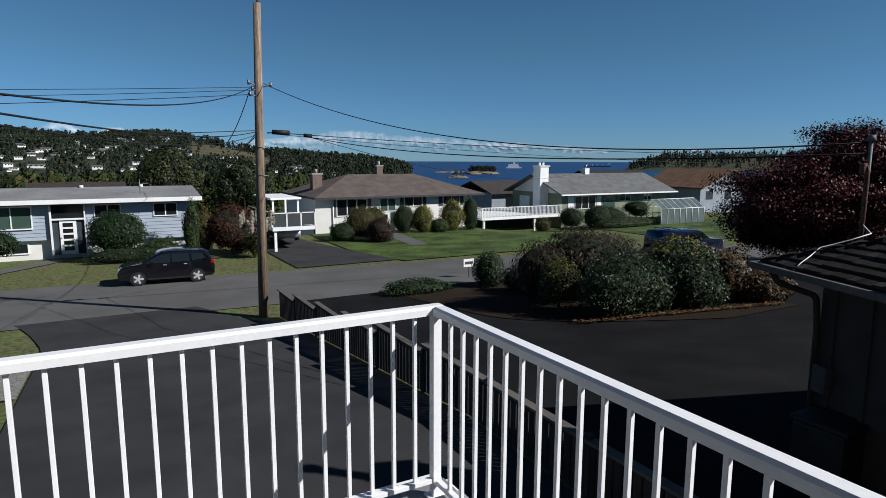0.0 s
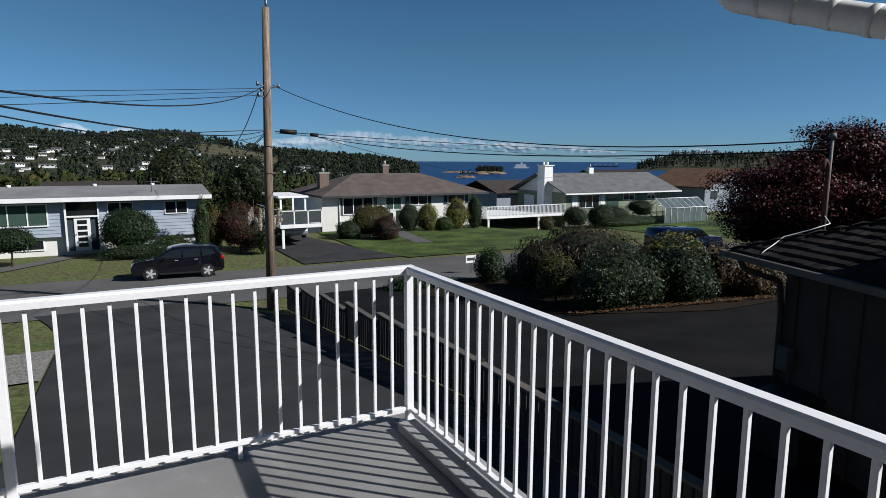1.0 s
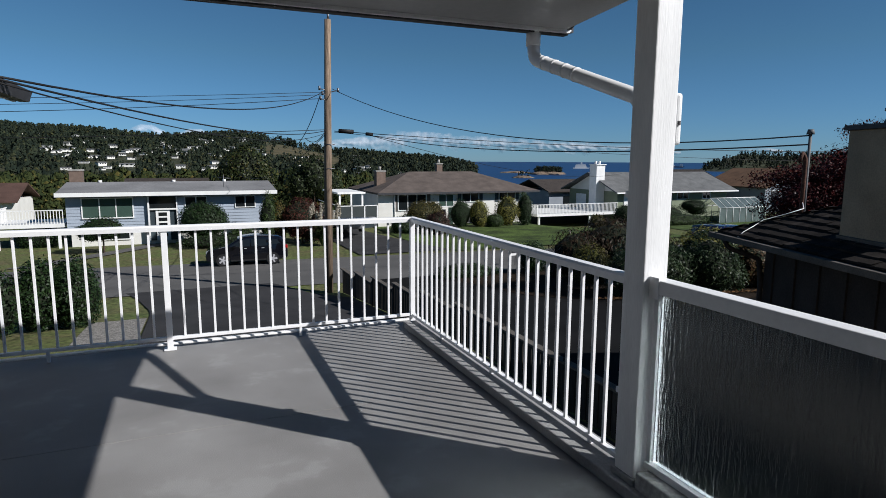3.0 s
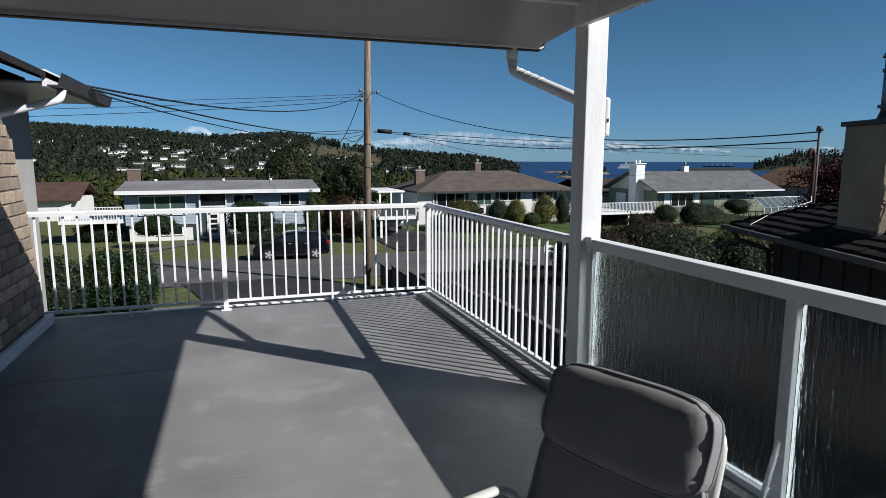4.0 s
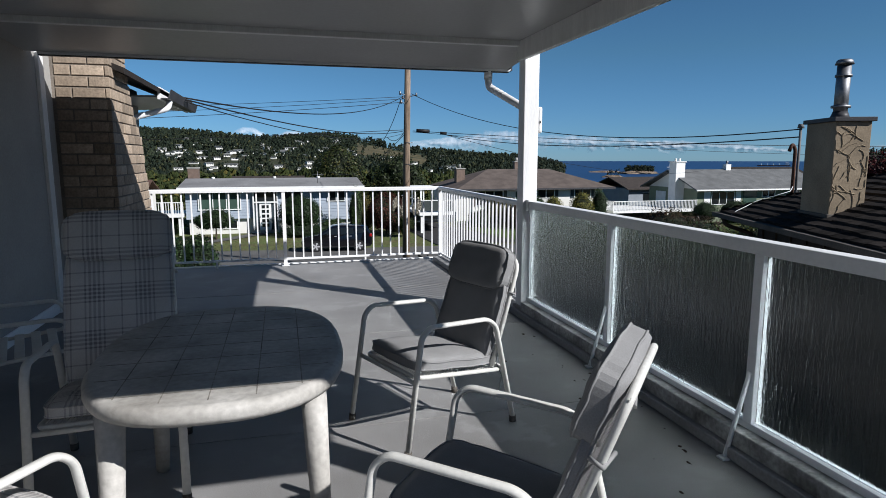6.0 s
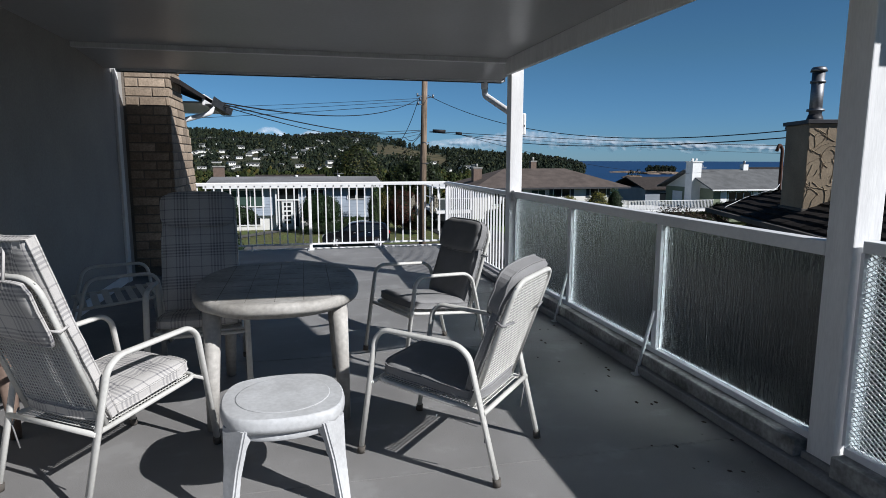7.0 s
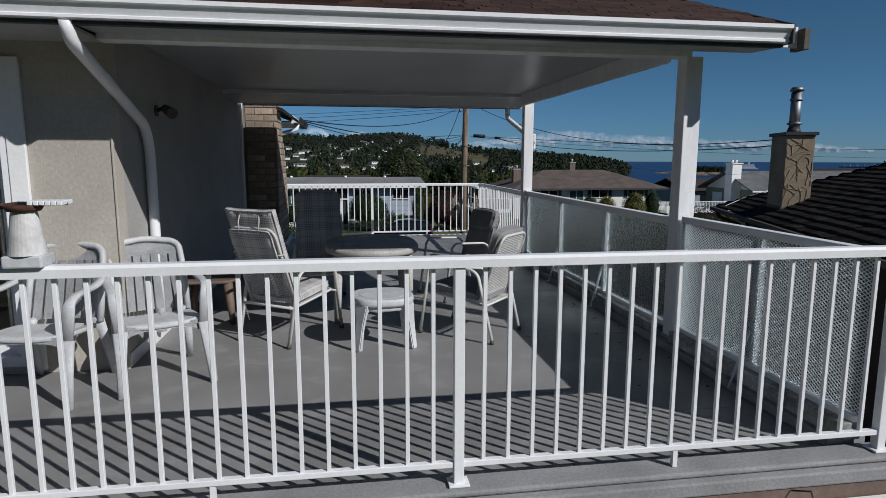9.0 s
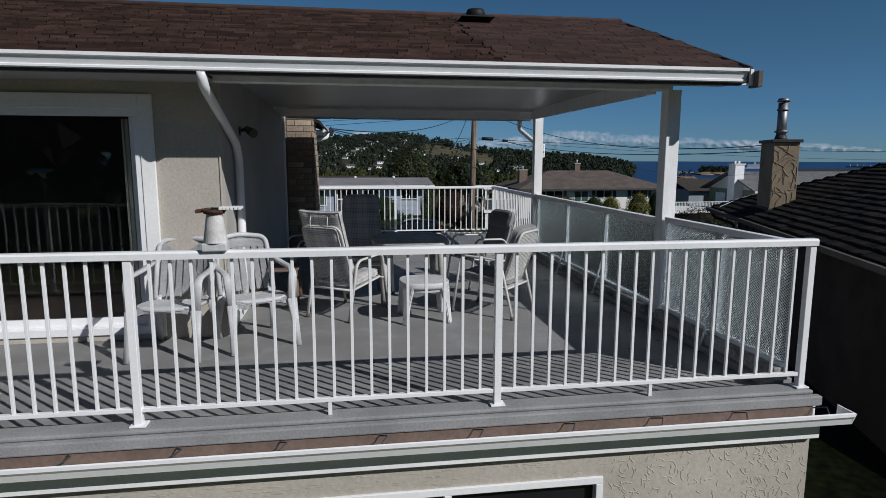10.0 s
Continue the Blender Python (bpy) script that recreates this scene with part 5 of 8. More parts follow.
def white_house():
    h = thing("white_house", "cream bungalow with a brown hip roof", "house")
    y = 44.5
    part("wall", box(13.5, 27.4, y, y + 9, -4.35, -1.0), SIDING_CREAM, h)
    part("roof", hip_roof(13.3, 28.3, y - 0.7, y + 9.7, -0.95, 0.72, 0.16, 4.4), SHINGLE_BROWN, h, "brown shingle hip roof")
    part("fascia", box(13.28, 28.32, y - 0.74, y - 0.70, -1.12, -0.96), DARK_METAL, h)
    window(h, 15.25, 17.65, y, -2.50, -1.22, DARK_GLASS, 2)
    for x in (14.85, 17.78):
        part("shutter", box(x, x + 0.28, y - 0.05, y - 0.003, -2.6, -1.15), TAUPE, h)
    d = part("door", box(18.85, 19.65, y - 0.06, y - 0.004, -4.2, -2.35), SIDING_CREAM, h, "cream front door with an oval light")
    part("door_light", box(19.05, 19.45, y - 0.075, y - 0.06, -3.0, -2.55), DARK_GLASS, d)
    window(h, 18.85, 20.15, y, -2.25, -1.25, GREEN_BLIND, 1, 0.06)
    part("sidelight", box(19.75, 20.15, y - 0.05, y - 0.004, -4.2, -2.4), GREEN_BLIND, h)
    for a in (21.0, 24.6):
        window(h, a, a + 1.55, y, -1.90, -1.15, DARK_GLASS, 1, 0.06)
        part("shutter", box(a - 0.42, a - 0.10, y - 0.05, y - 0.003, -1.98, -1.08), DARK_SIDING, h)
        part("shutter", box(a + 1.66, a + 1.96, y - 0.05, y - 0.003, -1.98, -1.08), DARK_SIDING, h)
    for x, w, z0, z1, yy in ((14.4, 0.8, -0.8, 0.75, y + 3.5), (20.6, 0.55, 0.4, 1.4, y + 5.0)):
        c = part("chimney", box(x, x + w, yy, yy + w, z0, z1), BROWN_RESIN, h, "brown brick chimney")
        part("cap", box(x - 0.05, x + w + 0.05, yy - 0.05, yy + w + 0.05, z1, z1 + 0.1), CONCRETE, c)
        part("pot", tube([(x + w / 2, yy + w / 2, z1 + 0.1), (x + w / 2, yy + w / 2, z1 + 0.45)], 0.12, 8), CONCRETE, c)
    part("downpipe", tube([(14.9, y - 0.07, -1.1), (14.9, y - 0.07, -4.2)], 0.05, 6), WHITE_TRIM, h)


white_house()
balcony("carport_balcony", "white balcony with smoked panels over a carport", 8.6, 11.3, 37.0, 44.4, -2.35, 0.94, ((8.8, 37.2),), -4.2, True)
cp = thing("carport_roof", "white flat canopy roof above the balcony", "canopy")
part("roof", box(9.3, 11.4, 40.5, 46.0, -0.80, -0.66, 0.02), WHITE_TRIM, cp)
for x, y in ((9.5, 40.7), (11.2, 40.7), (9.5, 44.2), (11.2, 44.2)):
    part("post", box(x - 0.06, x + 0.06, y - 0.06, y + 0.06, -2.35, -0.80), WHITE_TRIM, cp)
# Carport walls coloured dark for the shade under the balcony.
single("wall_carport_back", box(8.2, 13.45, 44.6, 44.8, -4.2, -2.6), DARK_SIDING, "dark back wall of the carport, shade in its colour", "wall", kind="structure")
single("wall_carport_side", box(8.0, 8.2, 39.5, 44.6, -4.2, -2.6), DARK_SIDING, "dark side wall of the carport, shade in its colour", "wall", kind="structure")


def green_house():
    h = thing("green_house", "green sided house with a grey gable roof", "house")
    y = 46.0
    part("wall", box(38.6, 53.2, y, y + 8.6, -4.9, -1.4), SIDING_GREEN, h)
    part("gable", poly_prism([(y, -1.4), (y + 8.6, -1.4), (y + 4.3, 0.42)], 'x', 38.6, 38.75), SIDING_CREAM, h, "pale gable end")
    part("gable", poly_prism([(y, -1.4), (y + 8.6, -1.4), (y + 4.3, 0.42)], 'x', 53.05, 53.2), SIDING_CREAM, h)
    part("roof", gable_roof_x(37.9, 54.0, y - 0.8, y + 9.4, -1.42, 0.55), SHINGLE_GREY, h, "grey shingle gable roof")
    part("gutter", box(37.9, 54.0, y - 0.92, y - 0.80, -1.56, -1.42), WHITE_TRIM, h)
    ch = part("chimney", box(37.55, 38.58, y + 2.2, y + 3.4, -4.9, 1.35), WHITE_TRIM, h, "white plastered chimney")
    part("cap", box(37.45, 38.68, y + 2.1, y + 3.5, 1.35, 1.45), WHITE_TRIM, ch)
    for dx in (0.3, 0.75):
        part("pot", tube([(37.55 + dx, y + 2.8, 1.45), (37.55 + dx, y + 2.8, 1.75)], 0.12, 8), WHITE_TRIM, ch)
    c2 = part("chimney", box(44.9, 45.5, y + 4.0, y + 4.6, 0.3, 1.1), WHITE_TRIM, h)
    part("pot", tube([(45.2, y + 4.3, 1.1), (45.2, y + 4.3, 1.5)], 0.12, 8), STEEL, c2)
    window(h, 40.3, 42.9, y, -3.0, -1.75, DARK_GLASS, 2)
    window(h, 46.3, 47.8, y, -2.3, -1.65, DARK_GLASS, 1)
    window(h, 49.8, 50.8, y, -2.3, -1.65, DARK_GLASS, 1)
    part("wall_panel", box(39.4, 40.1, y - 0.05, y - 0.003, -3.2, -1.6), WHITE_TRIM, h)
    part("wall_panel", box(43.1, 43.7, y - 0.05, y - 0.003, -3.2, -1.6), WHITE_TRIM, h)
    part("wall_panel", box(44.0, 45.6, y - 0.05, y - 0.003, -3.1, -1.65), GREEN_BLIND, h)
    part("side_door", box(38.55, 38.6, y + 5.4, y + 7.2, -4.0, -1.9), WHITE_TRIM, h)


green_house()
balcony("terrace", "white balustraded terrace over a sunken carport", 29.2, 38.4, 45.6, 52.0, -3.42, 0.95, ((29.5, 45.8), (35.2, 45.8)), -5.1)
# Coloured dark for the shade below the terrace.
single("wall_terrace_back", box(29.4, 38.4, 50.0, 50.2, -5.1, -3.68), DARK_SIDING, "dark wall beneath the terrace, shade in its colour", "wall", kind="structure")


def far_house(name, label, x0, x1, y0, y1, zb, ze, zr, wall, roof, hip=False, axis='x'):
    h = thing(name, label, "house")
    part("wall", box(x0, x1, y0, y1, zb, ze), wall, h)
    if axis == 'y':
        xm = (x0 + x1) / 2
        part("gable", poly_prism([(x0, ze), (x1, ze), (xm, zr - 0.1)], 'y', y0, y0 + 0.15), wall, h)
        part("roof", poly_prism([(x0 - 0.6, ze - 0.1), (xm, zr), (x1 + 0.6, ze - 0.1), (x1 + 0.6, ze - 0.25), (xm, zr - 0.15), (x0 - 0.6, ze - 0.25)], 'y', y0 - 0.7, y1 + 0.5), roof, h)
    else:
        part("roof", hip_roof(x0 - 0.6, x1 + 0.6, y0 - 0.6, y1 + 0.6, ze, zr) if hip else gable_roof_x(x0 - 0.5, x1 + 0.5, y0 - 0.6, y1 + 0.6, ze, zr), roof, h)
    n = max(1, int((x1 - x0) / 3.5))
    for k in range(n):
        a = x0 + (x1 - x0) * (k + 0.3) / n
        f = part("window", box(a, a + 1.3, y0 - 0.04, y0 - 0.003, ze - 1.7, ze - 0.6), DARK_GLASS, h)
        part("frame", box(a - 0.06, a + 1.36, y0 - 0.05, y0 - 0.003, ze - 0.6, ze - 0.53), WHITE_TRIM, f)
    return h


far_house("gable_house", "white house with a brown gable roof behind the greenhouse", 66, 77, 52, 62, -5.5, -1.5, 0.8, SIDING_GREY, mat("orange brown roof", (0.13, 0.075, 0.045), 0.9, 0.1, 1, 10, 0.2), False, 'y')
far_house("dark_house", "dark brown house behind the green one", 54.5, 64.5, 58, 66, -5.5, -1.3, 0.6, TAUPE, SHINGLE_DARK)
far_house("grey_house", "small grey house with a dark roof near the water", 38, 44.5, 58, 66, -6.5, -1.9, -0.6, SIDING_GREY, SHINGLE_DARK)
far_house("red_roof_house", "house with a red-brown roof past the hedges", -21, -14.2, 58, 66, -5.0, -1.9, -0.45, SIDING_CREAM, mat("red brown roof", (0.085, 0.05, 0.04), 0.9, 0.1, 1, 10, 0.2))
shrub("garden_tree", "broad leafy tree turning gold behind the blue house", "tree", (4.6, 60.0), [((0, 0, 4.6), (2.4, 2.0, 2.5)), ((-1.4, 0, 3.6), (1.6, 1.5, 1.9)), ((1.5, 0, 3.4), (1.7, 1.5, 2.0))], leafmat("turning leaves", (0.02, 0.035, 0.01), (0.06, 0.075, 0.02), (0.14, 0.11, 0.03)), 91, 0.13, 6500, lump=0.25)
shrub("garden_tree", "dark leafy garden tree behind the red shrub", "tree", (11.2, 60.0), [((0, 0, 4.0), (2.2, 1.8, 2.2)), ((-1.5, 0, 3.0), (1.5, 1.4, 1.8)), ((1.4, 0.5, 2.9), (1.6, 1.4, 1.7))], leafmat("dark garden leaves", (0.016, 0.03, 0.01), (0.05, 0.065, 0.02)), 92, 0.13, 6000, lump=0.25)
far_house("low_house", "low white house beyond the blue one", -6.0, 1.0, 64, 72, -5.0, -1.6, -0.3, SIDING_CREAM, SHINGLE_DARK)


def greenhouse():
    t = thing("greenhouse", "aluminium framed glass greenhouse on the lawn", "greenhouse")
    x0, x1, y0, y1, zb, ze, zr = 48.6, 55.0, 42.3, 45.2, -5.0, -3.1, -2.15
    ym = (y0 + y1) / 2
    for k in range(8):
        x = x0 + (x1 - x0) * k / 7
        part("rib", tube([(x, y0, zb), (x, y0, ze), (x, ym, zr), (x, y1, ze), (x, y1, zb)], 0.035, 5), WHITE_TRIM, t)
    for y, z in ((y0, ze), (ym, zr), (y1, ze), (y0, zb + 0.1)):
        part("purlin", tube([(x0, y, z), (x1, y, z)], 0.04, 5), WHITE_TRIM, t)
    glz = mat("dusty greenhouse glass", (0.10, 0.13, 0.13), 0.12, 0.1, 1, 10, 0.0, spec=0.7)
    for k in range(7):
        a, b = x0 + (x1 - x0) * k / 7 + 0.03, x0 + (x1 - x0) * (k + 1) / 7 - 0.03
        part("pane", box(a, b, y0 + 0.02, y0 + 0.03, zb, ze), glz, t)
        part("roof_pane", poly_prism([(y0 + 0.03, ze), (ym, zr - 0.02), (ym, zr - 0.035), (y0 + 0.03, ze - 0.02)], 'x', a, b), glz, t)


greenhouse()


# ---------------------------------------------------------------- street: pole, wires, fence, vehicles
def utility_pole():
    p = thing("utility_pole", "weathered wooden utility pole with cables and fittings", "utility pole")
    part("shaft", tube([(3.44, 20, -4.3), (3.52, 20, 1.5), (3.64, 20, 7.2)], 0.185, 14, 0.13), POLE_WOOD, p)
    for dx, z in ((-0.42, 4.45), (-0.30, 4.25), (0.35, 4.4), (-0.38, 4.05)):
        part("bracket", tube([(3.64, 20, z - 0.08), (3.64 + dx, 19.9, z)], 0.02, 6), STEEL, p)
        part("insulator", tube([(3.64 + dx, 19.9, z - 0.06), (3.64 + dx, 19.9, z + 0.10)], 0.045, 8), STEEL, p)
    part("cable_box", tube([(3.98, 19.9, 2.76), (4.6, 19.86, 2.74)], 0.085, 8), BLACK, p, "black cable splice case")
    part("cable_box", tube([(5.12, 19.82, 2.66), (5.42, 19.8, 2.64)], 0.07, 8), BLACK, p)
    for k, (dz, r) in enumerate(((2.2, 0.02), (1.2, 0.018))):
        part("bolt", tube([(3.44, 19.85, dz), (3.78, 19.85, dz)], r, 6), STEEL, p)
    part("top_fitting", tube([(3.66, 20, 7.2), (3.66, 20, 7.5)], 0.05, 8), STEEL, p)
    return p


utility_pole()


def wire(label, a, b, sag, r=0.010, n=22):
    a, b = Vector(a), Vector(b)
    pts = [a + (b - a) * (i / n) - Vector((0, 0, sag * 4 * (i / n) * (1 - i / n))) for i in range(n + 1)]
    return single("overhead_wire", tube(pts, r, 5), CABLE, label, "cable", "overhead wires")


LEFT = -46
wire("black overhead power wire along the street", (3.3, 19.9, 4.3), (LEFT, 24, 3.95), 0.75)
wire("black overhead power wire along the street", (3.3, 19.9, 4.2), (LEFT, 24, 3.9), 0.95)
wire("black overhead power wire along the street", (3.3, 19.9, 4.05), (LEFT, 24, 3.75), 1.1, 0.012)
wire("thick black telephone cable along the street", (3.5, 19.9, 2.8), (LEFT, 24, 2.9), 0.75, 0.014)
wire("thick black telephone cable along the street", (3.8, 19.9, 2.75), (60, 14.5, 3.3), 0.9, 0.015)
wire("thin black telephone cable along the street", (3.8, 19.9, 2.70), (60, 14.8, 2.7), 1.1, 0.009)
wire("black service drop to the neighbouring roof mast", (3.75, 19.9, 4.45), (8.44, 2.18, 2.08), 0.85, 0.013)
wire("black service drop to the neighbouring roof mast", (5.3, 19.8, 2.6), (8.44, 2.18, 1.92), 0.35, 0.014)
wire("thin black service drop to a far house", (5.3, 19.8, 2.6), (40.0, 46, 0.2), 0.9, 0.012)
wire("black service drop to the house eave", (3.4, 19.9, 4.35), (-3.64, 1.4, 2.38), 0.5, 0.013)
wire("black service drop to the house eave", (3.4, 19.9, 2.75), (-3.64, 1.35, 2.36), 0.30, 0.013)
wire("black service drop to the house eave", (3.4, 19.9, 2.65), (-3.64, 1.3, 2.33), 0.42, 0.009)
wire("black service drop to the blue house", (3.5, 19.9, 2.7), (1.6, 41.5, 0.4), 0.9, 0.014)
wire("black slack cable hanging on the pole", (3.25, 19.9, 4.2), (2.6, 22, 2.2), 0.25, 0.016, 10)
wire("black slack cable hanging on the pole", (2.6, 20.0, 2.45), (3.5, 19.9, 2.9), 0.35, 0.014, 10)


def board_fence():
    f = thing("board_fence", "dark weathered stepped board fence between the driveways", "fence")
    plank = mesh_of("board", box(-0.065, 0.065, -0.012, 0.012, 0, 1.0, 0.003, seg=1), FENCE_WOOD)
    y = 0.6
    sec = 0
    while y < 19.6:
        y1 = min(y + 2.4, 19.6)
        top = g(y) + 0.78 + 0.03
        part("cap_rail", box(3.86, 4.02, y, y1, top, top + 0.045, 0.005), TAUPE, f, "weathered grey cap rail")
        part("post", box(3.9, 4.0, y - 0.05, y + 0.05, g(y) - 0.2, top + 0.10), FENCE_WOOD, f)
        yy = y + 0.09
        while yy < y1 - 0.04:
            z0 = g(yy) + 0.02
            part("board", plank, None, f, "", Matrix.Translation((3.93, yy, z0)) @ Matrix.Rotation(math.pi / 2, 4, 'Z') @ Matrix.Diagonal((1, 1, top - z0, 1)))
            yy += 0.16
        y = y1
        sec += 1


board_fence()


def sign():
    s = thing("yard_sign", "small white yard sign on a thin stake", "sign", "", Matrix.Translation((14.3, 23.0, -4.1)))
    part("stake", tube([(0, 0, 0), (0, 0, 0.95)], 0.02, 6), DARK_METAL, s)
    part("board", box(-0.32, 0.28, -0.02, 0.0, 0.55, 0.95, 0.005), WHITE_TRIM, s)
    part("bars", box(-0.24, 0.20, -0.026, -0.021, 0.68, 0.82), DARK_METAL, s)


sign()


def wheel(parent, x, y, r=0.36, w=0.22, side=-1):
    t = part("wheel", tube([(x, y - w / 2, r), (x, y + w / 2, r)], r, 24), BLACK, parent)
    rim = part("rim", tube([(x, y + side * (w / 2 - 0.02), r), (x, y + side * (w / 2 + 0.008), r)], r * 0.68, 20), DARK_METAL, t)
    for k in range(5):
        a = k * 1.2566 + 0.3
        m = Matrix.Translation((x, y + side * (w / 2 + 0.01), r)) @ Matrix.Rotation(a, 4, 'Y')
        b = box(-0.045, 0.045, -0.012, 0.012, 0.02, r * 0.66, 0.004, m=None, seg=1)
        for v in b.verts:
            v.co = m @ v.co
        part("spoke", b, ALLOY, t)
    part("hub", tube([(x, y + side * (w / 2), r), (x, y + side * (w / 2 + 0.025), r)], r * 0.2, 12), ALLOY, t)


def car_body(profile, half, taper_z, taper, material):
    """A body from a side outline, narrowed above the waist and rounded."""
    bm = bmesh.new()
    n = len(profile)
    rows = []
    for s in (-1.0, -0.86, 0.86, 1.0):
        row = []
        for x, z in profile:
            k = 1.0 if z < taper_z else 1 - taper * (z - taper_z)
            inset = 0.06 if abs(s) == 1.0 else 0.0
            row.append(bm.verts.new((x * (1 - 0.02 * (abs(s) == 1.0)), s * half * k, z - (inset if z > 1.2 else 0))))
        rows.append(row)
    for a, b in zip(rows, rows[1:]):
        for i in range(n):
            f = bm.faces.new((a[i], a[(i + 1) % n], b[(i + 1) % n], b[i]))
            f.smooth = True
    bm.faces.new(rows[0])
    bm.faces.new(rows[-1][::-1])
    bmesh.ops.recalc_face_normals(bm, faces=list(bm.faces))
    return bm


def suv():
    """Compact SUV, nose toward -x in its own frame, near side at -y."""
    c = thing("parked_suv", "black compact SUV parked on the grass verge", "car", "", Matrix.Translation((0.98, 29.7, -4.21)) @ Matrix.Rotation(radians(-4), 4, 'Z') @ Matrix.Scale(0.96, 4))
    prof = [(-2.22, 0.35), (-2.27, 0.62), (-2.20, 0.85), (-1.95, 0.98), (-1.20, 1.08), (-0.55, 1.48), (-0.25, 1.60), (0.3, 1.66), (1.1, 1.65), (1.75, 1.58), (1.95, 1.50), (2.15, 1.05), (2.22, 0.85), (2.22, 0.45), (2.12, 0.33), (1.74, 0.30), (1.70, 0.55), (1.50, 0.72), (1.25, 0.72), (1.05, 0.55), (1.0, 0.28), (-0.95, 0.28), (-1.0, 0.55), (-1.2, 0.72), (-1.45, 0.72), (-1.66, 0.55), (-1.70, 0.32)]
    part("body", car_body(prof, 0.92, 0.95, 0.22, CAR_BLACK), CAR_BLACK, c)
    glass = [((-0.95, 1.10), (-0.42, 1.46), (0.12, 1.52), (0.12, 1.10)), ((0.20, 1.10), (0.20, 1.52), (1.0, 1.51), (1.05, 1.12)), ((1.14, 1.13), (1.1, 1.50), (1.62, 1.46), (1.80, 1.22))]
    for q in glass:
        bm = bmesh.new()
        vs = [bm.verts.new((x, -0.92 * (1 - 0.22 * (z - 0.95)) - 0.012, z)) for x, z in q]
        vb = [bm.verts.new((x, -0.92 * (1 - 0.22 * (z - 0.95)) + 0.02, z)) for x, z in q]
        bm.faces.new(vs)
        for i in range(4):
            bm.faces.new((vs[i], vb[i], vb[(i + 1) % 4], vs[(i + 1) % 4]))
        part("side_window", bm, DARK_GLASS, c)
    bm = bmesh.new()
    vs = [bm.verts.new(p) for p in ((-1.16, -0.75, 1.11), (-1.16, 0.75, 1.11), (-0.53, 0.66, 1.50), (-0.53, -0.66, 1.50))]
    bm.faces.new(vs)
    part("windscreen", bm, DARK_GLASS, c)
    for x in (-1.35, 1.37):
        wheel(c, x, -0.82)
        wheel(c, x, 0.82, side=1)
    part("headlight", box(-2.24, -1.98, -0.90, -0.62, 0.74, 0.88, 0.03), CAR_SILVER, c)
    part("tail_light", box(2.04, 2.21, -0.90, -0.62, 0.92, 1.12, 0.03), RED_LENS, c)
    part("mirror", box(-0.78, -0.60, -1.06, -0.88, 1.05, 1.18, 0.03), CAR_BLACK, c)
    part("sill_trim", box(-0.95, 1.0, -0.935, -0.90, 0.28, 0.36, 0.01), BLACK, c)
    for x in (-0.2, 0.75):
        part("door_handle", box(x, x + 0.16, -0.945, -0.915, 0.98, 1.01, 0.005), ALLOY, c)
    part("roof_rail", tube([(-0.3, -0.66, 1.60), (0.3, -0.66, 1.67), (1.5, -0.66, 1.63)], 0.02, 6), DARK_METAL, c)


suv()


def pickup():
    c = thing("pickup_truck", "dark blue pickup with a canopy and roof rack", "truck", "", Matrix.Translation((29.9, 22.9, -4.09)) @ Matrix.Rotation(radians(174), 4, 'Z') @ Matrix.Scale(0.9, 4))
    prof = [(-2.75, 0.45), (-2.78, 0.95), (-2.6, 1.12), (-1.5, 1.2), (-0.9, 1.72), (-0.5, 1.80), (0.65, 1.82), (0.85, 1.80), (0.95, 1.85), (2.6, 1.80), (2.68, 1.2), (2.7, 0.55), (2.2, 0.5), (2.1, 0.8), (1.4, 0.8), (1.3, 0.45), (-1.3, 0.45), (-1.4, 0.8), (-2.1, 0.8), (-2.2, 0.45)]
    part("body", car_body(prof, 0.95, 1.15, 0.2, CAR_BLUE), CAR_BLUE, c)
    for s in (-1, 1):
        for q in (((-1.35, 1.25), (-0.85, 1.66), (-0.25, 1.70), (-0.25, 1.25)), ((-0.15, 1.25), (-0.15, 1.70), (0.6, 1.70), (0.6, 1.25)), ((1.05, 1.28), (1.05, 1.70), (2.45, 1.66), (2.5, 1.28))):
            bm = bmesh.new()
            bm.faces.new([bm.verts.new((x, s * (0.95 * (1 - 0.2 * (z - 1.15)) + 0.012), z)) for x, z in q])
            part("side_window", bm, DARK_GLASS, c)
    for x in (-1.75, 1.75):
        wheel(c, x, -0.85, 0.38)
        wheel(c, x, 0.85, 0.38, side=1)
    for x in (1.1, 1.9):
        part("roof_rack", tube([(x, -0.75, 1.8), (x, -0.75, 1.93), (x, 0.75, 1.93), (x, 0.75, 1.8)], 0.025, 6), DARK_METAL, c)
    part("headlight", box(-2.8, -2.6, 0.6, 0.92, 0.85, 1.0, 0.03), CAR_SILVER, c)


pickup()
sc = thing("carport_car", "silver car parked in the dark carport", "car", "", Matrix.Translation((10.2, 41.5, -4.0)) @ Matrix.Rotation(radians(90), 4, 'Z'))
part("body", car_body([(-2.1, 0.3), (-2.12, 0.75), (-1.2, 0.9), (-0.6, 1.35), (0.8, 1.4), (1.6, 0.95), (2.05, 0.9), (2.1, 0.35)], 0.85, 0.9, 0.3, CAR_SILVER), CAR_SILVER, sc)
for x in (-1.3, 1.3):
    wheel(sc, x, -0.75, 0.31)
    wheel(sc, x, 0.75, 0.31, side=1)
lw = thing("lumber_stack", "stacked orange lumber behind the pickup", "lumber", "", Matrix.Translation((26.2, 22.0, -4.07)))
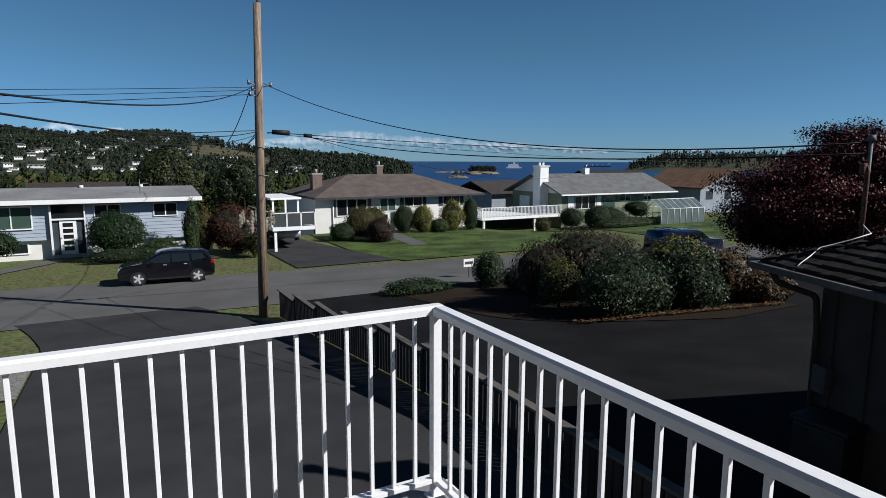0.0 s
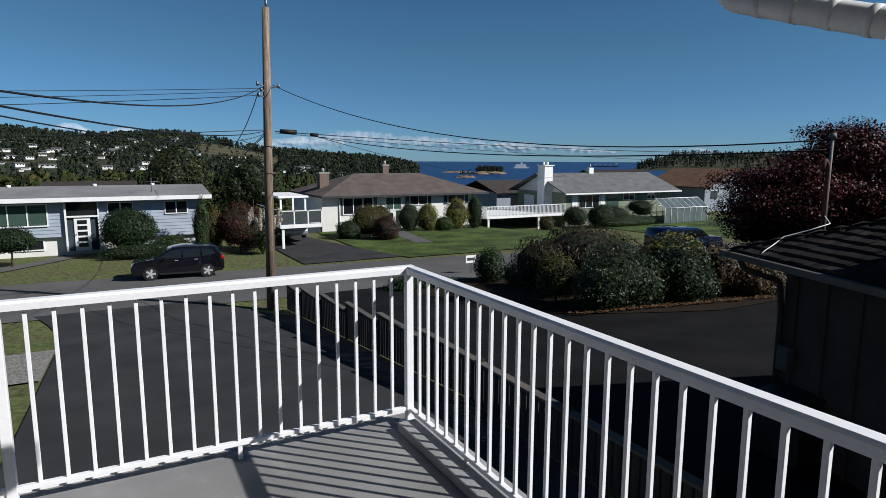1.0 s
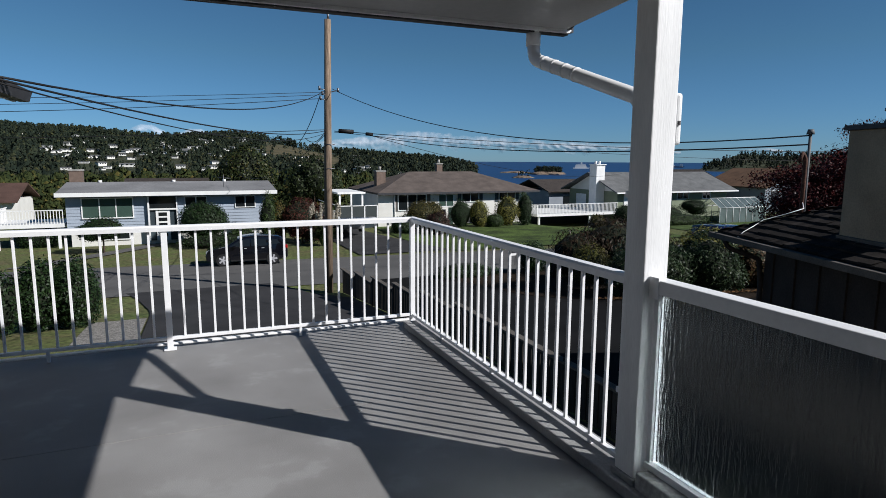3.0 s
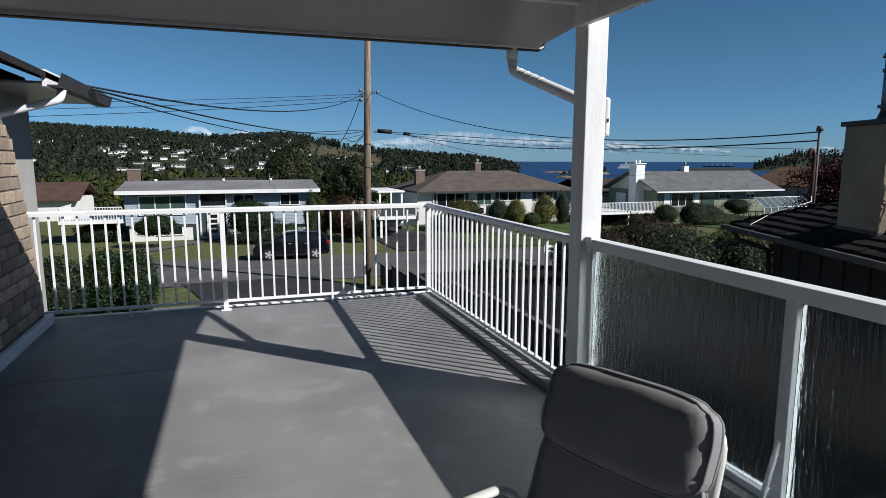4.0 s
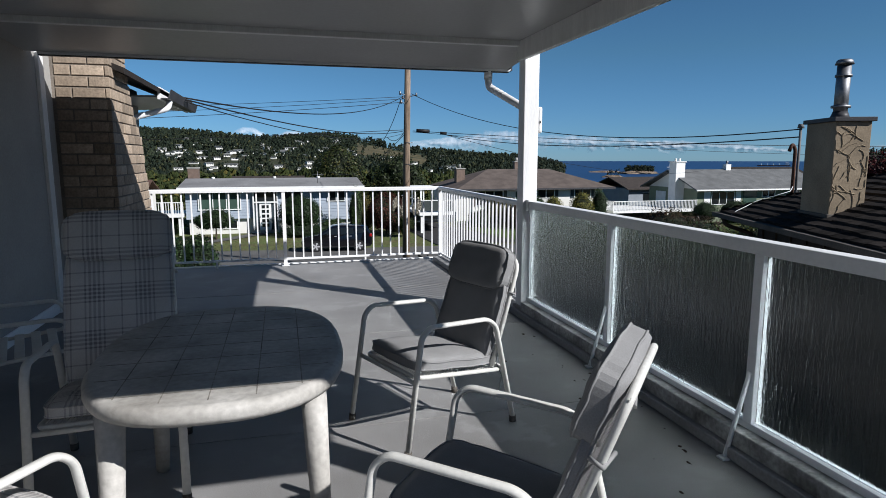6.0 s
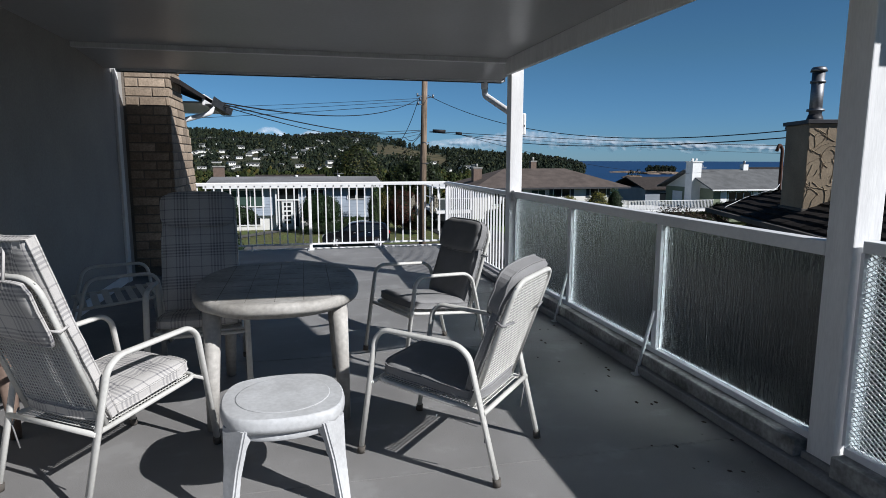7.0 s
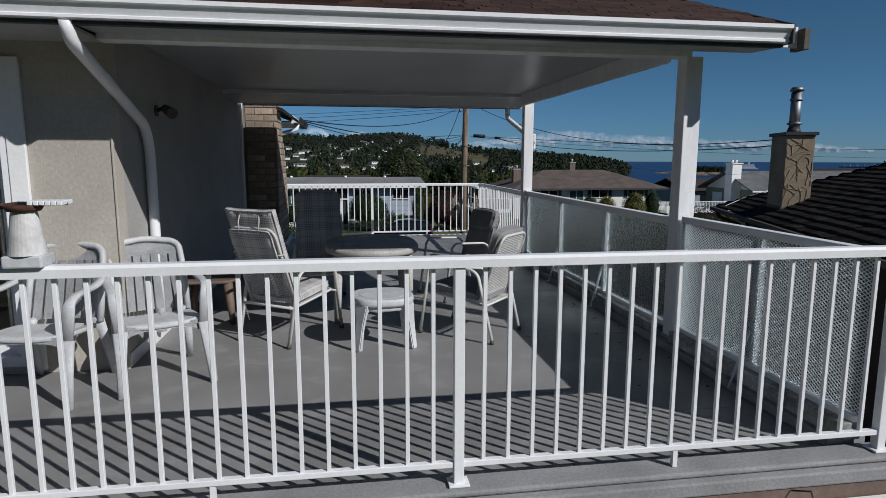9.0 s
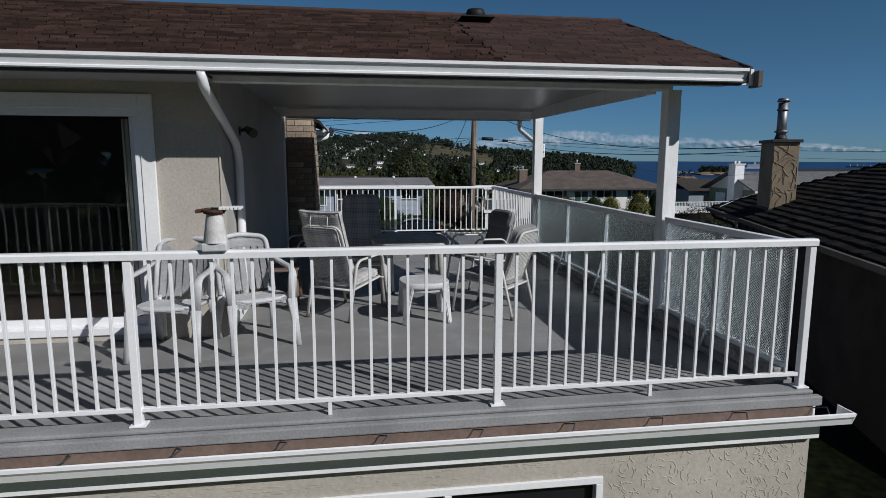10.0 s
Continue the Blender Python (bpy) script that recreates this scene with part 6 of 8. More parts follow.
for k in range(5):
    part("plank", box(-0.6, 0.7, -0.4, 0.4, 0.16 * k, 0.16 * k + 0.13, 0.01), mat("sawn lumber", (0.36, 0.2, 0.09), 0.8, 0.1, 3, 20, 0.2) if k == 0 else bpy.data.materials["sawn lumber"], lw)


# the plots across the street: spread along the street, the buildings lower with their ground
SPREAD, PIVOT, SINK = 1.053, 21.8, -0.30
BUILDINGS = {"blue_house", "side_balcony", "white_house", "carport_balcony", "carport_roof", "wall_carport_back", "wall_carport_side", "green_house", "terrace", "wall_terrace_back", "gable_house", "dark_house", "grey_house", "red_roof_house", "low_house", "greenhouse"}
YARDS = {"lawn_across", "lawn_right", "driveway_across", "path_across", "front_path"}
for ob in list(scene.objects):
    kind_name = ob.name.split(".")[0]
    if ob.parent is None and kind_name in BUILDINGS | YARDS:
        sink = SINK if kind_name in BUILDINGS else 0.0
        ob.matrix_basis = Matrix.Translation((PIVOT * (1 - SPREAD), 0, sink)) @ Matrix.Diagonal((SPREAD, 1, 1, 1))
    elif ob.parent is None and ob.type == 'EMPTY' and 34 < ob.location.y < 62:
        ob.location.x = PIVOT + SPREAD * (ob.location.x - PIVOT)


# ---------------------------------------------------------------- neighbouring house
NB = Matrix.Translation((7.18, 2.92, 0.0)) @ Matrix.Rotation(radians(-19.6), 4, 'Z')
NB_Z, NB_P = 0.30, 0.42


def shingle_course(verts, faces, place, u0, u1, v, dv, rnd, wmin, wmax, lift):
    """One course of shingles as overlapping slabs in roof coordinates."""
    u = u0 - rnd.uniform(0, wmax)
    while u < u1:
        w = rnd.uniform(wmin, wmax)
        a, b = max(u, u0), min(u + w - 0.006, u1)
        if b - a > 0.02:
            j = rnd.uniform(-0.012, 0.012)
            h = lift * rnd.uniform(0.8, 1.3)
            i = len(verts)
            for (p, q, r) in ((a, v + j, h), (b, v + j, h), (b, v + dv + 0.02, 0.004), (a, v + dv + 0.02, 0.004), (a, v + j, 0), (b, v + j, 0)):
                verts.append(place(p, q, r))
            faces += [(i, i + 1, i + 2, i + 3), (i + 4, i + 5, i + 1, i)]
        u += w


BROWN_WALL = mat("dark brown stained siding", (0.036, 0.029, 0.026), 0.8, 0.12, 2, 30, 0.3)
MAST = mat("dull weathered galvanised pipe", (0.11, 0.115, 0.12), 0.6, 0.1, 3, 30, 0.1)


def neighbour_house():
    h = thing("neighbour_house", "brown shake-roofed bungalow with taupe walls", "house", "", NB)
    L, W = 16.0, 11.0
    zr = NB_Z + NB_P * W / 2
    bm = bmesh.new()
    a = [bm.verts.new(p) for p in ((0, 0, NB_Z), (0, -L, NB_Z), (W, -L, NB_Z), (W, 0, NB_Z))]
    r0, r1 = bm.verts.new((W / 2, -W / 2, zr)), bm.verts.new((W / 2, -L + W / 2, zr))
    for f in ((a[0], a[1], r1, r0), (a[1], a[2], r1), (a[2], a[3], r0, r1), (a[3], a[0], r0), a[::-1]):
        bm.faces.new(f)
    roof = part("roof", bm, SHINGLE_DARK, h, "dark brown shake hip roof")
    rnd = random.Random(4)
    vs, fs = [], []
    dv, n = 0.19, int(W / 2 / 0.19)
    for k in range(n):
        v = k * dv
        shingle_course(vs, fs, lambda p, q, r: (q, -p, NB_Z + NB_P * q + r), v, L - v, v, dv, rnd, 0.12, 0.34, 0.032)
        shingle_course(vs, fs, lambda p, q, r: (p, -q, NB_Z + NB_P * q + r), v, W - v, v, dv, rnd, 0.12, 0.34, 0.032)
    m = mat("weathered shakes", (0.020, 0.017, 0.0155), 0.9, 0.2, 3, 40, 0.4, spec=0.1)
    by_island(m)
    sh = part("shake_field", soup("shake_field", vs, fs, m), None, roof)
    tagged(sh, "", "", "", "stuff")
    for n_, a_ in (("gutter", (-0.12, 0.0, -L, 0.12)), ("gutter", (0.0, W, 0.0, 0.12))):
        gt = part(n_, box(*a_, NB_Z - 0.11, NB_Z - 0.012, 0.01), TAUPE, h, "pale metal gutter")
    part("soffit", box(0.0, 0.6, -L, -0.02, NB_Z - 0.14, NB_Z - 0.115), TAUPE, h)
    part("soffit", box(0.6, W, -0.6, -0.02, NB_Z - 0.14, NB_Z - 0.115), TAUPE, h)
    part("wall", box(0.6, W - 0.6, -L + 0.6, -0.6, -2.7, NB_Z - 0.02), BROWN_WALL, h)
    for k in range(8):
        part("batten", box(0.565, 0.598, -0.9 - 0.6 * k, -0.84 - 0.6 * k, -2.7, NB_Z - 0.15), BROWN_WALL, h)
    part("downpipe", tube(bend([(-0.05, -0.35, NB_Z - 0.1), (0.0, -0.4, NB_Z - 0.25), (0.48, -0.62, NB_Z - 0.42), (0.52, -0.64, -0.6), (0.52, -0.64, -2.6)], 0.08), 0.045, 8), BROWN_WALL, h)
    part("meter_box", box(0.45, 0.59, -0.95, -0.70, -1.5, -1.1, 0.01), DARK_METAL, h)
    ch = part("chimney", box(0.47, 1.02, -3.51, -2.58, 0.2, 2.06, 0.008), mat("tan chimney stucco", (0.28, 0.225, 0.16), 0.95, 0.08, 2, 40, 0.4), h, "tan stucco chimney with trowelled swirls")
    part("cap", box(0.42, 1.07, -3.56, -2.53, 2.06, 2.13, 0.008), DARK_METAL, ch)
    part("flashing", box(0.44, 1.05, -3.54, -2.55, 0.30, 0.56, 0.01), TAUPE, ch)
    vs, fs = [], []
    rnd = random.Random(12)
    for _ in range(34):
        u, v, a2 = rnd.uniform(0.52, 0.97), rnd.uniform(0.6, 2.0), rnd.uniform(0, 6.28)
        pts = []
        for k in range(6):
            pts.append((min(max(u, 0.49), 1.00), min(max(v, 0.55), 2.03)))
            a2 += rnd.uniform(-0.35, 0.65)
            u += 0.06 * math.cos(a2)
            v += 0.06 * math.sin(a2)
        for (ua, va), (ub, vb) in zip(pts, pts[1:]):
            d = Vector((ub - ua, vb - va))
            if d.length < 1e-4:
                continue
            d.normalize()
            nx, ny = -d.y * 0.008, d.x * 0.008
            i = len(vs)
            vs += [(ua - nx, -3.51, va - ny), (ub - nx, -3.51, vb - ny), (ub, -3.521, vb), (ua, -3.521, va), (ub + nx, -3.51, vb + ny), (ua + nx, -3.51, va + ny)]
            fs += [(i, i + 1, i + 2, i + 3), (i + 3, i + 2, i + 4, i + 5)]
    tagged(part("trowel_relief", soup("trowel_relief", vs, fs, bpy.data.materials["tan chimney stucco"]), None, ch), "", "", "", "stuff")
    fl = part("flue", tube([(0.73, -3.10, 2.13), (0.73, -3.10, 2.98)], 0.105, 16), STEEL, ch, "galvanised metal flue")
    part("flue_collar", tube([(0.73, -3.10, 2.10), (0.73, -3.10, 2.24)], 0.16, 16, 0.11), DARK_METAL, fl)
    part("flue_band", tube([(0.73, -3.10, 2.30), (0.73, -3.10, 2.34)], 0.145, 16), STEEL, fl)
    part("flue_band", tube([(0.73, -3.10, 2.80), (0.73, -3.10, 2.84)], 0.125, 16), STEEL, fl)
    part("flue_cap", tube([(0.73, -3.10, 3.0), (0.73, -3.10, 3.06), (0.73, -3.10, 3.08)], 0.14, 16, 0.10), STEEL, fl)
    ms = part("service_mast", tube([(1.45, -0.28, 0.2), (1.45, -0.28, 2.12)], 0.027, 10), MAST, h, "galvanised service mast")
    part("mast_head", tube([(1.45, -0.28, 2.10), (1.45, -0.28, 2.19)], 0.07, 10, 0.05), MAST, ms)
    part("gooseneck", tube(bend([(1.32, -0.40, 0.3), (1.32, -0.40, 1.66), (1.24, -0.42, 1.78), (1.18, -0.44, 1.62)], 0.08), 0.036, 10), RUST, h, "rusty gooseneck vent pipe")
    part("roof_cable", tube([(1.32, -0.42, 0.88), (1.10, -0.80, 0.80), (0.85, -0.72, 0.70), (0.55, -0.52, 0.57), (0.32, -0.62, 0.47), (0.1, -0.7, 0.38), (-0.02, -0.72, 0.28)], 0.008, 6), WHITE_METAL, h, "pale cable lying on the shakes")


neighbour_house()
bn = thing("garbage_bin", "black wheeled bin beside the neighbouring wall", "bin", "", Matrix.Translation((7.0, 1.6, -2.7)))
part("body", box(-0.3, 0.3, -0.35, 0.35, 0.05, 0.95, 0.04), BLACK, bn)
part("lid", box(-0.33, 0.33, -0.4, 0.38, 0.95, 1.03, 0.03), BLACK, bn)


# ---------------------------------------------------------------- distance
SEA_Z = -20.0
bm = bmesh.new()
N = 72
ring = [bm.verts.new((4950 * math.cos(2 * math.pi * k / N), 4950 * math.sin(2 * math.pi * k / N), SEA_Z)) for k in range(N)]
bm.faces.new(ring)
structure("water", bm, SEA, "deep blue sea reaching the horizon", "sea")

EYE = Vector((-1.5, -3.0))


def skyline(az):
    """Elevation in degrees of the wooded ridge by bearing (degrees right of straight ahead)."""
    pts = ((-60, 2.2), (-30, 2.2), (-12.6, 2.15), (-6.5, 1.80), (-3, 1.55), (1, 1.50), (5, 1.62), (6.6, 1.5), (7.4, 1.32), (9.25, 1.08), (10.5, 0.75), (13, 0.38), (17, 0.04), (21.5, -0.28), (24, -0.58), (25.6, -0.9), (26.4, -1.5), (28, -3))
    for (a, e), (b, f) in zip(pts, pts[1:]):
        if az <= b:
            k = max(0, (az - a) / (b - a))
            return e + (f - e) * k
    return pts[-1][1]


def hill_height(r, az):
    e = skyline(az)
    z_top = 1.7 + 1100 * math.tan(radians(e))
    k = max(0, min(1, (r - 160) / 940))
    base = -10.0 if az < 24 else -10 - 8 * (az - 24)
    z = base + (z_top - base) * (k ** 1.1)
    if r > 1100:
        z = z_top - (r - 1100) * 0.12
    return z + 4.5 * noise.noise(Vector((r * 0.006, az * 0.15, 0))) * k


def polar(r, az, z):
    a = radians(az)
    return (EYE.x + r * math.sin(a), EYE.y + r * math.cos(a), z)


vs, fs = [], []
RS = [110, 160] + list(range(210, 1110, 60)) + [1100, 1250, 1500]
AZ = [-62 + 1.5 * k for k in range(61)]
for r in RS:
    for a in AZ:
        vs.append(polar(r, a, hill_height(r, a)))
n = len(AZ)
for j in range(len(RS) - 1):
    for i in range(n - 1):
        fs.append((j * n + i, j * n + i + 1, (j + 1) * n + i + 1, (j + 1) * n + i))
tagged(new("ground_hill", soup("ground_hill", vs, fs, HILL, True)), "wooded hillside dotted with houses above the bay", "hill", "", "structure")


def conifers(name, label, spots, material, seed, blades=16, fine=1.0):
    """Far trees, each a spire or a round crown of ragged sprays, in one joined mesh."""
    rs = np.random.RandomState(seed)
    sp = np.array([[x, y, z, h, 1.0 if r else 0.0] for x, y, z, h, r in spots])
    n = len(sp)
    t = rs.uniform(0, 1, (n, blades)) ** 0.8
    t[:, 0] = 0.97
    rnd_ = sp[:, 4:5]
    width = np.where(rnd_ > 0.5, 0.40 * np.sqrt(np.clip(1 - (2 * t - 0.9) ** 2 * 0.85, 0, 1)), 0.25 * (1.04 - t))
    a = rs.uniform(0, 2 * np.pi, (n, blades))
    rad = width * rs.uniform(0.45, 1.0, (n, blades)) * sp[:, 3:4]
    c = np.stack((sp[:, 0:1] + rad * np.cos(a), sp[:, 1:2] + rad * np.sin(a), sp[:, 2:3] + t * sp[:, 3:4]), -1)
    size = fine * sp[:, 3:4] * np.where(rnd_ > 0.5, 0.17, 0.13) * rs.uniform(0.6, 1.3, (n, blades))
    out = np.stack((np.cos(a), np.sin(a), np.where(rnd_ > 0.5, 0.3, -0.35) * np.ones_like(a)), -1)
    side = np.stack((-np.sin(a), np.cos(a), rs.normal(0, 0.35, (n, blades))), -1)
    up = np.stack((0.35 * np.cos(a), 0.35 * np.sin(a), np.ones_like(a)), -1)
    s = size[..., None]
    v = np.stack((c + up * s * 0.9, c + side * s, c + out * s * 0.9 - up * s * 0.5, c - side * s), 2).reshape(-1, 3)
    f = np.arange(len(v)).reshape(-1, 4)
    ob = new(name, soup(name, v.tolist(), f.tolist(), material))
    return tagged(ob, label, "trees", "", "stuff")


rs = np.random.RandomState(21)
# plots of the hillside houses: bearing, distance, size
PLOTS = []
for k in range(165):
    cl = rs.uniform()
    az = rs.normal(-2.5, 8.0) if cl < 0.7 else rs.uniform(-30, 20)
    r = rs.uniform(280, 900)
    if cl >= 0.82:
        az, r = rs.uniform(-3, 7), rs.uniform(930, 1075)
    if az > 22 or az < -40 or (6 < az < 14 and r > 580):
        continue
    PLOTS.append((az, r, (0.27 + 0.36 * (r - 270) / 630) * rs.uniform(0.7, 1.3)))
PA = np.array(PLOTS)
KNOLL = mat("dry grass knoll", (0.085, 0.068, 0.036), 0.95, 0.2, 0.02, 0.4, 0.0, second=(0.04, 0.042, 0.02))
kv, kf = [], []
for j in range(7):
    for i in range(10):
        a_, r_ = 6.4 + 0.80 * i + 0.25 * math.sin(j * 1.3), 430 + 108 * j
        kv.append(polar(r_, a_, hill_height(r_, a_) + 2.5 * math.sin(math.pi * i / 9) * math.sin(math.pi * j / 6) - 0.3))
for j in range(6):
    for i in range(9):
        kf.append((j * 10 + i, j * 10 + i + 1, (j + 1) * 10 + i + 1, (j + 1) * 10 + i))
tagged(new("ground_knoll", soup("ground_knoll", kv, kf, KNOLL, True)), "bare dry-grass knoll on the hillside", "hill", "", "structure")
FAR_GREEN = leafmat("far woods", (0.012, 0.022, 0.016), (0.036, 0.05, 0.028), (0.085, 0.085, 0.032), 0.9)
spots = []
while len(spots) < 14000:
    az = rs.uniform(-45, 26)
    r = 190 + 930 * rs.uniform() ** 0.8
    bare = 6.6 < az < 13.4 and 430 < r < 1070
    if bare and rs.uniform() < 0.965:
        continue
    if np.any((np.abs(PA[:, 0] - az) * r * 0.01745 < 9 * PA[:, 2]) & (PA[:, 1] - r > -12) & (PA[:, 1] - r < 45)):
        continue
    town = 330 < r < 820 and az < 20
    if town and rs.uniform() < 0.25:
        continue
    x, y, z = polar(r, az, hill_height(r, az))
    spots.append((x, y, z - 1, rs.uniform(5, 14) * (0.30 + 0.70 * r / 1100), rs.uniform() < 0.5))
for k in range(800):
    az = rs.uniform(-45, 25.5)
    x, y, z = polar(1085, az, hill_height(1085, az))
    spots.append((x, y, z - 1, rs.uniform(7, 15), False))
conifers("hill_woods", "dark mixed woods covering the far hill", spots, FAR_GREEN, 5)

spots = []
for k in range(420):
    az, r = rs.uniform(-32, 16), rs.uniform(72, 190)
    x, y, z = polar(r, az, -5.0)
    spots.append((x, y, -5.5 - 0.03 * (r - 70), rs.uniform(2.8, 6.4) * (0.8 + 0.3 * r / 190), rs.uniform() < 0.8))
conifers("garden_woods", "garden trees behind the houses across the street", spots, leafmat("garden trees", (0.02, 0.035, 0.012), (0.06, 0.075, 0.02), (0.15, 0.12, 0.03), 0.9), 6, 260, 0.42)

# houses on the hill
hh = thing("hillside_house", "small pale house on the wooded hill", "house", "hillside houses", pose(*polar(500, 0, hill_height(500, 0))))
part("wall", box(-6, 6, -4, 4, -2, 3.6), SIDING_CREAM, hh)
part("roof", gable_roof_x(-6.6, 6.6, -4.8, 4.8, 3.6, 5.0, 0.4), SHINGLE_GREY, hh)
for x in (-4, -0.5, 3):
    part("window", box(x, x + 1.8, -4.06, -4.01, 1.2, 2.7), DARK_GLASS, hh)
for az, r, s in PLOTS:
    x, y, z = polar(r, az, hill_height(r, az))
    ob = copy_thing(hh, Matrix.Translation((x, y, z + 1.6)) @ Matrix.Rotation(radians(-az + rs.uniform(-35, 35)), 4, 'Z'))
    ob.scale = (0.85 * s * rs.uniform(0.8, 2.1), 0.85 * s, 0.85 * s * rs.uniform(0.65, 1.0))

# far headland on the other side and islands
vs, fs = [], []
HR, HA = (1250, 1400, 1600, 1900), [45.6 + 0.8 * k for k in range(60)]
for r in HR:
    for a in HA:
        k = min(1, (a - 45.6) / 3.0)
        z = SEA_Z - 2 if r == 1250 else SEA_Z + k * (34 + 8 * noise.noise(Vector((a * 0.3, 0, 0)))) * (0.55 if r == 1400 else 1.0) - (40 if r == 1900 else 0)
        vs.append(polar(r, a, z))
n = len(HA)
for j in range(3):
    for i in range(n - 1):
        fs.append((j * n + i, j * n + i + 1, (j + 1) * n + i + 1, (j + 1) * n + i))
tagged(new("ground_headland", soup("ground_headland", vs, fs, HILL, True)), "low wooded headland across the water", "headland", "", "structure")
spots = []
for k in range(2200):
    a, q = rs.uniform(45.9, 88), rs.uniform()
    r = 1300 + 310 * q
    kk = min(1, (a - 45.6) / 3.0)
    h0 = SEA_Z + kk * 34 * (0.25 + 0.75 * q)
    x, y, z = polar(r, a, h0)
    spots.append((x, y, z - 2, rs.uniform(8, 15), False))
conifers("headland_woods", "dark conifers on the far headland", spots, FAR_GREEN, 7)


def islet(az, r, w, h, trees, seed):
    rs2 = np.random.RandomState(seed)
    c = polar(r, az, SEA_Z)
    bm = bmesh.new()
    res = bmesh.ops.create_icosphere(bm, subdivisions=3, radius=1.0)
    for v in res["verts"]:
        q = 1 + 0.25 * noise.noise(v.co * 2.0 + Vector((seed, 0, 0)))
        v.co = Vector((c[0] + v.co.x * w * q, c[1] + v.co.y * w * 0.7 * q, c[2] + v.co.z * h * q))
    structure("ground_islet", bm, ROCK, "rocky islet in the bay", "island")
    sp = []
    for k in range(trees):
        a, q = rs2.uniform(0, 6.28), math.sqrt(rs2.uniform()) * 0.8
        sp.append((c[0] + w * q * math.cos(a), c[1] + 0.7 * w * q * math.sin(a), c[2] + h * math.sqrt(1 - q * q) * 0.85, rs2.uniform(4, 8), rs2.uniform() < 0.5))
    if sp:
        conifers("islet_woods", "dark trees on the rocky islet", sp, FAR_GREEN, seed)


islet(32.6, 900, 27, 5, 150, 1)
islet(30.4, 720, 13, 2.6, 6, 2)
islet(29.6, 980, 26, 2.4, 0, 3)


def ship(az, r, length, label, ferry):
    s = thing("ship", label, "ship", "", pose(*polar(r, az, SEA_Z)) @ Matrix.Rotation(radians(-az), 4, 'Z') @ Matrix.Scale(0.6, 4))
    L = length / 2
    part("hull", poly_prism([(-L, 0), (-L, 4.5), (L * 0.97, 4.5), (L * 1.05, 6), (L * 0.9, -1), (-L * 0.95, -1)], 'y', -5, 5), WHITE_TRIM if ferry else RUST, s)
    if ferry:
        part("superstructure", poly_prism([(-L * 0.8, 4.5), (-L * 0.7, 16), (L * 0.5, 18), (L * 0.7, 4.5)], 'y', -4, 4), WHITE_TRIM, s)
        part("funnel", box(-3, 3, -2, 2, 18, 25, 0.3), WHITE_TRIM, s)
    else:
        part("deckhouse", box(L * 0.7, L * 0.9, -4, 4, 4.5, 16, 0.3), WHITE_TRIM, s)
        for k in range(4):
            part("crane", tube([(-L * 0.75 + L * 0.36 * k, 0, 4.5), (-L * 0.75 + L * 0.36 * k, 0, 12)], 0.9, 6), WHITE_TRIM, s)


ship(35.6, 1470, 62, "white ferry out on the bay", True)
ship(43.15, 1890, 132, "freighter with deck cranes lying at anchor", False)


def cloud_material():
    """Billowing white vapour whose ragged edge thins out to nothing."""
    m = mat("cloud", (0.62, 0.64, 0.68), 1.0, 0.02, 0.01, 0.1, 0.0)
    nt = m.node_tree
    b = nt.nodes["Principled BSDF"]
    b.inputs["Specular IOR Level"].default_value = 0.0
    co = nt.nodes.new("ShaderNodeTexCoord")
    sep = nt.nodes.new("ShaderNodeSeparateXYZ")
    nt.links.new(co.outputs["UV"], sep.inputs[0])
    no = nt.nodes.new("ShaderNodeTexNoise")
    no.inputs["Scale"].default_value, no.inputs["Detail"].default_value, no.inputs["Roughness"].default_value = 0.016, 7, 0.62
    nt.links.new(co.outputs["Object"], no.inputs["Vector"])
    env = nt.nodes.new("ShaderNodeValToRGB")
    env.color_ramp.elements[0].position, env.color_ramp.elements[1].position = 0.0, 1.0
    env.color_ramp.elements[0].color, env.color_ramp.elements[1].color = (0, 0, 0, 1), (0, 0, 0, 1)
    for p, v in ((0.35, 0.42), (0.62, 0.72), (0.82, 0.52)):
        e = env.color_ramp.elements.new(p)
        e.color = (v, v, v, 1)
    nt.links.new(sep.outputs[1], env.inputs[0])
    wide = nt.nodes.new("ShaderNodeTexNoise")
    wide.inputs["Scale"].default_value, wide.inputs["Detail"].default_value = 0.0042, 2
    nt.links.new(co.outputs["Object"], wide.inputs["Vector"])
    both = nt.nodes.new("ShaderNodeMath")
    both.operation = 'ADD'
    nt.links.new(wide.outputs[0], both.inputs[0])
    nt.links.new(no.outputs[0], both.inputs[1])
    add = nt.nodes.new("ShaderNodeMath")
    add.operation = 'ADD'
    nt.links.new(env.outputs[0], add.inputs[0])
    nt.links.new(both.outputs[0], add.inputs[1])
    mr = nt.nodes.new("ShaderNodeMapRange")
    mr.inputs[1].default_value, mr.inputs[2].default_value = 1.36, 1.95
    mr.inputs[3].default_value, mr.inputs[4].default_value = 0.0, 0.75
    nt.links.new(add.outputs[0], mr.inputs[0])
    nt.links.new(mr.outputs[0], b.inputs["Alpha"])
    return m


VAPOUR = cloud_material()


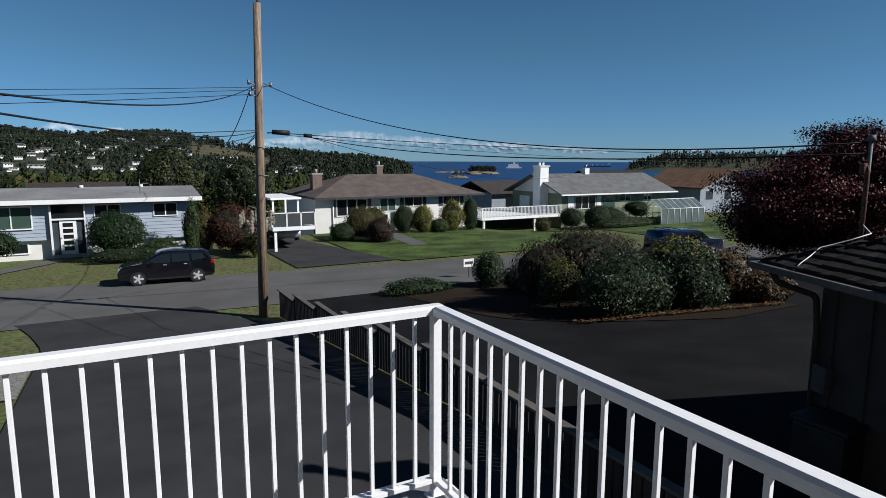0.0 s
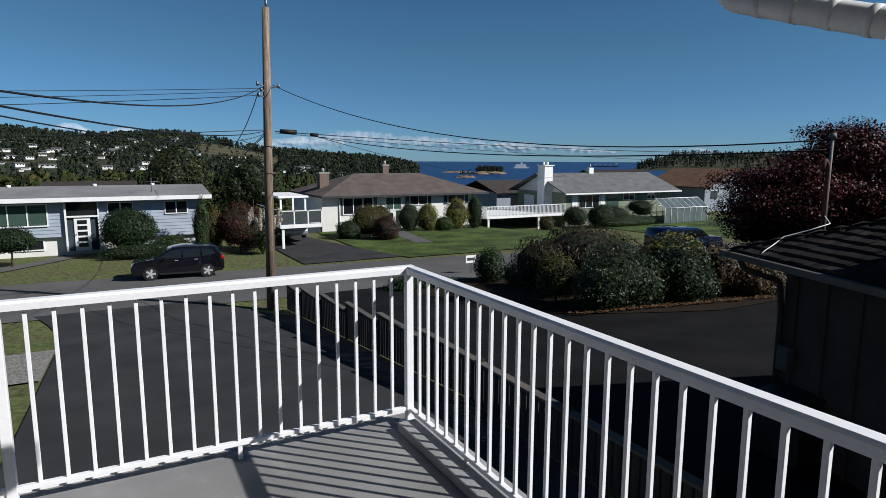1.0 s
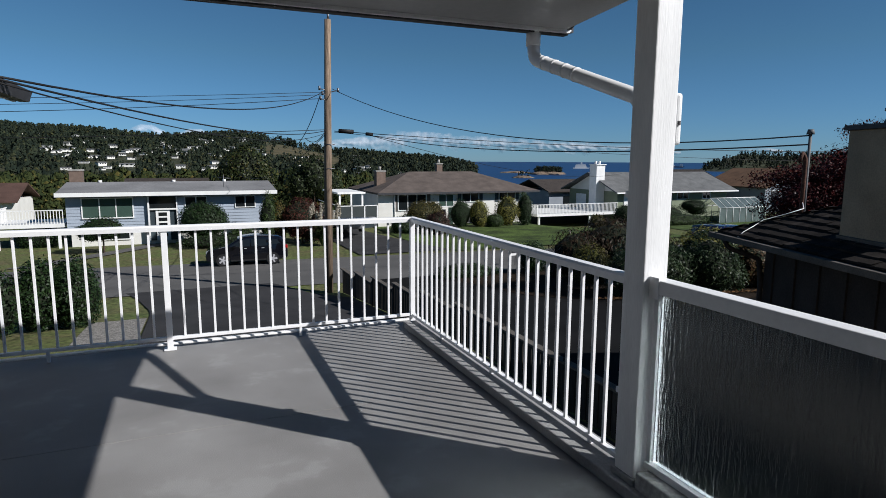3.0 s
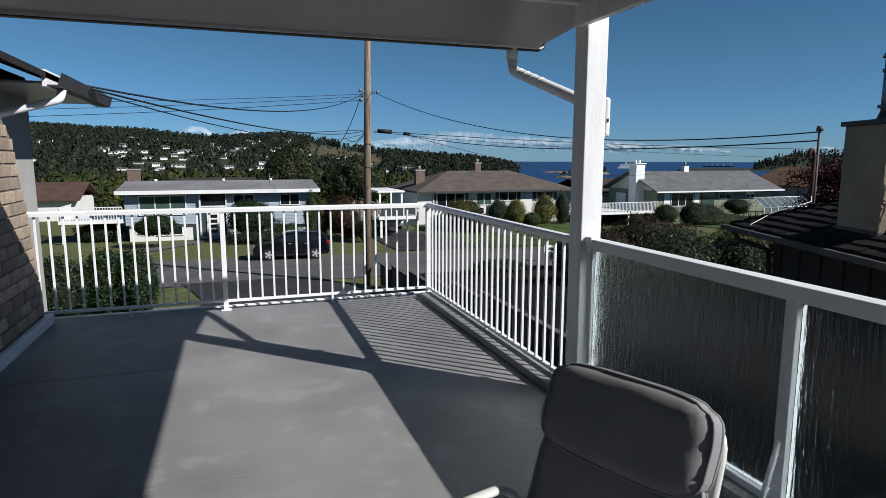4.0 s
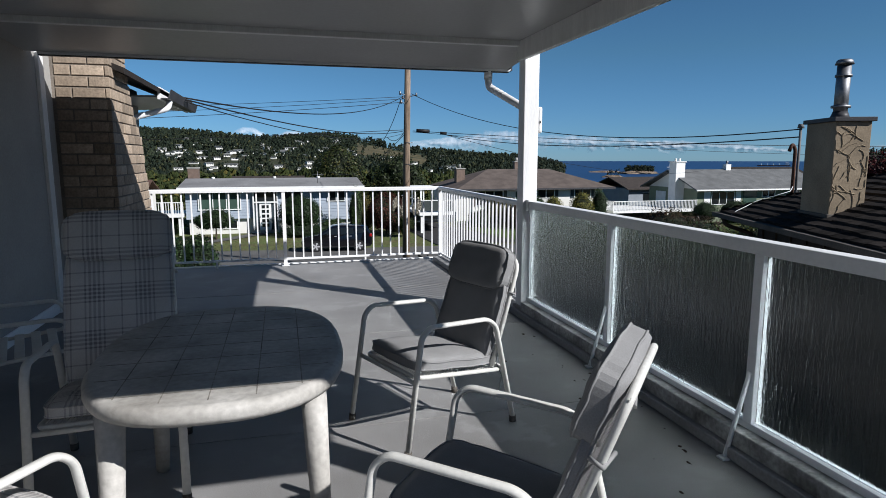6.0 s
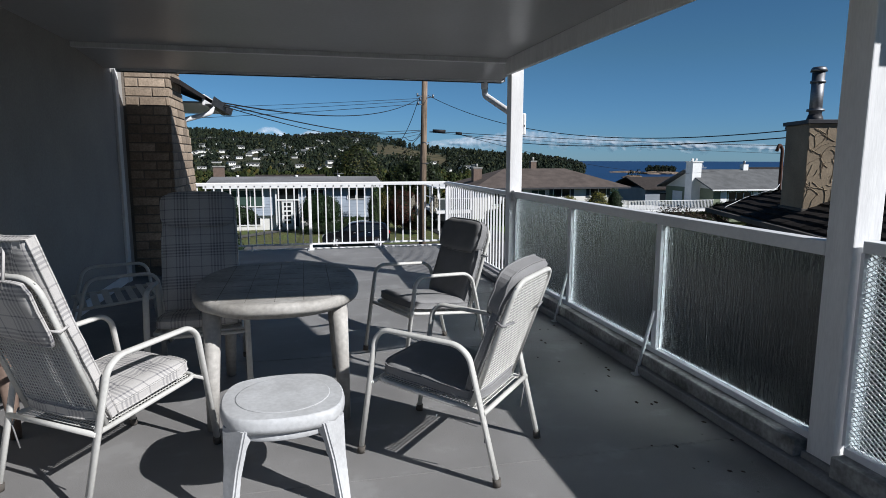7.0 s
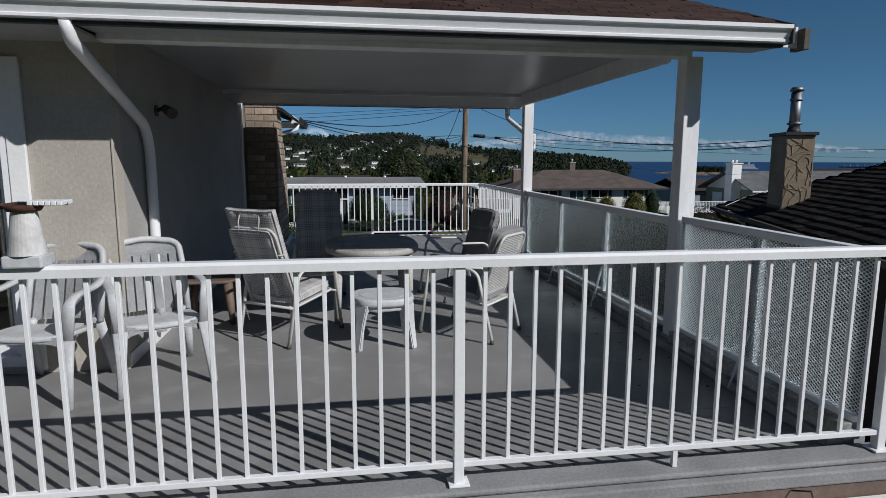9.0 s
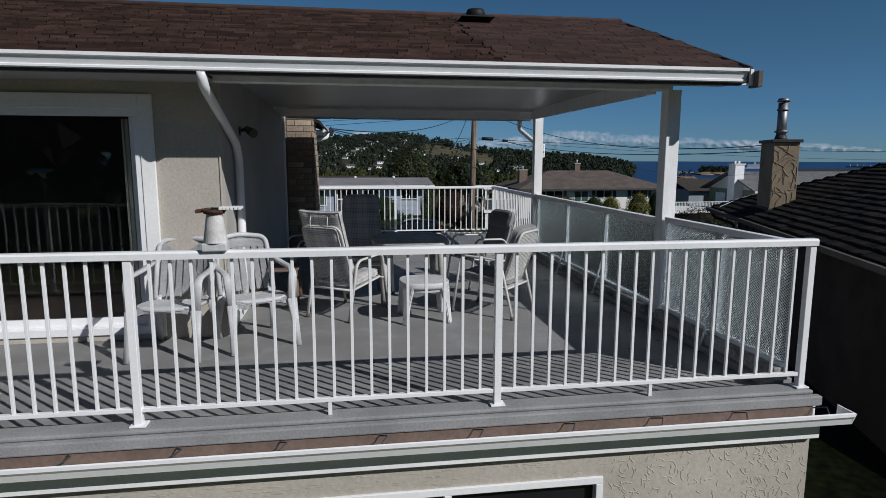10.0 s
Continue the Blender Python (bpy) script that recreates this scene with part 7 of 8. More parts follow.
def cloud_bank(label, a0, a1, base, tops, relief=24):
    """A billowing bank between two bearings; tops gives its height in degrees along the way."""
    na, nv = int((a1 - a0) * 9) + 12, 18
    bm = bmesh.new()
    uv = bm.loops.layers.uv.new("uv")
    rows = []
    for i in range(na + 1):
        f = i / na
        q = f * (len(tops) - 1)
        k = min(int(q), len(tops) - 2)
        az = a0 + (a1 - a0) * f
        top = tops[k] + (tops[k + 1] - tops[k]) * (q - k)
        col = []
        for j in range(nv + 1):
            v = j / nv
            e = base + (top - base) * v
            p = Vector((az * 1.1, e * 2.2, 0))
            bil = 1 - abs(noise.noise(p)) * 1.4 + 0.5 * (0.5 - abs(noise.noise(p * 2.3))) + 0.25 * (0.5 - abs(noise.noise(p * 5.1)))
            r = 4700 - relief * bil * math.sin(math.pi * min(1, v * 0.9 + 0.1)) + 120 * max(0, v - 0.6)
            col.append((bm.verts.new(polar(r, az, 1.7 + r * math.tan(radians(e)))), (f, v)))
        rows.append(col)
    for a, b in zip(rows, rows[1:]):
        for j in range(nv):
            q = (a[j], b[j], b[j + 1], a[j + 1])
            fc = bm.faces.new([w[0] for w in q])
            fc.smooth = True
            for lp, w in zip(fc.loops, q):
                lp[uv].uv = w[1]
    me = mesh_of("cloud", bm, VAPOUR)
    ob = tagged(new("cloud", me), label, "cloud", "", "structure")
    ob.visible_shadow = False


cloud_bank("small white cumulus above the wooded ridge", -4.4, -1.4, 1.5, (2.3, 2.9, 2.9, 2.3))
cloud_bank("small white cumulus above the wooded ridge", -0.4, 2.4, 1.5, (2.1, 2.6, 2.6, 2.2))
cloud_bank("low bank of white cumulus along the horizon", 10.5, 44.0, 0.15, (1.5, 2.0, 2.3, 2.9, 2.9, 2.5, 2.3, 2.1, 1.9, 1.7, 1.5, 1.2, 0.9))
cloud_bank("small white cumulus over the headland", 48.6, 51.8, 0.45, (0.9, 1.2, 0.9))

# unseen tall trees, added to close the plot behind the house and cut sky fill
spots = []
for k in range(230):
    az, r = rs.uniform(100, 262), rs.uniform(34, 55)
    x, y, z = polar(r, az, -2.8)
    spots.append((x, y, -3.0, rs.uniform(7, 12), rs.uniform() < 0.5))
conifers("rear_trees", "unseen dark trees added behind the house to block sky light", spots, FAR_GREEN, 9)


# ---------------------------------------------------------------- deck furniture
def pad(w, l, t, m, puff=0.03, nx=12, ny=12, uv=2.0, tuft=False, corner=0.10):
    """A padded cushion of width w, length l and thickness t, lying in its own xy plane."""
    bm = bmesh.new()
    layer = bm.loops.layers.uv.new("uv")
    top, bot = [], []
    for j in range(ny + 1):
        rt, rb = [], []
        for i in range(nx + 1):
            u, v = i / nx * 2 - 1, j / ny * 2 - 1
            e = (1 - u ** 4) * (1 - v ** 4)
            m_ = max(abs(u), abs(v))
            k = 0.62 + 0.38 * math.sqrt(max(0, 1 - m_ ** 8))
            s = 1 - corner * (abs(u) * abs(v)) ** 4
            z = t * 0.5 * k + puff * e
            wob = 0.005 * noise.noise(Vector((u * 2.5, v * 3.5, w))) + 0.004 * max(abs(u), -v) ** 6 * noise.noise(Vector((u * 5, v * 16, w)))
            if tuft and abs(abs(u) - 0.5) < 0.1 and j % 3 == 1:
                z -= 0.014
            rt.append(bm.verts.new((u * w / 2 * s, v * l / 2 * s, z + wob)))
            rb.append(bm.verts.new((u * w / 2 * s, v * l / 2 * s, -t * 0.5 * k - puff * 0.4 * e + wob)))
        top.append(rt)
        bot.append(rb)
    for rows, flip in ((top, False), (bot, True)):
        for j in range(ny):
            for i in range(nx):
                q = [rows[j][i], rows[j][i + 1], rows[j + 1][i + 1], rows[j + 1][i]]
                f = bm.faces.new(q[::-1] if flip else q)
                f.smooth = True
    loop = [(0, i) for i in range(nx + 1)] + [(j, nx) for j in range(1, ny + 1)] + [(ny, i) for i in range(nx - 1, -1, -1)] + [(j, 0) for j in range(ny - 1, 0, -1)]
    for (ja, ia), (jb, ib) in zip(loop, loop[1:] + loop[:1]):
        bm.faces.new((bot[ja][ia], bot[jb][ib], top[jb][ib], top[ja][ia]))
    # piping round both faces
    for rows in (top, bot):
        ring = [rows[j][i].co.copy() for j, i in loop]
        bm_tube(bm, ring + ring[:1], 0.0045, 5, False)
    for v in bm.verts:
        v.tag = False
    for f in bm.faces:
        for lp in f.loops:
            lp[layer].uv = (lp.vert.co.x / uv * 2 + 0.5, lp.vert.co.y / uv * 2 + 0.5)
    for v in bm.verts:
        v.co = m @ v.co
    return bm


def lattice(w, l, step, r, m):
    """Crossed strands of a woven metal panel in its own xy plane."""
    vs, fs = [], []

    def strand(p, q, z):
        i = len(vs)
        d = (q - p).normalized()
        nrm = Vector((-d.y, d.x, 0)) * r
        for e in (p, q):
            for o in (nrm, Vector((0, 0, r)), -nrm):
                vs.append(tuple(m @ (e + o + Vector((0, 0, z)))))
        fs.extend([(i, i + 1, i + 4, i + 3), (i + 1, i + 2, i + 5, i + 4), (i + 2, i, i + 3, i + 5)])
    k = -l / 2
    while k <= l / 2:
        strand(Vector((-w / 2, k, 0)), Vector((w / 2, k, 0)), 0.0)
        k += step
    k = -w / 2
    while k <= w / 2:
        strand(Vector((k, -l / 2, 0)), Vector((k, l / 2, 0)), 0.0)
        k += step
    return vs, fs


def widened(pts, x):
    """Flat-oval tube of an arm loop standing at x."""
    bm = tube(pts, 0.0125, 10)
    for v in bm.verts:
        k = min(range(len(pts)), key=lambda i: (Vector(pts[i]) - v.co).length_squared)
        v.co.x = pts[k][0] + (v.co.x - pts[k][0]) * 1.45
    return bm


def patio_chair(label, at, face, cushion, headrest=True, back_flap=False, seat=True, tall=1.12):
    """High-backed tubular patio chair; its front looks along +y of its own frame."""
    m = Matrix.Translation((at[0], at[1], 0.003)) @ Matrix.Rotation(math.atan2(-face[0], face[1]), 4, 'Z')
    c = thing("patio_chair", label, "chair", "patio chairs", m)
    for s in (-1, 1):
        leg = part("arm_loop", widened(bend([(s * 0.29, 0.36, 0.02), (s * 0.285, 0.27, 0.60), (s * 0.285, 0.22, 0.645), (s * 0.275, -0.16, 0.625), (s * 0.275, -0.22, 0.58), (s * 0.27, -0.36, 0.02)], 0.07, 5), s * 0.28), CHAIR_METAL, c)
        part("glide", tube([(s * 0.29, 0.361, 0.0), (s * 0.29, 0.357, 0.035)], 0.02, 8), TAUPE, leg)
        part("glide", tube([(s * 0.27, -0.361, 0.0), (s * 0.27, -0.357, 0.035)], 0.02, 8), TAUPE, leg)
    part("seat_frame", tube(bend([(-0.25, -0.26, 0.32), (-0.255, 0.28, 0.385), (0.255, 0.28, 0.385), (0.25, -0.26, 0.32)], 0.06), 0.012, 8), CHAIR_METAL, c)
    part("cross_bar", tube([(-0.275, -0.29, 0.325), (0.275, -0.29, 0.325)], 0.012, 8), CHAIR_METAL, c)
    part("cross_bar", tube([(-0.285, 0.30, 0.37), (0.285, 0.30, 0.37)], 0.012, 8), CHAIR_METAL, c)
    low, high = Vector((0, -0.22, 0.34)), Vector((0, -0.22 - 0.34 * (tall - 0.34), tall - 0.03))
    part("back_frame", tube(bend([(-0.245, *low.yz), (-0.235, *high.yz), (0.235, *high.yz), (0.245, *low.yz)], 0.09, 6), 0.0125, 8), CHAIR_METAL, c)
    d = (high - low)
    tilt = math.atan2(d.z, d.y)
    mb = Matrix.Translation((low + high) / 2) @ Matrix.Rotation(tilt, 4, 'X')
    vs, fs = lattice(0.46, d.length - 0.03, 0.0175, 0.0026, mb)
    tagged(part("back_panel", soup("back_panel", vs, fs, CHAIR_METAL), None, c), "woven metal back panel", "", "", "stuff")
    ms = Matrix.Translation((0, 0.01, 0.352)) @ Matrix.Rotation(math.atan2(0.065, 0.54), 4, 'X')
    vs, fs = lattice(0.48, 0.52, 0.0175, 0.0026, ms)
    tagged(part("seat_panel", soup("seat_panel", vs, fs, CHAIR_METAL), None, c), "woven metal seat panel", "", "", "stuff")
    uv = 0.9
    if seat:
        part("seat_cushion", pad(0.50, 0.54, 0.06, ms @ Matrix.Translation((0, 0.01, 0.055)), 0.018, uv=uv, tuft=cushion is PLAID), cushion, c)
        off = Matrix.Translation((0, -0.06, -0.046))
        part("back_cushion", pad(0.49, d.length + (0.12 if back_flap else -0.12), 0.055 if back_flap else 0.042, mb @ off @ Matrix.Translation((0, 0.14 if back_flap else 0.0, 0)), 0.015, ny=14, uv=uv, tuft=cushion is PLAID, corner=-0.03 if back_flap else 0.10), cushion, c)
        if headrest:
            part("head_cushion", pad(0.49, 0.25, 0.085, mb @ Matrix.Translation((0, d.length / 2 - 0.085, -0.062)), 0.012, uv=uv, corner=0.17), cushion, c)
        if back_flap:
            part("back_flap", pad(0.44, 0.29, 0.012, mb @ Matrix.Translation((0, d.length / 2 - 0.145, 0.030)), 0.010, uv=uv, corner=0.05), cushion, c, "cushion flap hung over the back")
            for x in (-0.1, 0.1):
                part("tie", tube([mb @ Vector((x, d.length / 2 + 0.125, -0.035)), mb @ Vector((x * 1.1, d.length / 2 + 0.06, 0.004)), mb @ Vector((x, d.length / 2 - 0.03, 0.042))], 0.006, 5), cushion, c)
        for s in (-1, 1):
            part("tie", tube([(s * 0.24, -0.26, 0.35), (s * 0.25, -0.29, 0.28), (s * 0.23, -0.28, 0.17)], 0.004, 5), CUSHION_GREY, c)
            a_ = mb @ Vector((s * 0.25, d.length * 0.18, -0.03))
            b_ = mb @ Vector((s * 0.16, d.length * 0.18, 0.022))
            part("tie", tube([a_, mb @ Vector((s * 0.262, d.length * 0.18, 0.01)), b_], 0.007, 5), cushion, c)
    return c


patio_chair("cream tubular patio chair with dark grey cushions by the table", (-1.43, -5.40), (-0.93, -0.37), CUSHION_GREY, True, False, True, 0.95)
patio_chair("cream tubular patio chair with grey cushions, mesh back showing", (-1.595, -6.905), (-0.76, 0.65), CUSHION_GREY, True, False, True, 0.95)
patio_chair("cream tubular patio chair with pale plaid cushions in sunlight", (-3.21, -6.76), (0.57, 0.82), PLAID, False, True, True, 1.03)
patio_chair("patio chair with tall plaid cushion in the shade", (-2.98, -5.60), (0.10, -1.0), PLAID, True, False, True, 1.17)


def strap_lounger():
    m = Matrix.Translation((-3.78, -4.55, 0.003)) @ Matrix.Rotation(radians(-70), 4, 'Z')
    c = thing("strap_chair", "bare tubular garden chair with strap seat by the wall", "chair", "", m)
    for s in (-1, 1):
        part("arm_loop", tube(bend([(s * 0.29, 0.34, 0.0), (s * 0.285, 0.27, 0.56), (s * 0.28, -0.2, 0.56), (s * 0.27, -0.34, 0.0)], 0.09), 0.0135, 8), CHAIR_METAL, c)
        part("seat_bar", tube([(s * 0.27, -0.3, 0.33), (s * 0.27, 0.3, 0.37)], 0.012, 8), CHAIR_METAL, c)
    for k in range(7):
        y = -0.26 + 0.085 * k
        part("strap", box(-0.27, 0.27, y, y + 0.05, 0.345 + 0.006 * k, 0.352 + 0.006 * k, 0.002, seg=1), CHAIR_METAL, c)
    return c


strap_lounger()


def superellipse(w, l, p, n=48):
    out = []
    for k in range(n):
        a = 2 * math.pi * k / n
        ca, sa = math.cos(a), math.sin(a)
        out.append((w * math.copysign(abs(ca) ** (2 / p), ca), l * math.copysign(abs(sa) ** (2 / p), sa)))
    return out


def slab(w, l, p, z0, z1, edge, n=48):
    """A rounded-edge plate of superellipse outline."""
    bm = bmesh.new()
    rings = []
    for k, z in ((0.985, z0), (1.0, z0 + edge), (1.0, z1 - edge), (0.985, z1 - edge * 0.3), (0.96, z1)):
        rings.append([bm.verts.new((x * k, y * k, z)) for x, y in superellipse(w, l, p, n)])
    for a, b in zip(rings, rings[1:]):
        for i in range(n):
            f = bm.faces.new((a[i], a[(i + 1) % n], b[(i + 1) % n], b[i]))
            f.smooth = True
    bm.faces.new(rings[0][::-1])
    bm.faces.new(rings[-1])
    return bm


def leg_mesh(x, y, tx, ty, z1, r0, r1):
    return tube([(x, y, 0.0), (x + (tx - x) * 0.4, y + (ty - y) * 0.4, z1 * 0.45), (tx, ty, z1)], r0, 10, r1)


def patio_table():
    t = thing("patio_table", "weathered oval resin patio table with moulded tile pattern", "table", "", Matrix.Translation((-2.457, -6.04, 0.003)))
    part("tabletop", slab(0.465, 0.66, 2.6, 0.665, 0.725, 0.018), TABLE_RESIN, t)
    part("apron", slab(0.40, 0.58, 2.6, 0.630, 0.667, 0.004), TABLE_RESIN, t)
    bm = bmesh.new()
    for k in range(-2, 3):
        x = 0.145 * k
        l = 0.60 * (1 - (abs(x) / 0.465) ** 2.6) ** (1 / 2.6)
        bm_box(bm, x - 0.002, x + 0.002, -l, l, 0.7248, 0.7256)
    for k in range(-3, 4):
        y = 0.17 * k
        w = 0.42 * (1 - (abs(y) / 0.66) ** 2.6) ** (1 / 2.6)
        bm_box(bm, -w, w, y - 0.002, y + 0.002, 0.7248, 0.7256)
    tl = part("grid_moulding", bm, mat("grime in the mould lines", (0.24, 0.225, 0.20), 0.8, 0.2, 6, 40, 0.1), t)
    tagged(tl, "", "", "", "stuff")
    for sx in (-1, 1):
        for sy in (-1, 1):
            part("leg", leg_mesh(sx * 0.35, sy * 0.43, sx * 0.33, sy * 0.41, 0.66, 0.030, 0.048), TABLE_RESIN, t)


patio_table()


def stool():
    t = thing("resin_stool", "weathered white resin stool with splayed legs", "stool", "", Matrix.Translation((-2.41, -7.13, 0.003)) @ Matrix.Rotation(0.05, 4, 'Z'))
    seat = slab(0.262, 0.262, 2.35, 0.362, 0.425, 0.022, 64)
    for v in seat.verts:
        q = Vector((v.co.x, v.co.y))
        lobe = abs(math.sin(2 * math.atan2(q.y, q.x))) ** 6
        v.co.x, v.co.y = v.co.x * (1 + 0.05 * lobe), v.co.y * (1 + 0.05 * lobe)
    part("seat", seat, PLASTIC, t)
    part("moulded_ring", slab(0.20, 0.20, 2.0, 0.4252, 0.4275, 0.0006), PLASTIC, t)
    part("skirt", slab(0.243, 0.243, 2.35, 0.325, 0.364, 0.004), PLASTIC, t)
    for k in range(4):
        mt = Matrix.Rotation(k * math.pi / 2 + math.pi / 4, 4, 'Z')
        bm = poly_prism([(0.300, 0.0), (0.345, 0.0), (0.310, 0.22), (0.284, 0.385), (0.20, 0.385), (0.255, 0.30), (0.278, 0.20)], 'y', -0.034, 0.034)
        for v in bm.verts:
            v.co.y *= 0.85 + 1.1 * (v.co.z / 0.385) ** 2
        bmesh.ops.bevel(bm, geom=list(bm.edges), offset=0.008, segments=2, affect='EDGES')
        for v in bm.verts:
            v.co = mt @ v.co
        part("leg", bm, PLASTIC, t)


stool()


def ribbon(pts, widths, thick):
    """A flat moulded strip swept along pts, its width lying along x."""
    bm = bmesh.new()
    pts = [Vector(p) for p in pts]
    rings = []
    for i, p in enumerate(pts):
        d = (pts[min(i + 1, len(pts) - 1)] - pts[max(i - 1, 0)]).normalized()
        nrm = d.cross(Vector((1, 0, 0))).normalized()
        f = i / (len(pts) - 1) * (len(widths) - 1)
        k = min(int(f), len(widths) - 2)
        w = (widths[k] + (widths[k + 1] - widths[k]) * (f - k)) / 2
        h = thick / 2
        ring = []
        for a, b in ((-1, -0.4), (-0.8, -1), (0.8, -1), (1, -0.4), (1, 0.4), (0.8, 1), (-0.8, 1), (-1, 0.4)):
            ring.append(bm.verts.new(p + Vector((1, 0, 0)) * (a * w) + nrm * (b * h)))
        rings.append(ring)
    for a, b in zip(rings, rings[1:]):
        for k in range(8):
            bm.faces.new((a[k], a[(k + 1) % 8], b[(k + 1) % 8], b[k])).smooth = True
    bm.faces.new(rings[0][::-1])
    bm.faces.new(rings[-1])
    bmesh.ops.recalc_face_normals(bm, faces=list(bm.faces))
    return bm


def monobloc(label, at, face):
    """Stacking resin armchair; its front looks along +y."""
    m = Matrix.Translation((at[0], at[1], 0.003)) @ Matrix.Rotation(math.atan2(-face[0], face[1]), 4, 'Z') @ Matrix.Scale(1.06, 4)
    c = thing("resin_armchair", label, "chair", "resin armchairs", m)
    seat = slab(0.25, 0.24, 4, 0.39, 0.42, 0.009)
    for v in seat.verts:
        v.co.z -= 0.02 * (1 - (v.co.x / 0.25) ** 2) - 0.02 * (v.co.y / 0.24)
    part("seat", seat, PLASTIC, c)
    ap = bmesh.new()
    cols = []
    for k in range(13):
        u = -1 + k / 6
        cols.append([ap.verts.new((0.235 * u, 0.222 + 0.012 * (1 - u * u), z)) for z in (0.335 + 0.05 * (1 - u ** 4), 0.42)])
    for a, b in zip(cols, cols[1:]):
        ap.faces.new((a[0], b[0], b[1], a[1])).smooth = True
    bmesh.ops.solidify(ap, geom=list(ap.faces), thickness=0.012)
    part("apron", ap, PLASTIC, c)
    for s in (-1, 1):
        part("leg", ribbon([(s * 0.275, 0.31, 0), (s * 0.262, 0.275, 0.2), (s * 0.252, 0.235, 0.40)], (0.045, 0.06, 0.085), 0.032), PLASTIC, c)
        part("leg", ribbon([(s * 0.255, -0.34, 0), (s * 0.24, -0.285, 0.2), (s * 0.22, -0.225, 0.42)], (0.045, 0.055, 0.07), 0.034), PLASTIC, c)
        arm = bend([(s * 0.252, 0.235, 0.40), (s * 0.272, 0.215, 0.62), (s * 0.28, 0.15, 0.655), (s * 0.28, -0.12, 0.665), (s * 0.255, -0.29, 0.70)], 0.06, 5)
        part("armrest", ribbon(arm, (0.075, 0.055, 0.055, 0.05), 0.026), PLASTIC, c)

    def back(u, v):
        z = 0.42 + 0.46 * v
        return Vector((0.235 * u * (1 - 0.06 * v), -0.225 - 0.14 * v - 0.05 * (1 - u * u), z))
    part("back_rim", tube(bend([back(-1, -0.05), back(-1.03, 0.65), back(-1.0, 0.93), back(-0.82, 1.0), back(0, 1.05), back(0.82, 1.0), back(1.0, 0.93), back(1.03, 0.65), back(1, -0.05)], 0.06, 3), 0.022, 8), PLASTIC, c)
    top = bmesh.new()
    grid = [[top.verts.new(back(-0.99 + 1.98 * i / 10, 0.80 + 0.20 * j / 2)) for i in range(11)] for j in range(3)]
    for a, b in zip(grid, grid[1:]):
        for i in range(10):
            top.faces.new((a[i], a[i + 1], b[i + 1], b[i])).smooth = True
    bmesh.ops.solidify(top, geom=list(top.faces), thickness=0.012)
    part("back_panel", top, PLASTIC, c)
    for k in range(7):
        u = -0.78 + 1.56 * k / 6
        bm = bmesh.new()
        for (ua, ub) in ((u - 0.105, u + 0.105),):
            rows = [[bm.verts.new(back(q, w)) for q in (ua, ub)] for w in (-0.02, 0.25, 0.5, 0.8)]
            for a, b in zip(rows, rows[1:]):
                bm.faces.new((a[0], a[1], b[1], b[0]))
        bmesh.ops.solidify(bm, geom=list(bm.faces), thickness=0.012)
        part("back_slat", bm, PLASTIC, c)
    for k in range(4):
        part("seat_rib", box(-0.15 + 0.1 * k - 0.02, -0.15 + 0.1 * k + 0.02, -0.14, 0.12, 0.405, 0.409), PLASTIC, c)
    return c


monobloc("white slatted resin armchair near the stucco wall", (-4.05, -7.72), (0.42, -0.91))
monobloc("white slatted resin armchair before the glass door", (-4.70, -7.93), (-0.08, -1.0))


def side_table():
    t = thing("side_table", "low brown resin side table by the wall", "table", "", Matrix.Translation((-4.02, -6.12, 0.003)))
    part("tabletop", slab(0.25, 0.25, 6, 0.395, 0.425, 0.008), BROWN_RESIN, t)
    for sx in (-1, 1):
        for sy in (-1, 1):
            part("leg", leg_mesh(sx * 0.23, sy * 0.23, sx * 0.19, sy * 0.19, 0.40, 0.025, 0.045), BROWN_RESIN, t)


side_table()


def rail_ornament():
    t = thing("rail_ornament", "white tin lantern-shaped feeder with striped wings on the rail", "ornament", "", Matrix.Translation((-3.97, NEAR_Y, 1.133)))
    part("base", box(-0.075, 0.075, -0.06, 0.06, 0, 0.05, 0.008), PLASTIC, t)
    body = bmesh.new()
    bmesh.ops.create_cone(body, cap_ends=True, segments=28, radius1=0.072, radius2=0.046, depth=0.175, matrix=Matrix.Translation((0, 0, 0.1375)))
    part("body", body, mat("chipped white enamel", (0.62, 0.62, 0.62), 0.4, 0.04, 12, 60, 0.1, second=(0.45, 0.43, 0.41)), t)
    part("collar", tube([(0, 0, 0.225), (0, 0, 0.25)], 0.06, 14, 0.075), RUST, t, "rusty collar")
    m = Matrix.Translation((-0.06, 0, 0.245)) @ Matrix.Rotation(radians(-8), 4, 'Y')
    b = box(-0.045, 0.03, -0.03, 0.03, -0.01, 0.012, 0.004)
    for v in b.verts:
        v.co = m @ v.co
    part("spout", b, RUST, t)
    for k in range(6):
        m = Matrix.Translation((0.045 + 0.022 * k, 0, 0.262)) @ Matrix.Rotation(radians(4), 4, 'Y')
        b = box(-0.009, 0.009, -0.05, 0.05, -0.012, 0.006, 0.002, seg=1)
        for v in b.verts:
            v.co = m @ v.co
        part("wing_slat", b, WHITE_METAL, t)
    part("wing_rod", tube([(-0.02, 0, 0.258), (0.165, 0, 0.252)], 0.006, 6), STEEL, t)


rail_ornament()


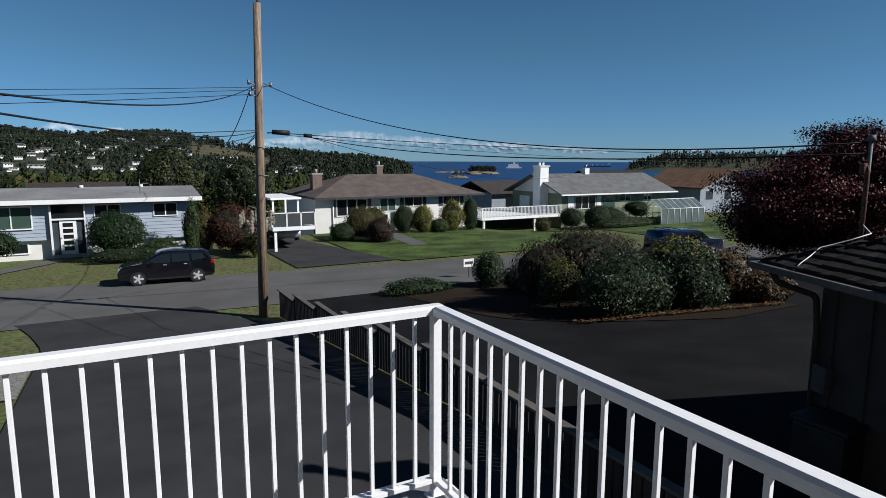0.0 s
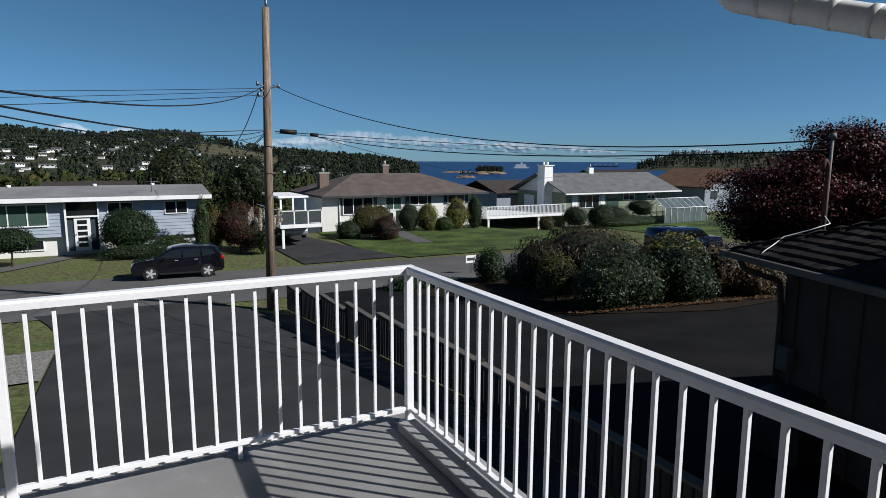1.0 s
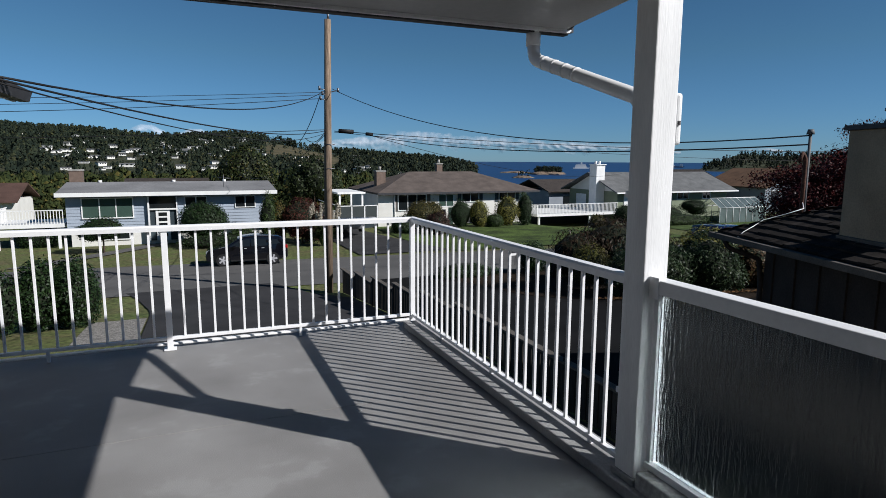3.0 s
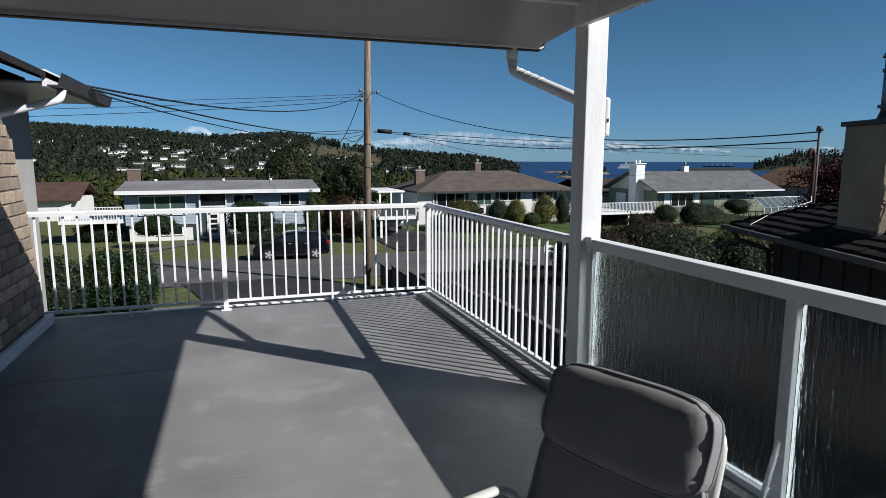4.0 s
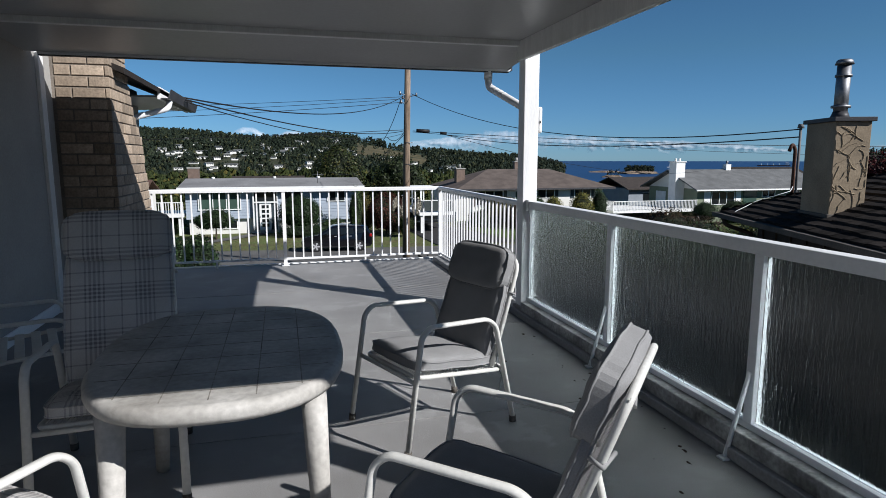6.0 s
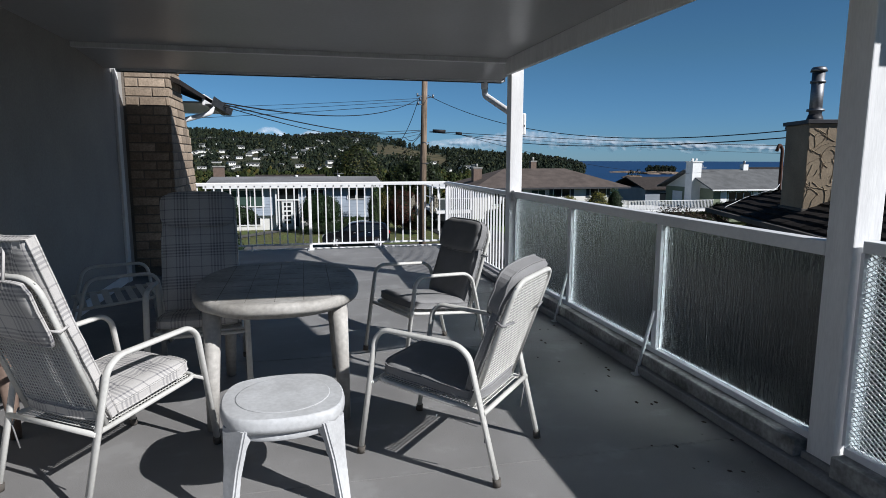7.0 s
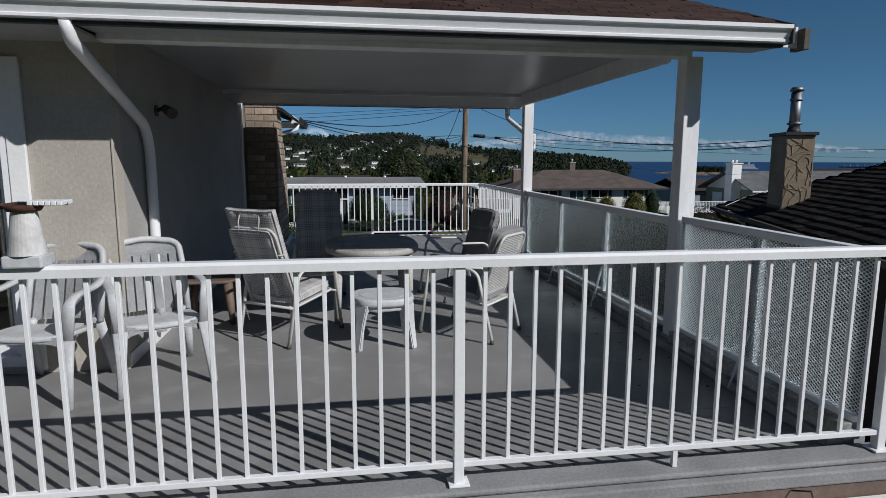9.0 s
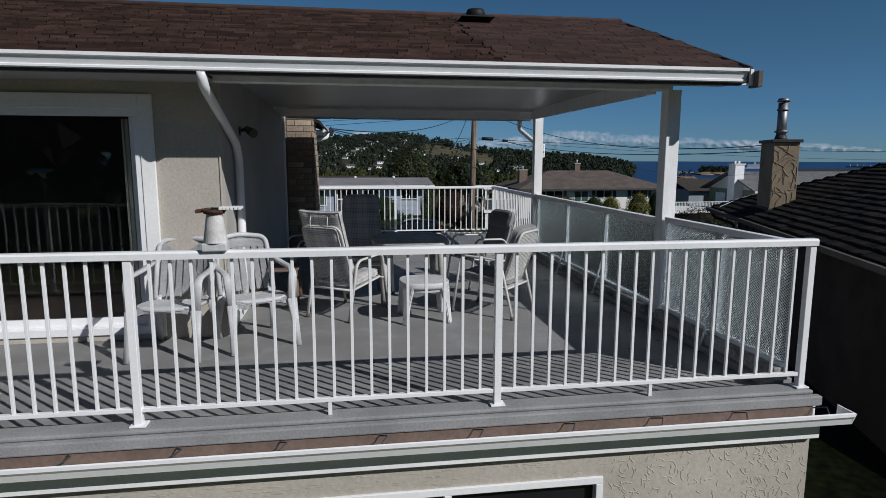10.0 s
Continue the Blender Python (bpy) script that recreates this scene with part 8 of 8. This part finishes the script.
def floor_debris():
    """Crumbs of bark and dry leaf swept against the kerb."""
    rnd = random.Random(44)
    vs, fs = [], []
    for k in range(46):
        x, y = -0.16 - abs(rnd.gauss(0, 0.25)), rnd.uniform(-8.6, -3.8)
        r = rnd.uniform(0.004, 0.016)
        i, n = len(vs), 6
        for q in range(n):
            a = 6.283 * q / n
            w = r * rnd.uniform(0.5, 1.2)
            vs.append((x + w * math.cos(a), y + 1.5 * w * math.sin(a), 0.003 + rnd.uniform(0, 0.003)))
        vs.append((x, y, 0.003 + r * 0.5))
        fs += [(i + q, i + (q + 1) % n, i + n) for q in range(n)]
    tagged(new("floor_debris", soup("floor_debris", vs, fs, mat("dry leaf crumbs", (0.04, 0.03, 0.022), 0.9, 0.2, 20, 90, 0.2))), "crumbs of bark and dry leaf by the kerb", "debris", "", "stuff")


floor_debris()

# last: bricks of the chimney and the shingles of the deck roof
brick_chimney()


def roof_shingles():
    roof = bpy.data.objects["roof"]
    rnd = random.Random(17)
    k = roof_slope
    norm = math.sqrt(1 + k * k)
    dv = 0.105
    n = int((RIDGE_Y - EAVE_N) * norm / dv)
    vs, fs = [], []
    protos = []
    ang = math.atan(k)
    for w in (0.16, 0.21, 0.27, 0.32):
        bm = bmesh.new()
        bm_box(bm, 0, w - 0.006, 0, dv + 0.03, 0.0, 0.012)
        protos.append((w, mesh_of("shingle", bm, SHINGLE_RED)))
    for row in range(n):
        s = row * dv
        y, z = EAVE_N - 0.03 + s / norm, EAVE_Z - 0.02 + (s - 0.03) * k / norm
        x = -1.75 + rnd.uniform(-0.15, 0)
        while x < RAKE_X + 0.02:
            w, me = rnd.choice(protos)
            if x + w > RAKE_X + 0.05:
                break
            part("shingle", me, None, roof, "", Matrix.Translation((x, y, z)) @ Matrix.Rotation(ang + 0.06, 4, 'X') @ Matrix.Translation((0, rnd.uniform(-0.010, 0.010), 0.010 + rnd.uniform(0, 0.005))))
            x += w
        place = lambda p, q, r: (p, EAVE_N - 0.03 + q / norm, EAVE_Z - 0.02 + (q - 0.03) * k / norm + r)
        shingle_course(vs, fs, place, -12.0, -1.77, s, dv, rnd, 0.15, 0.33, 0.026)
    st = part("far_shingles", soup("far_shingles", vs, fs, by_island(mat("red brown shingle course", (0.043, 0.024, 0.019), 0.9, 0.12, 6, 120, 0.5), 0.5, 1.55)), None, roof)
    tagged(st, "", "", "", "stuff")
    part("front_slope", poly_prism([(RIDGE_Y, RIDGE_Z), (EAVE_F + 0.04, FRONT_Z), (EAVE_F + 0.04, FRONT_Z - 0.018), (RIDGE_Y, RIDGE_Z - 0.018)], 'x', -12.0, FRONT_X + 0.01), SHINGLE_RED, roof)
    part("ridge_cap", tube([(-12, RIDGE_Y, RIDGE_Z), (RAKE_X, RIDGE_Y, RIDGE_Z)], 0.035, 6), SHINGLE_RED, roof)


roof_shingles()
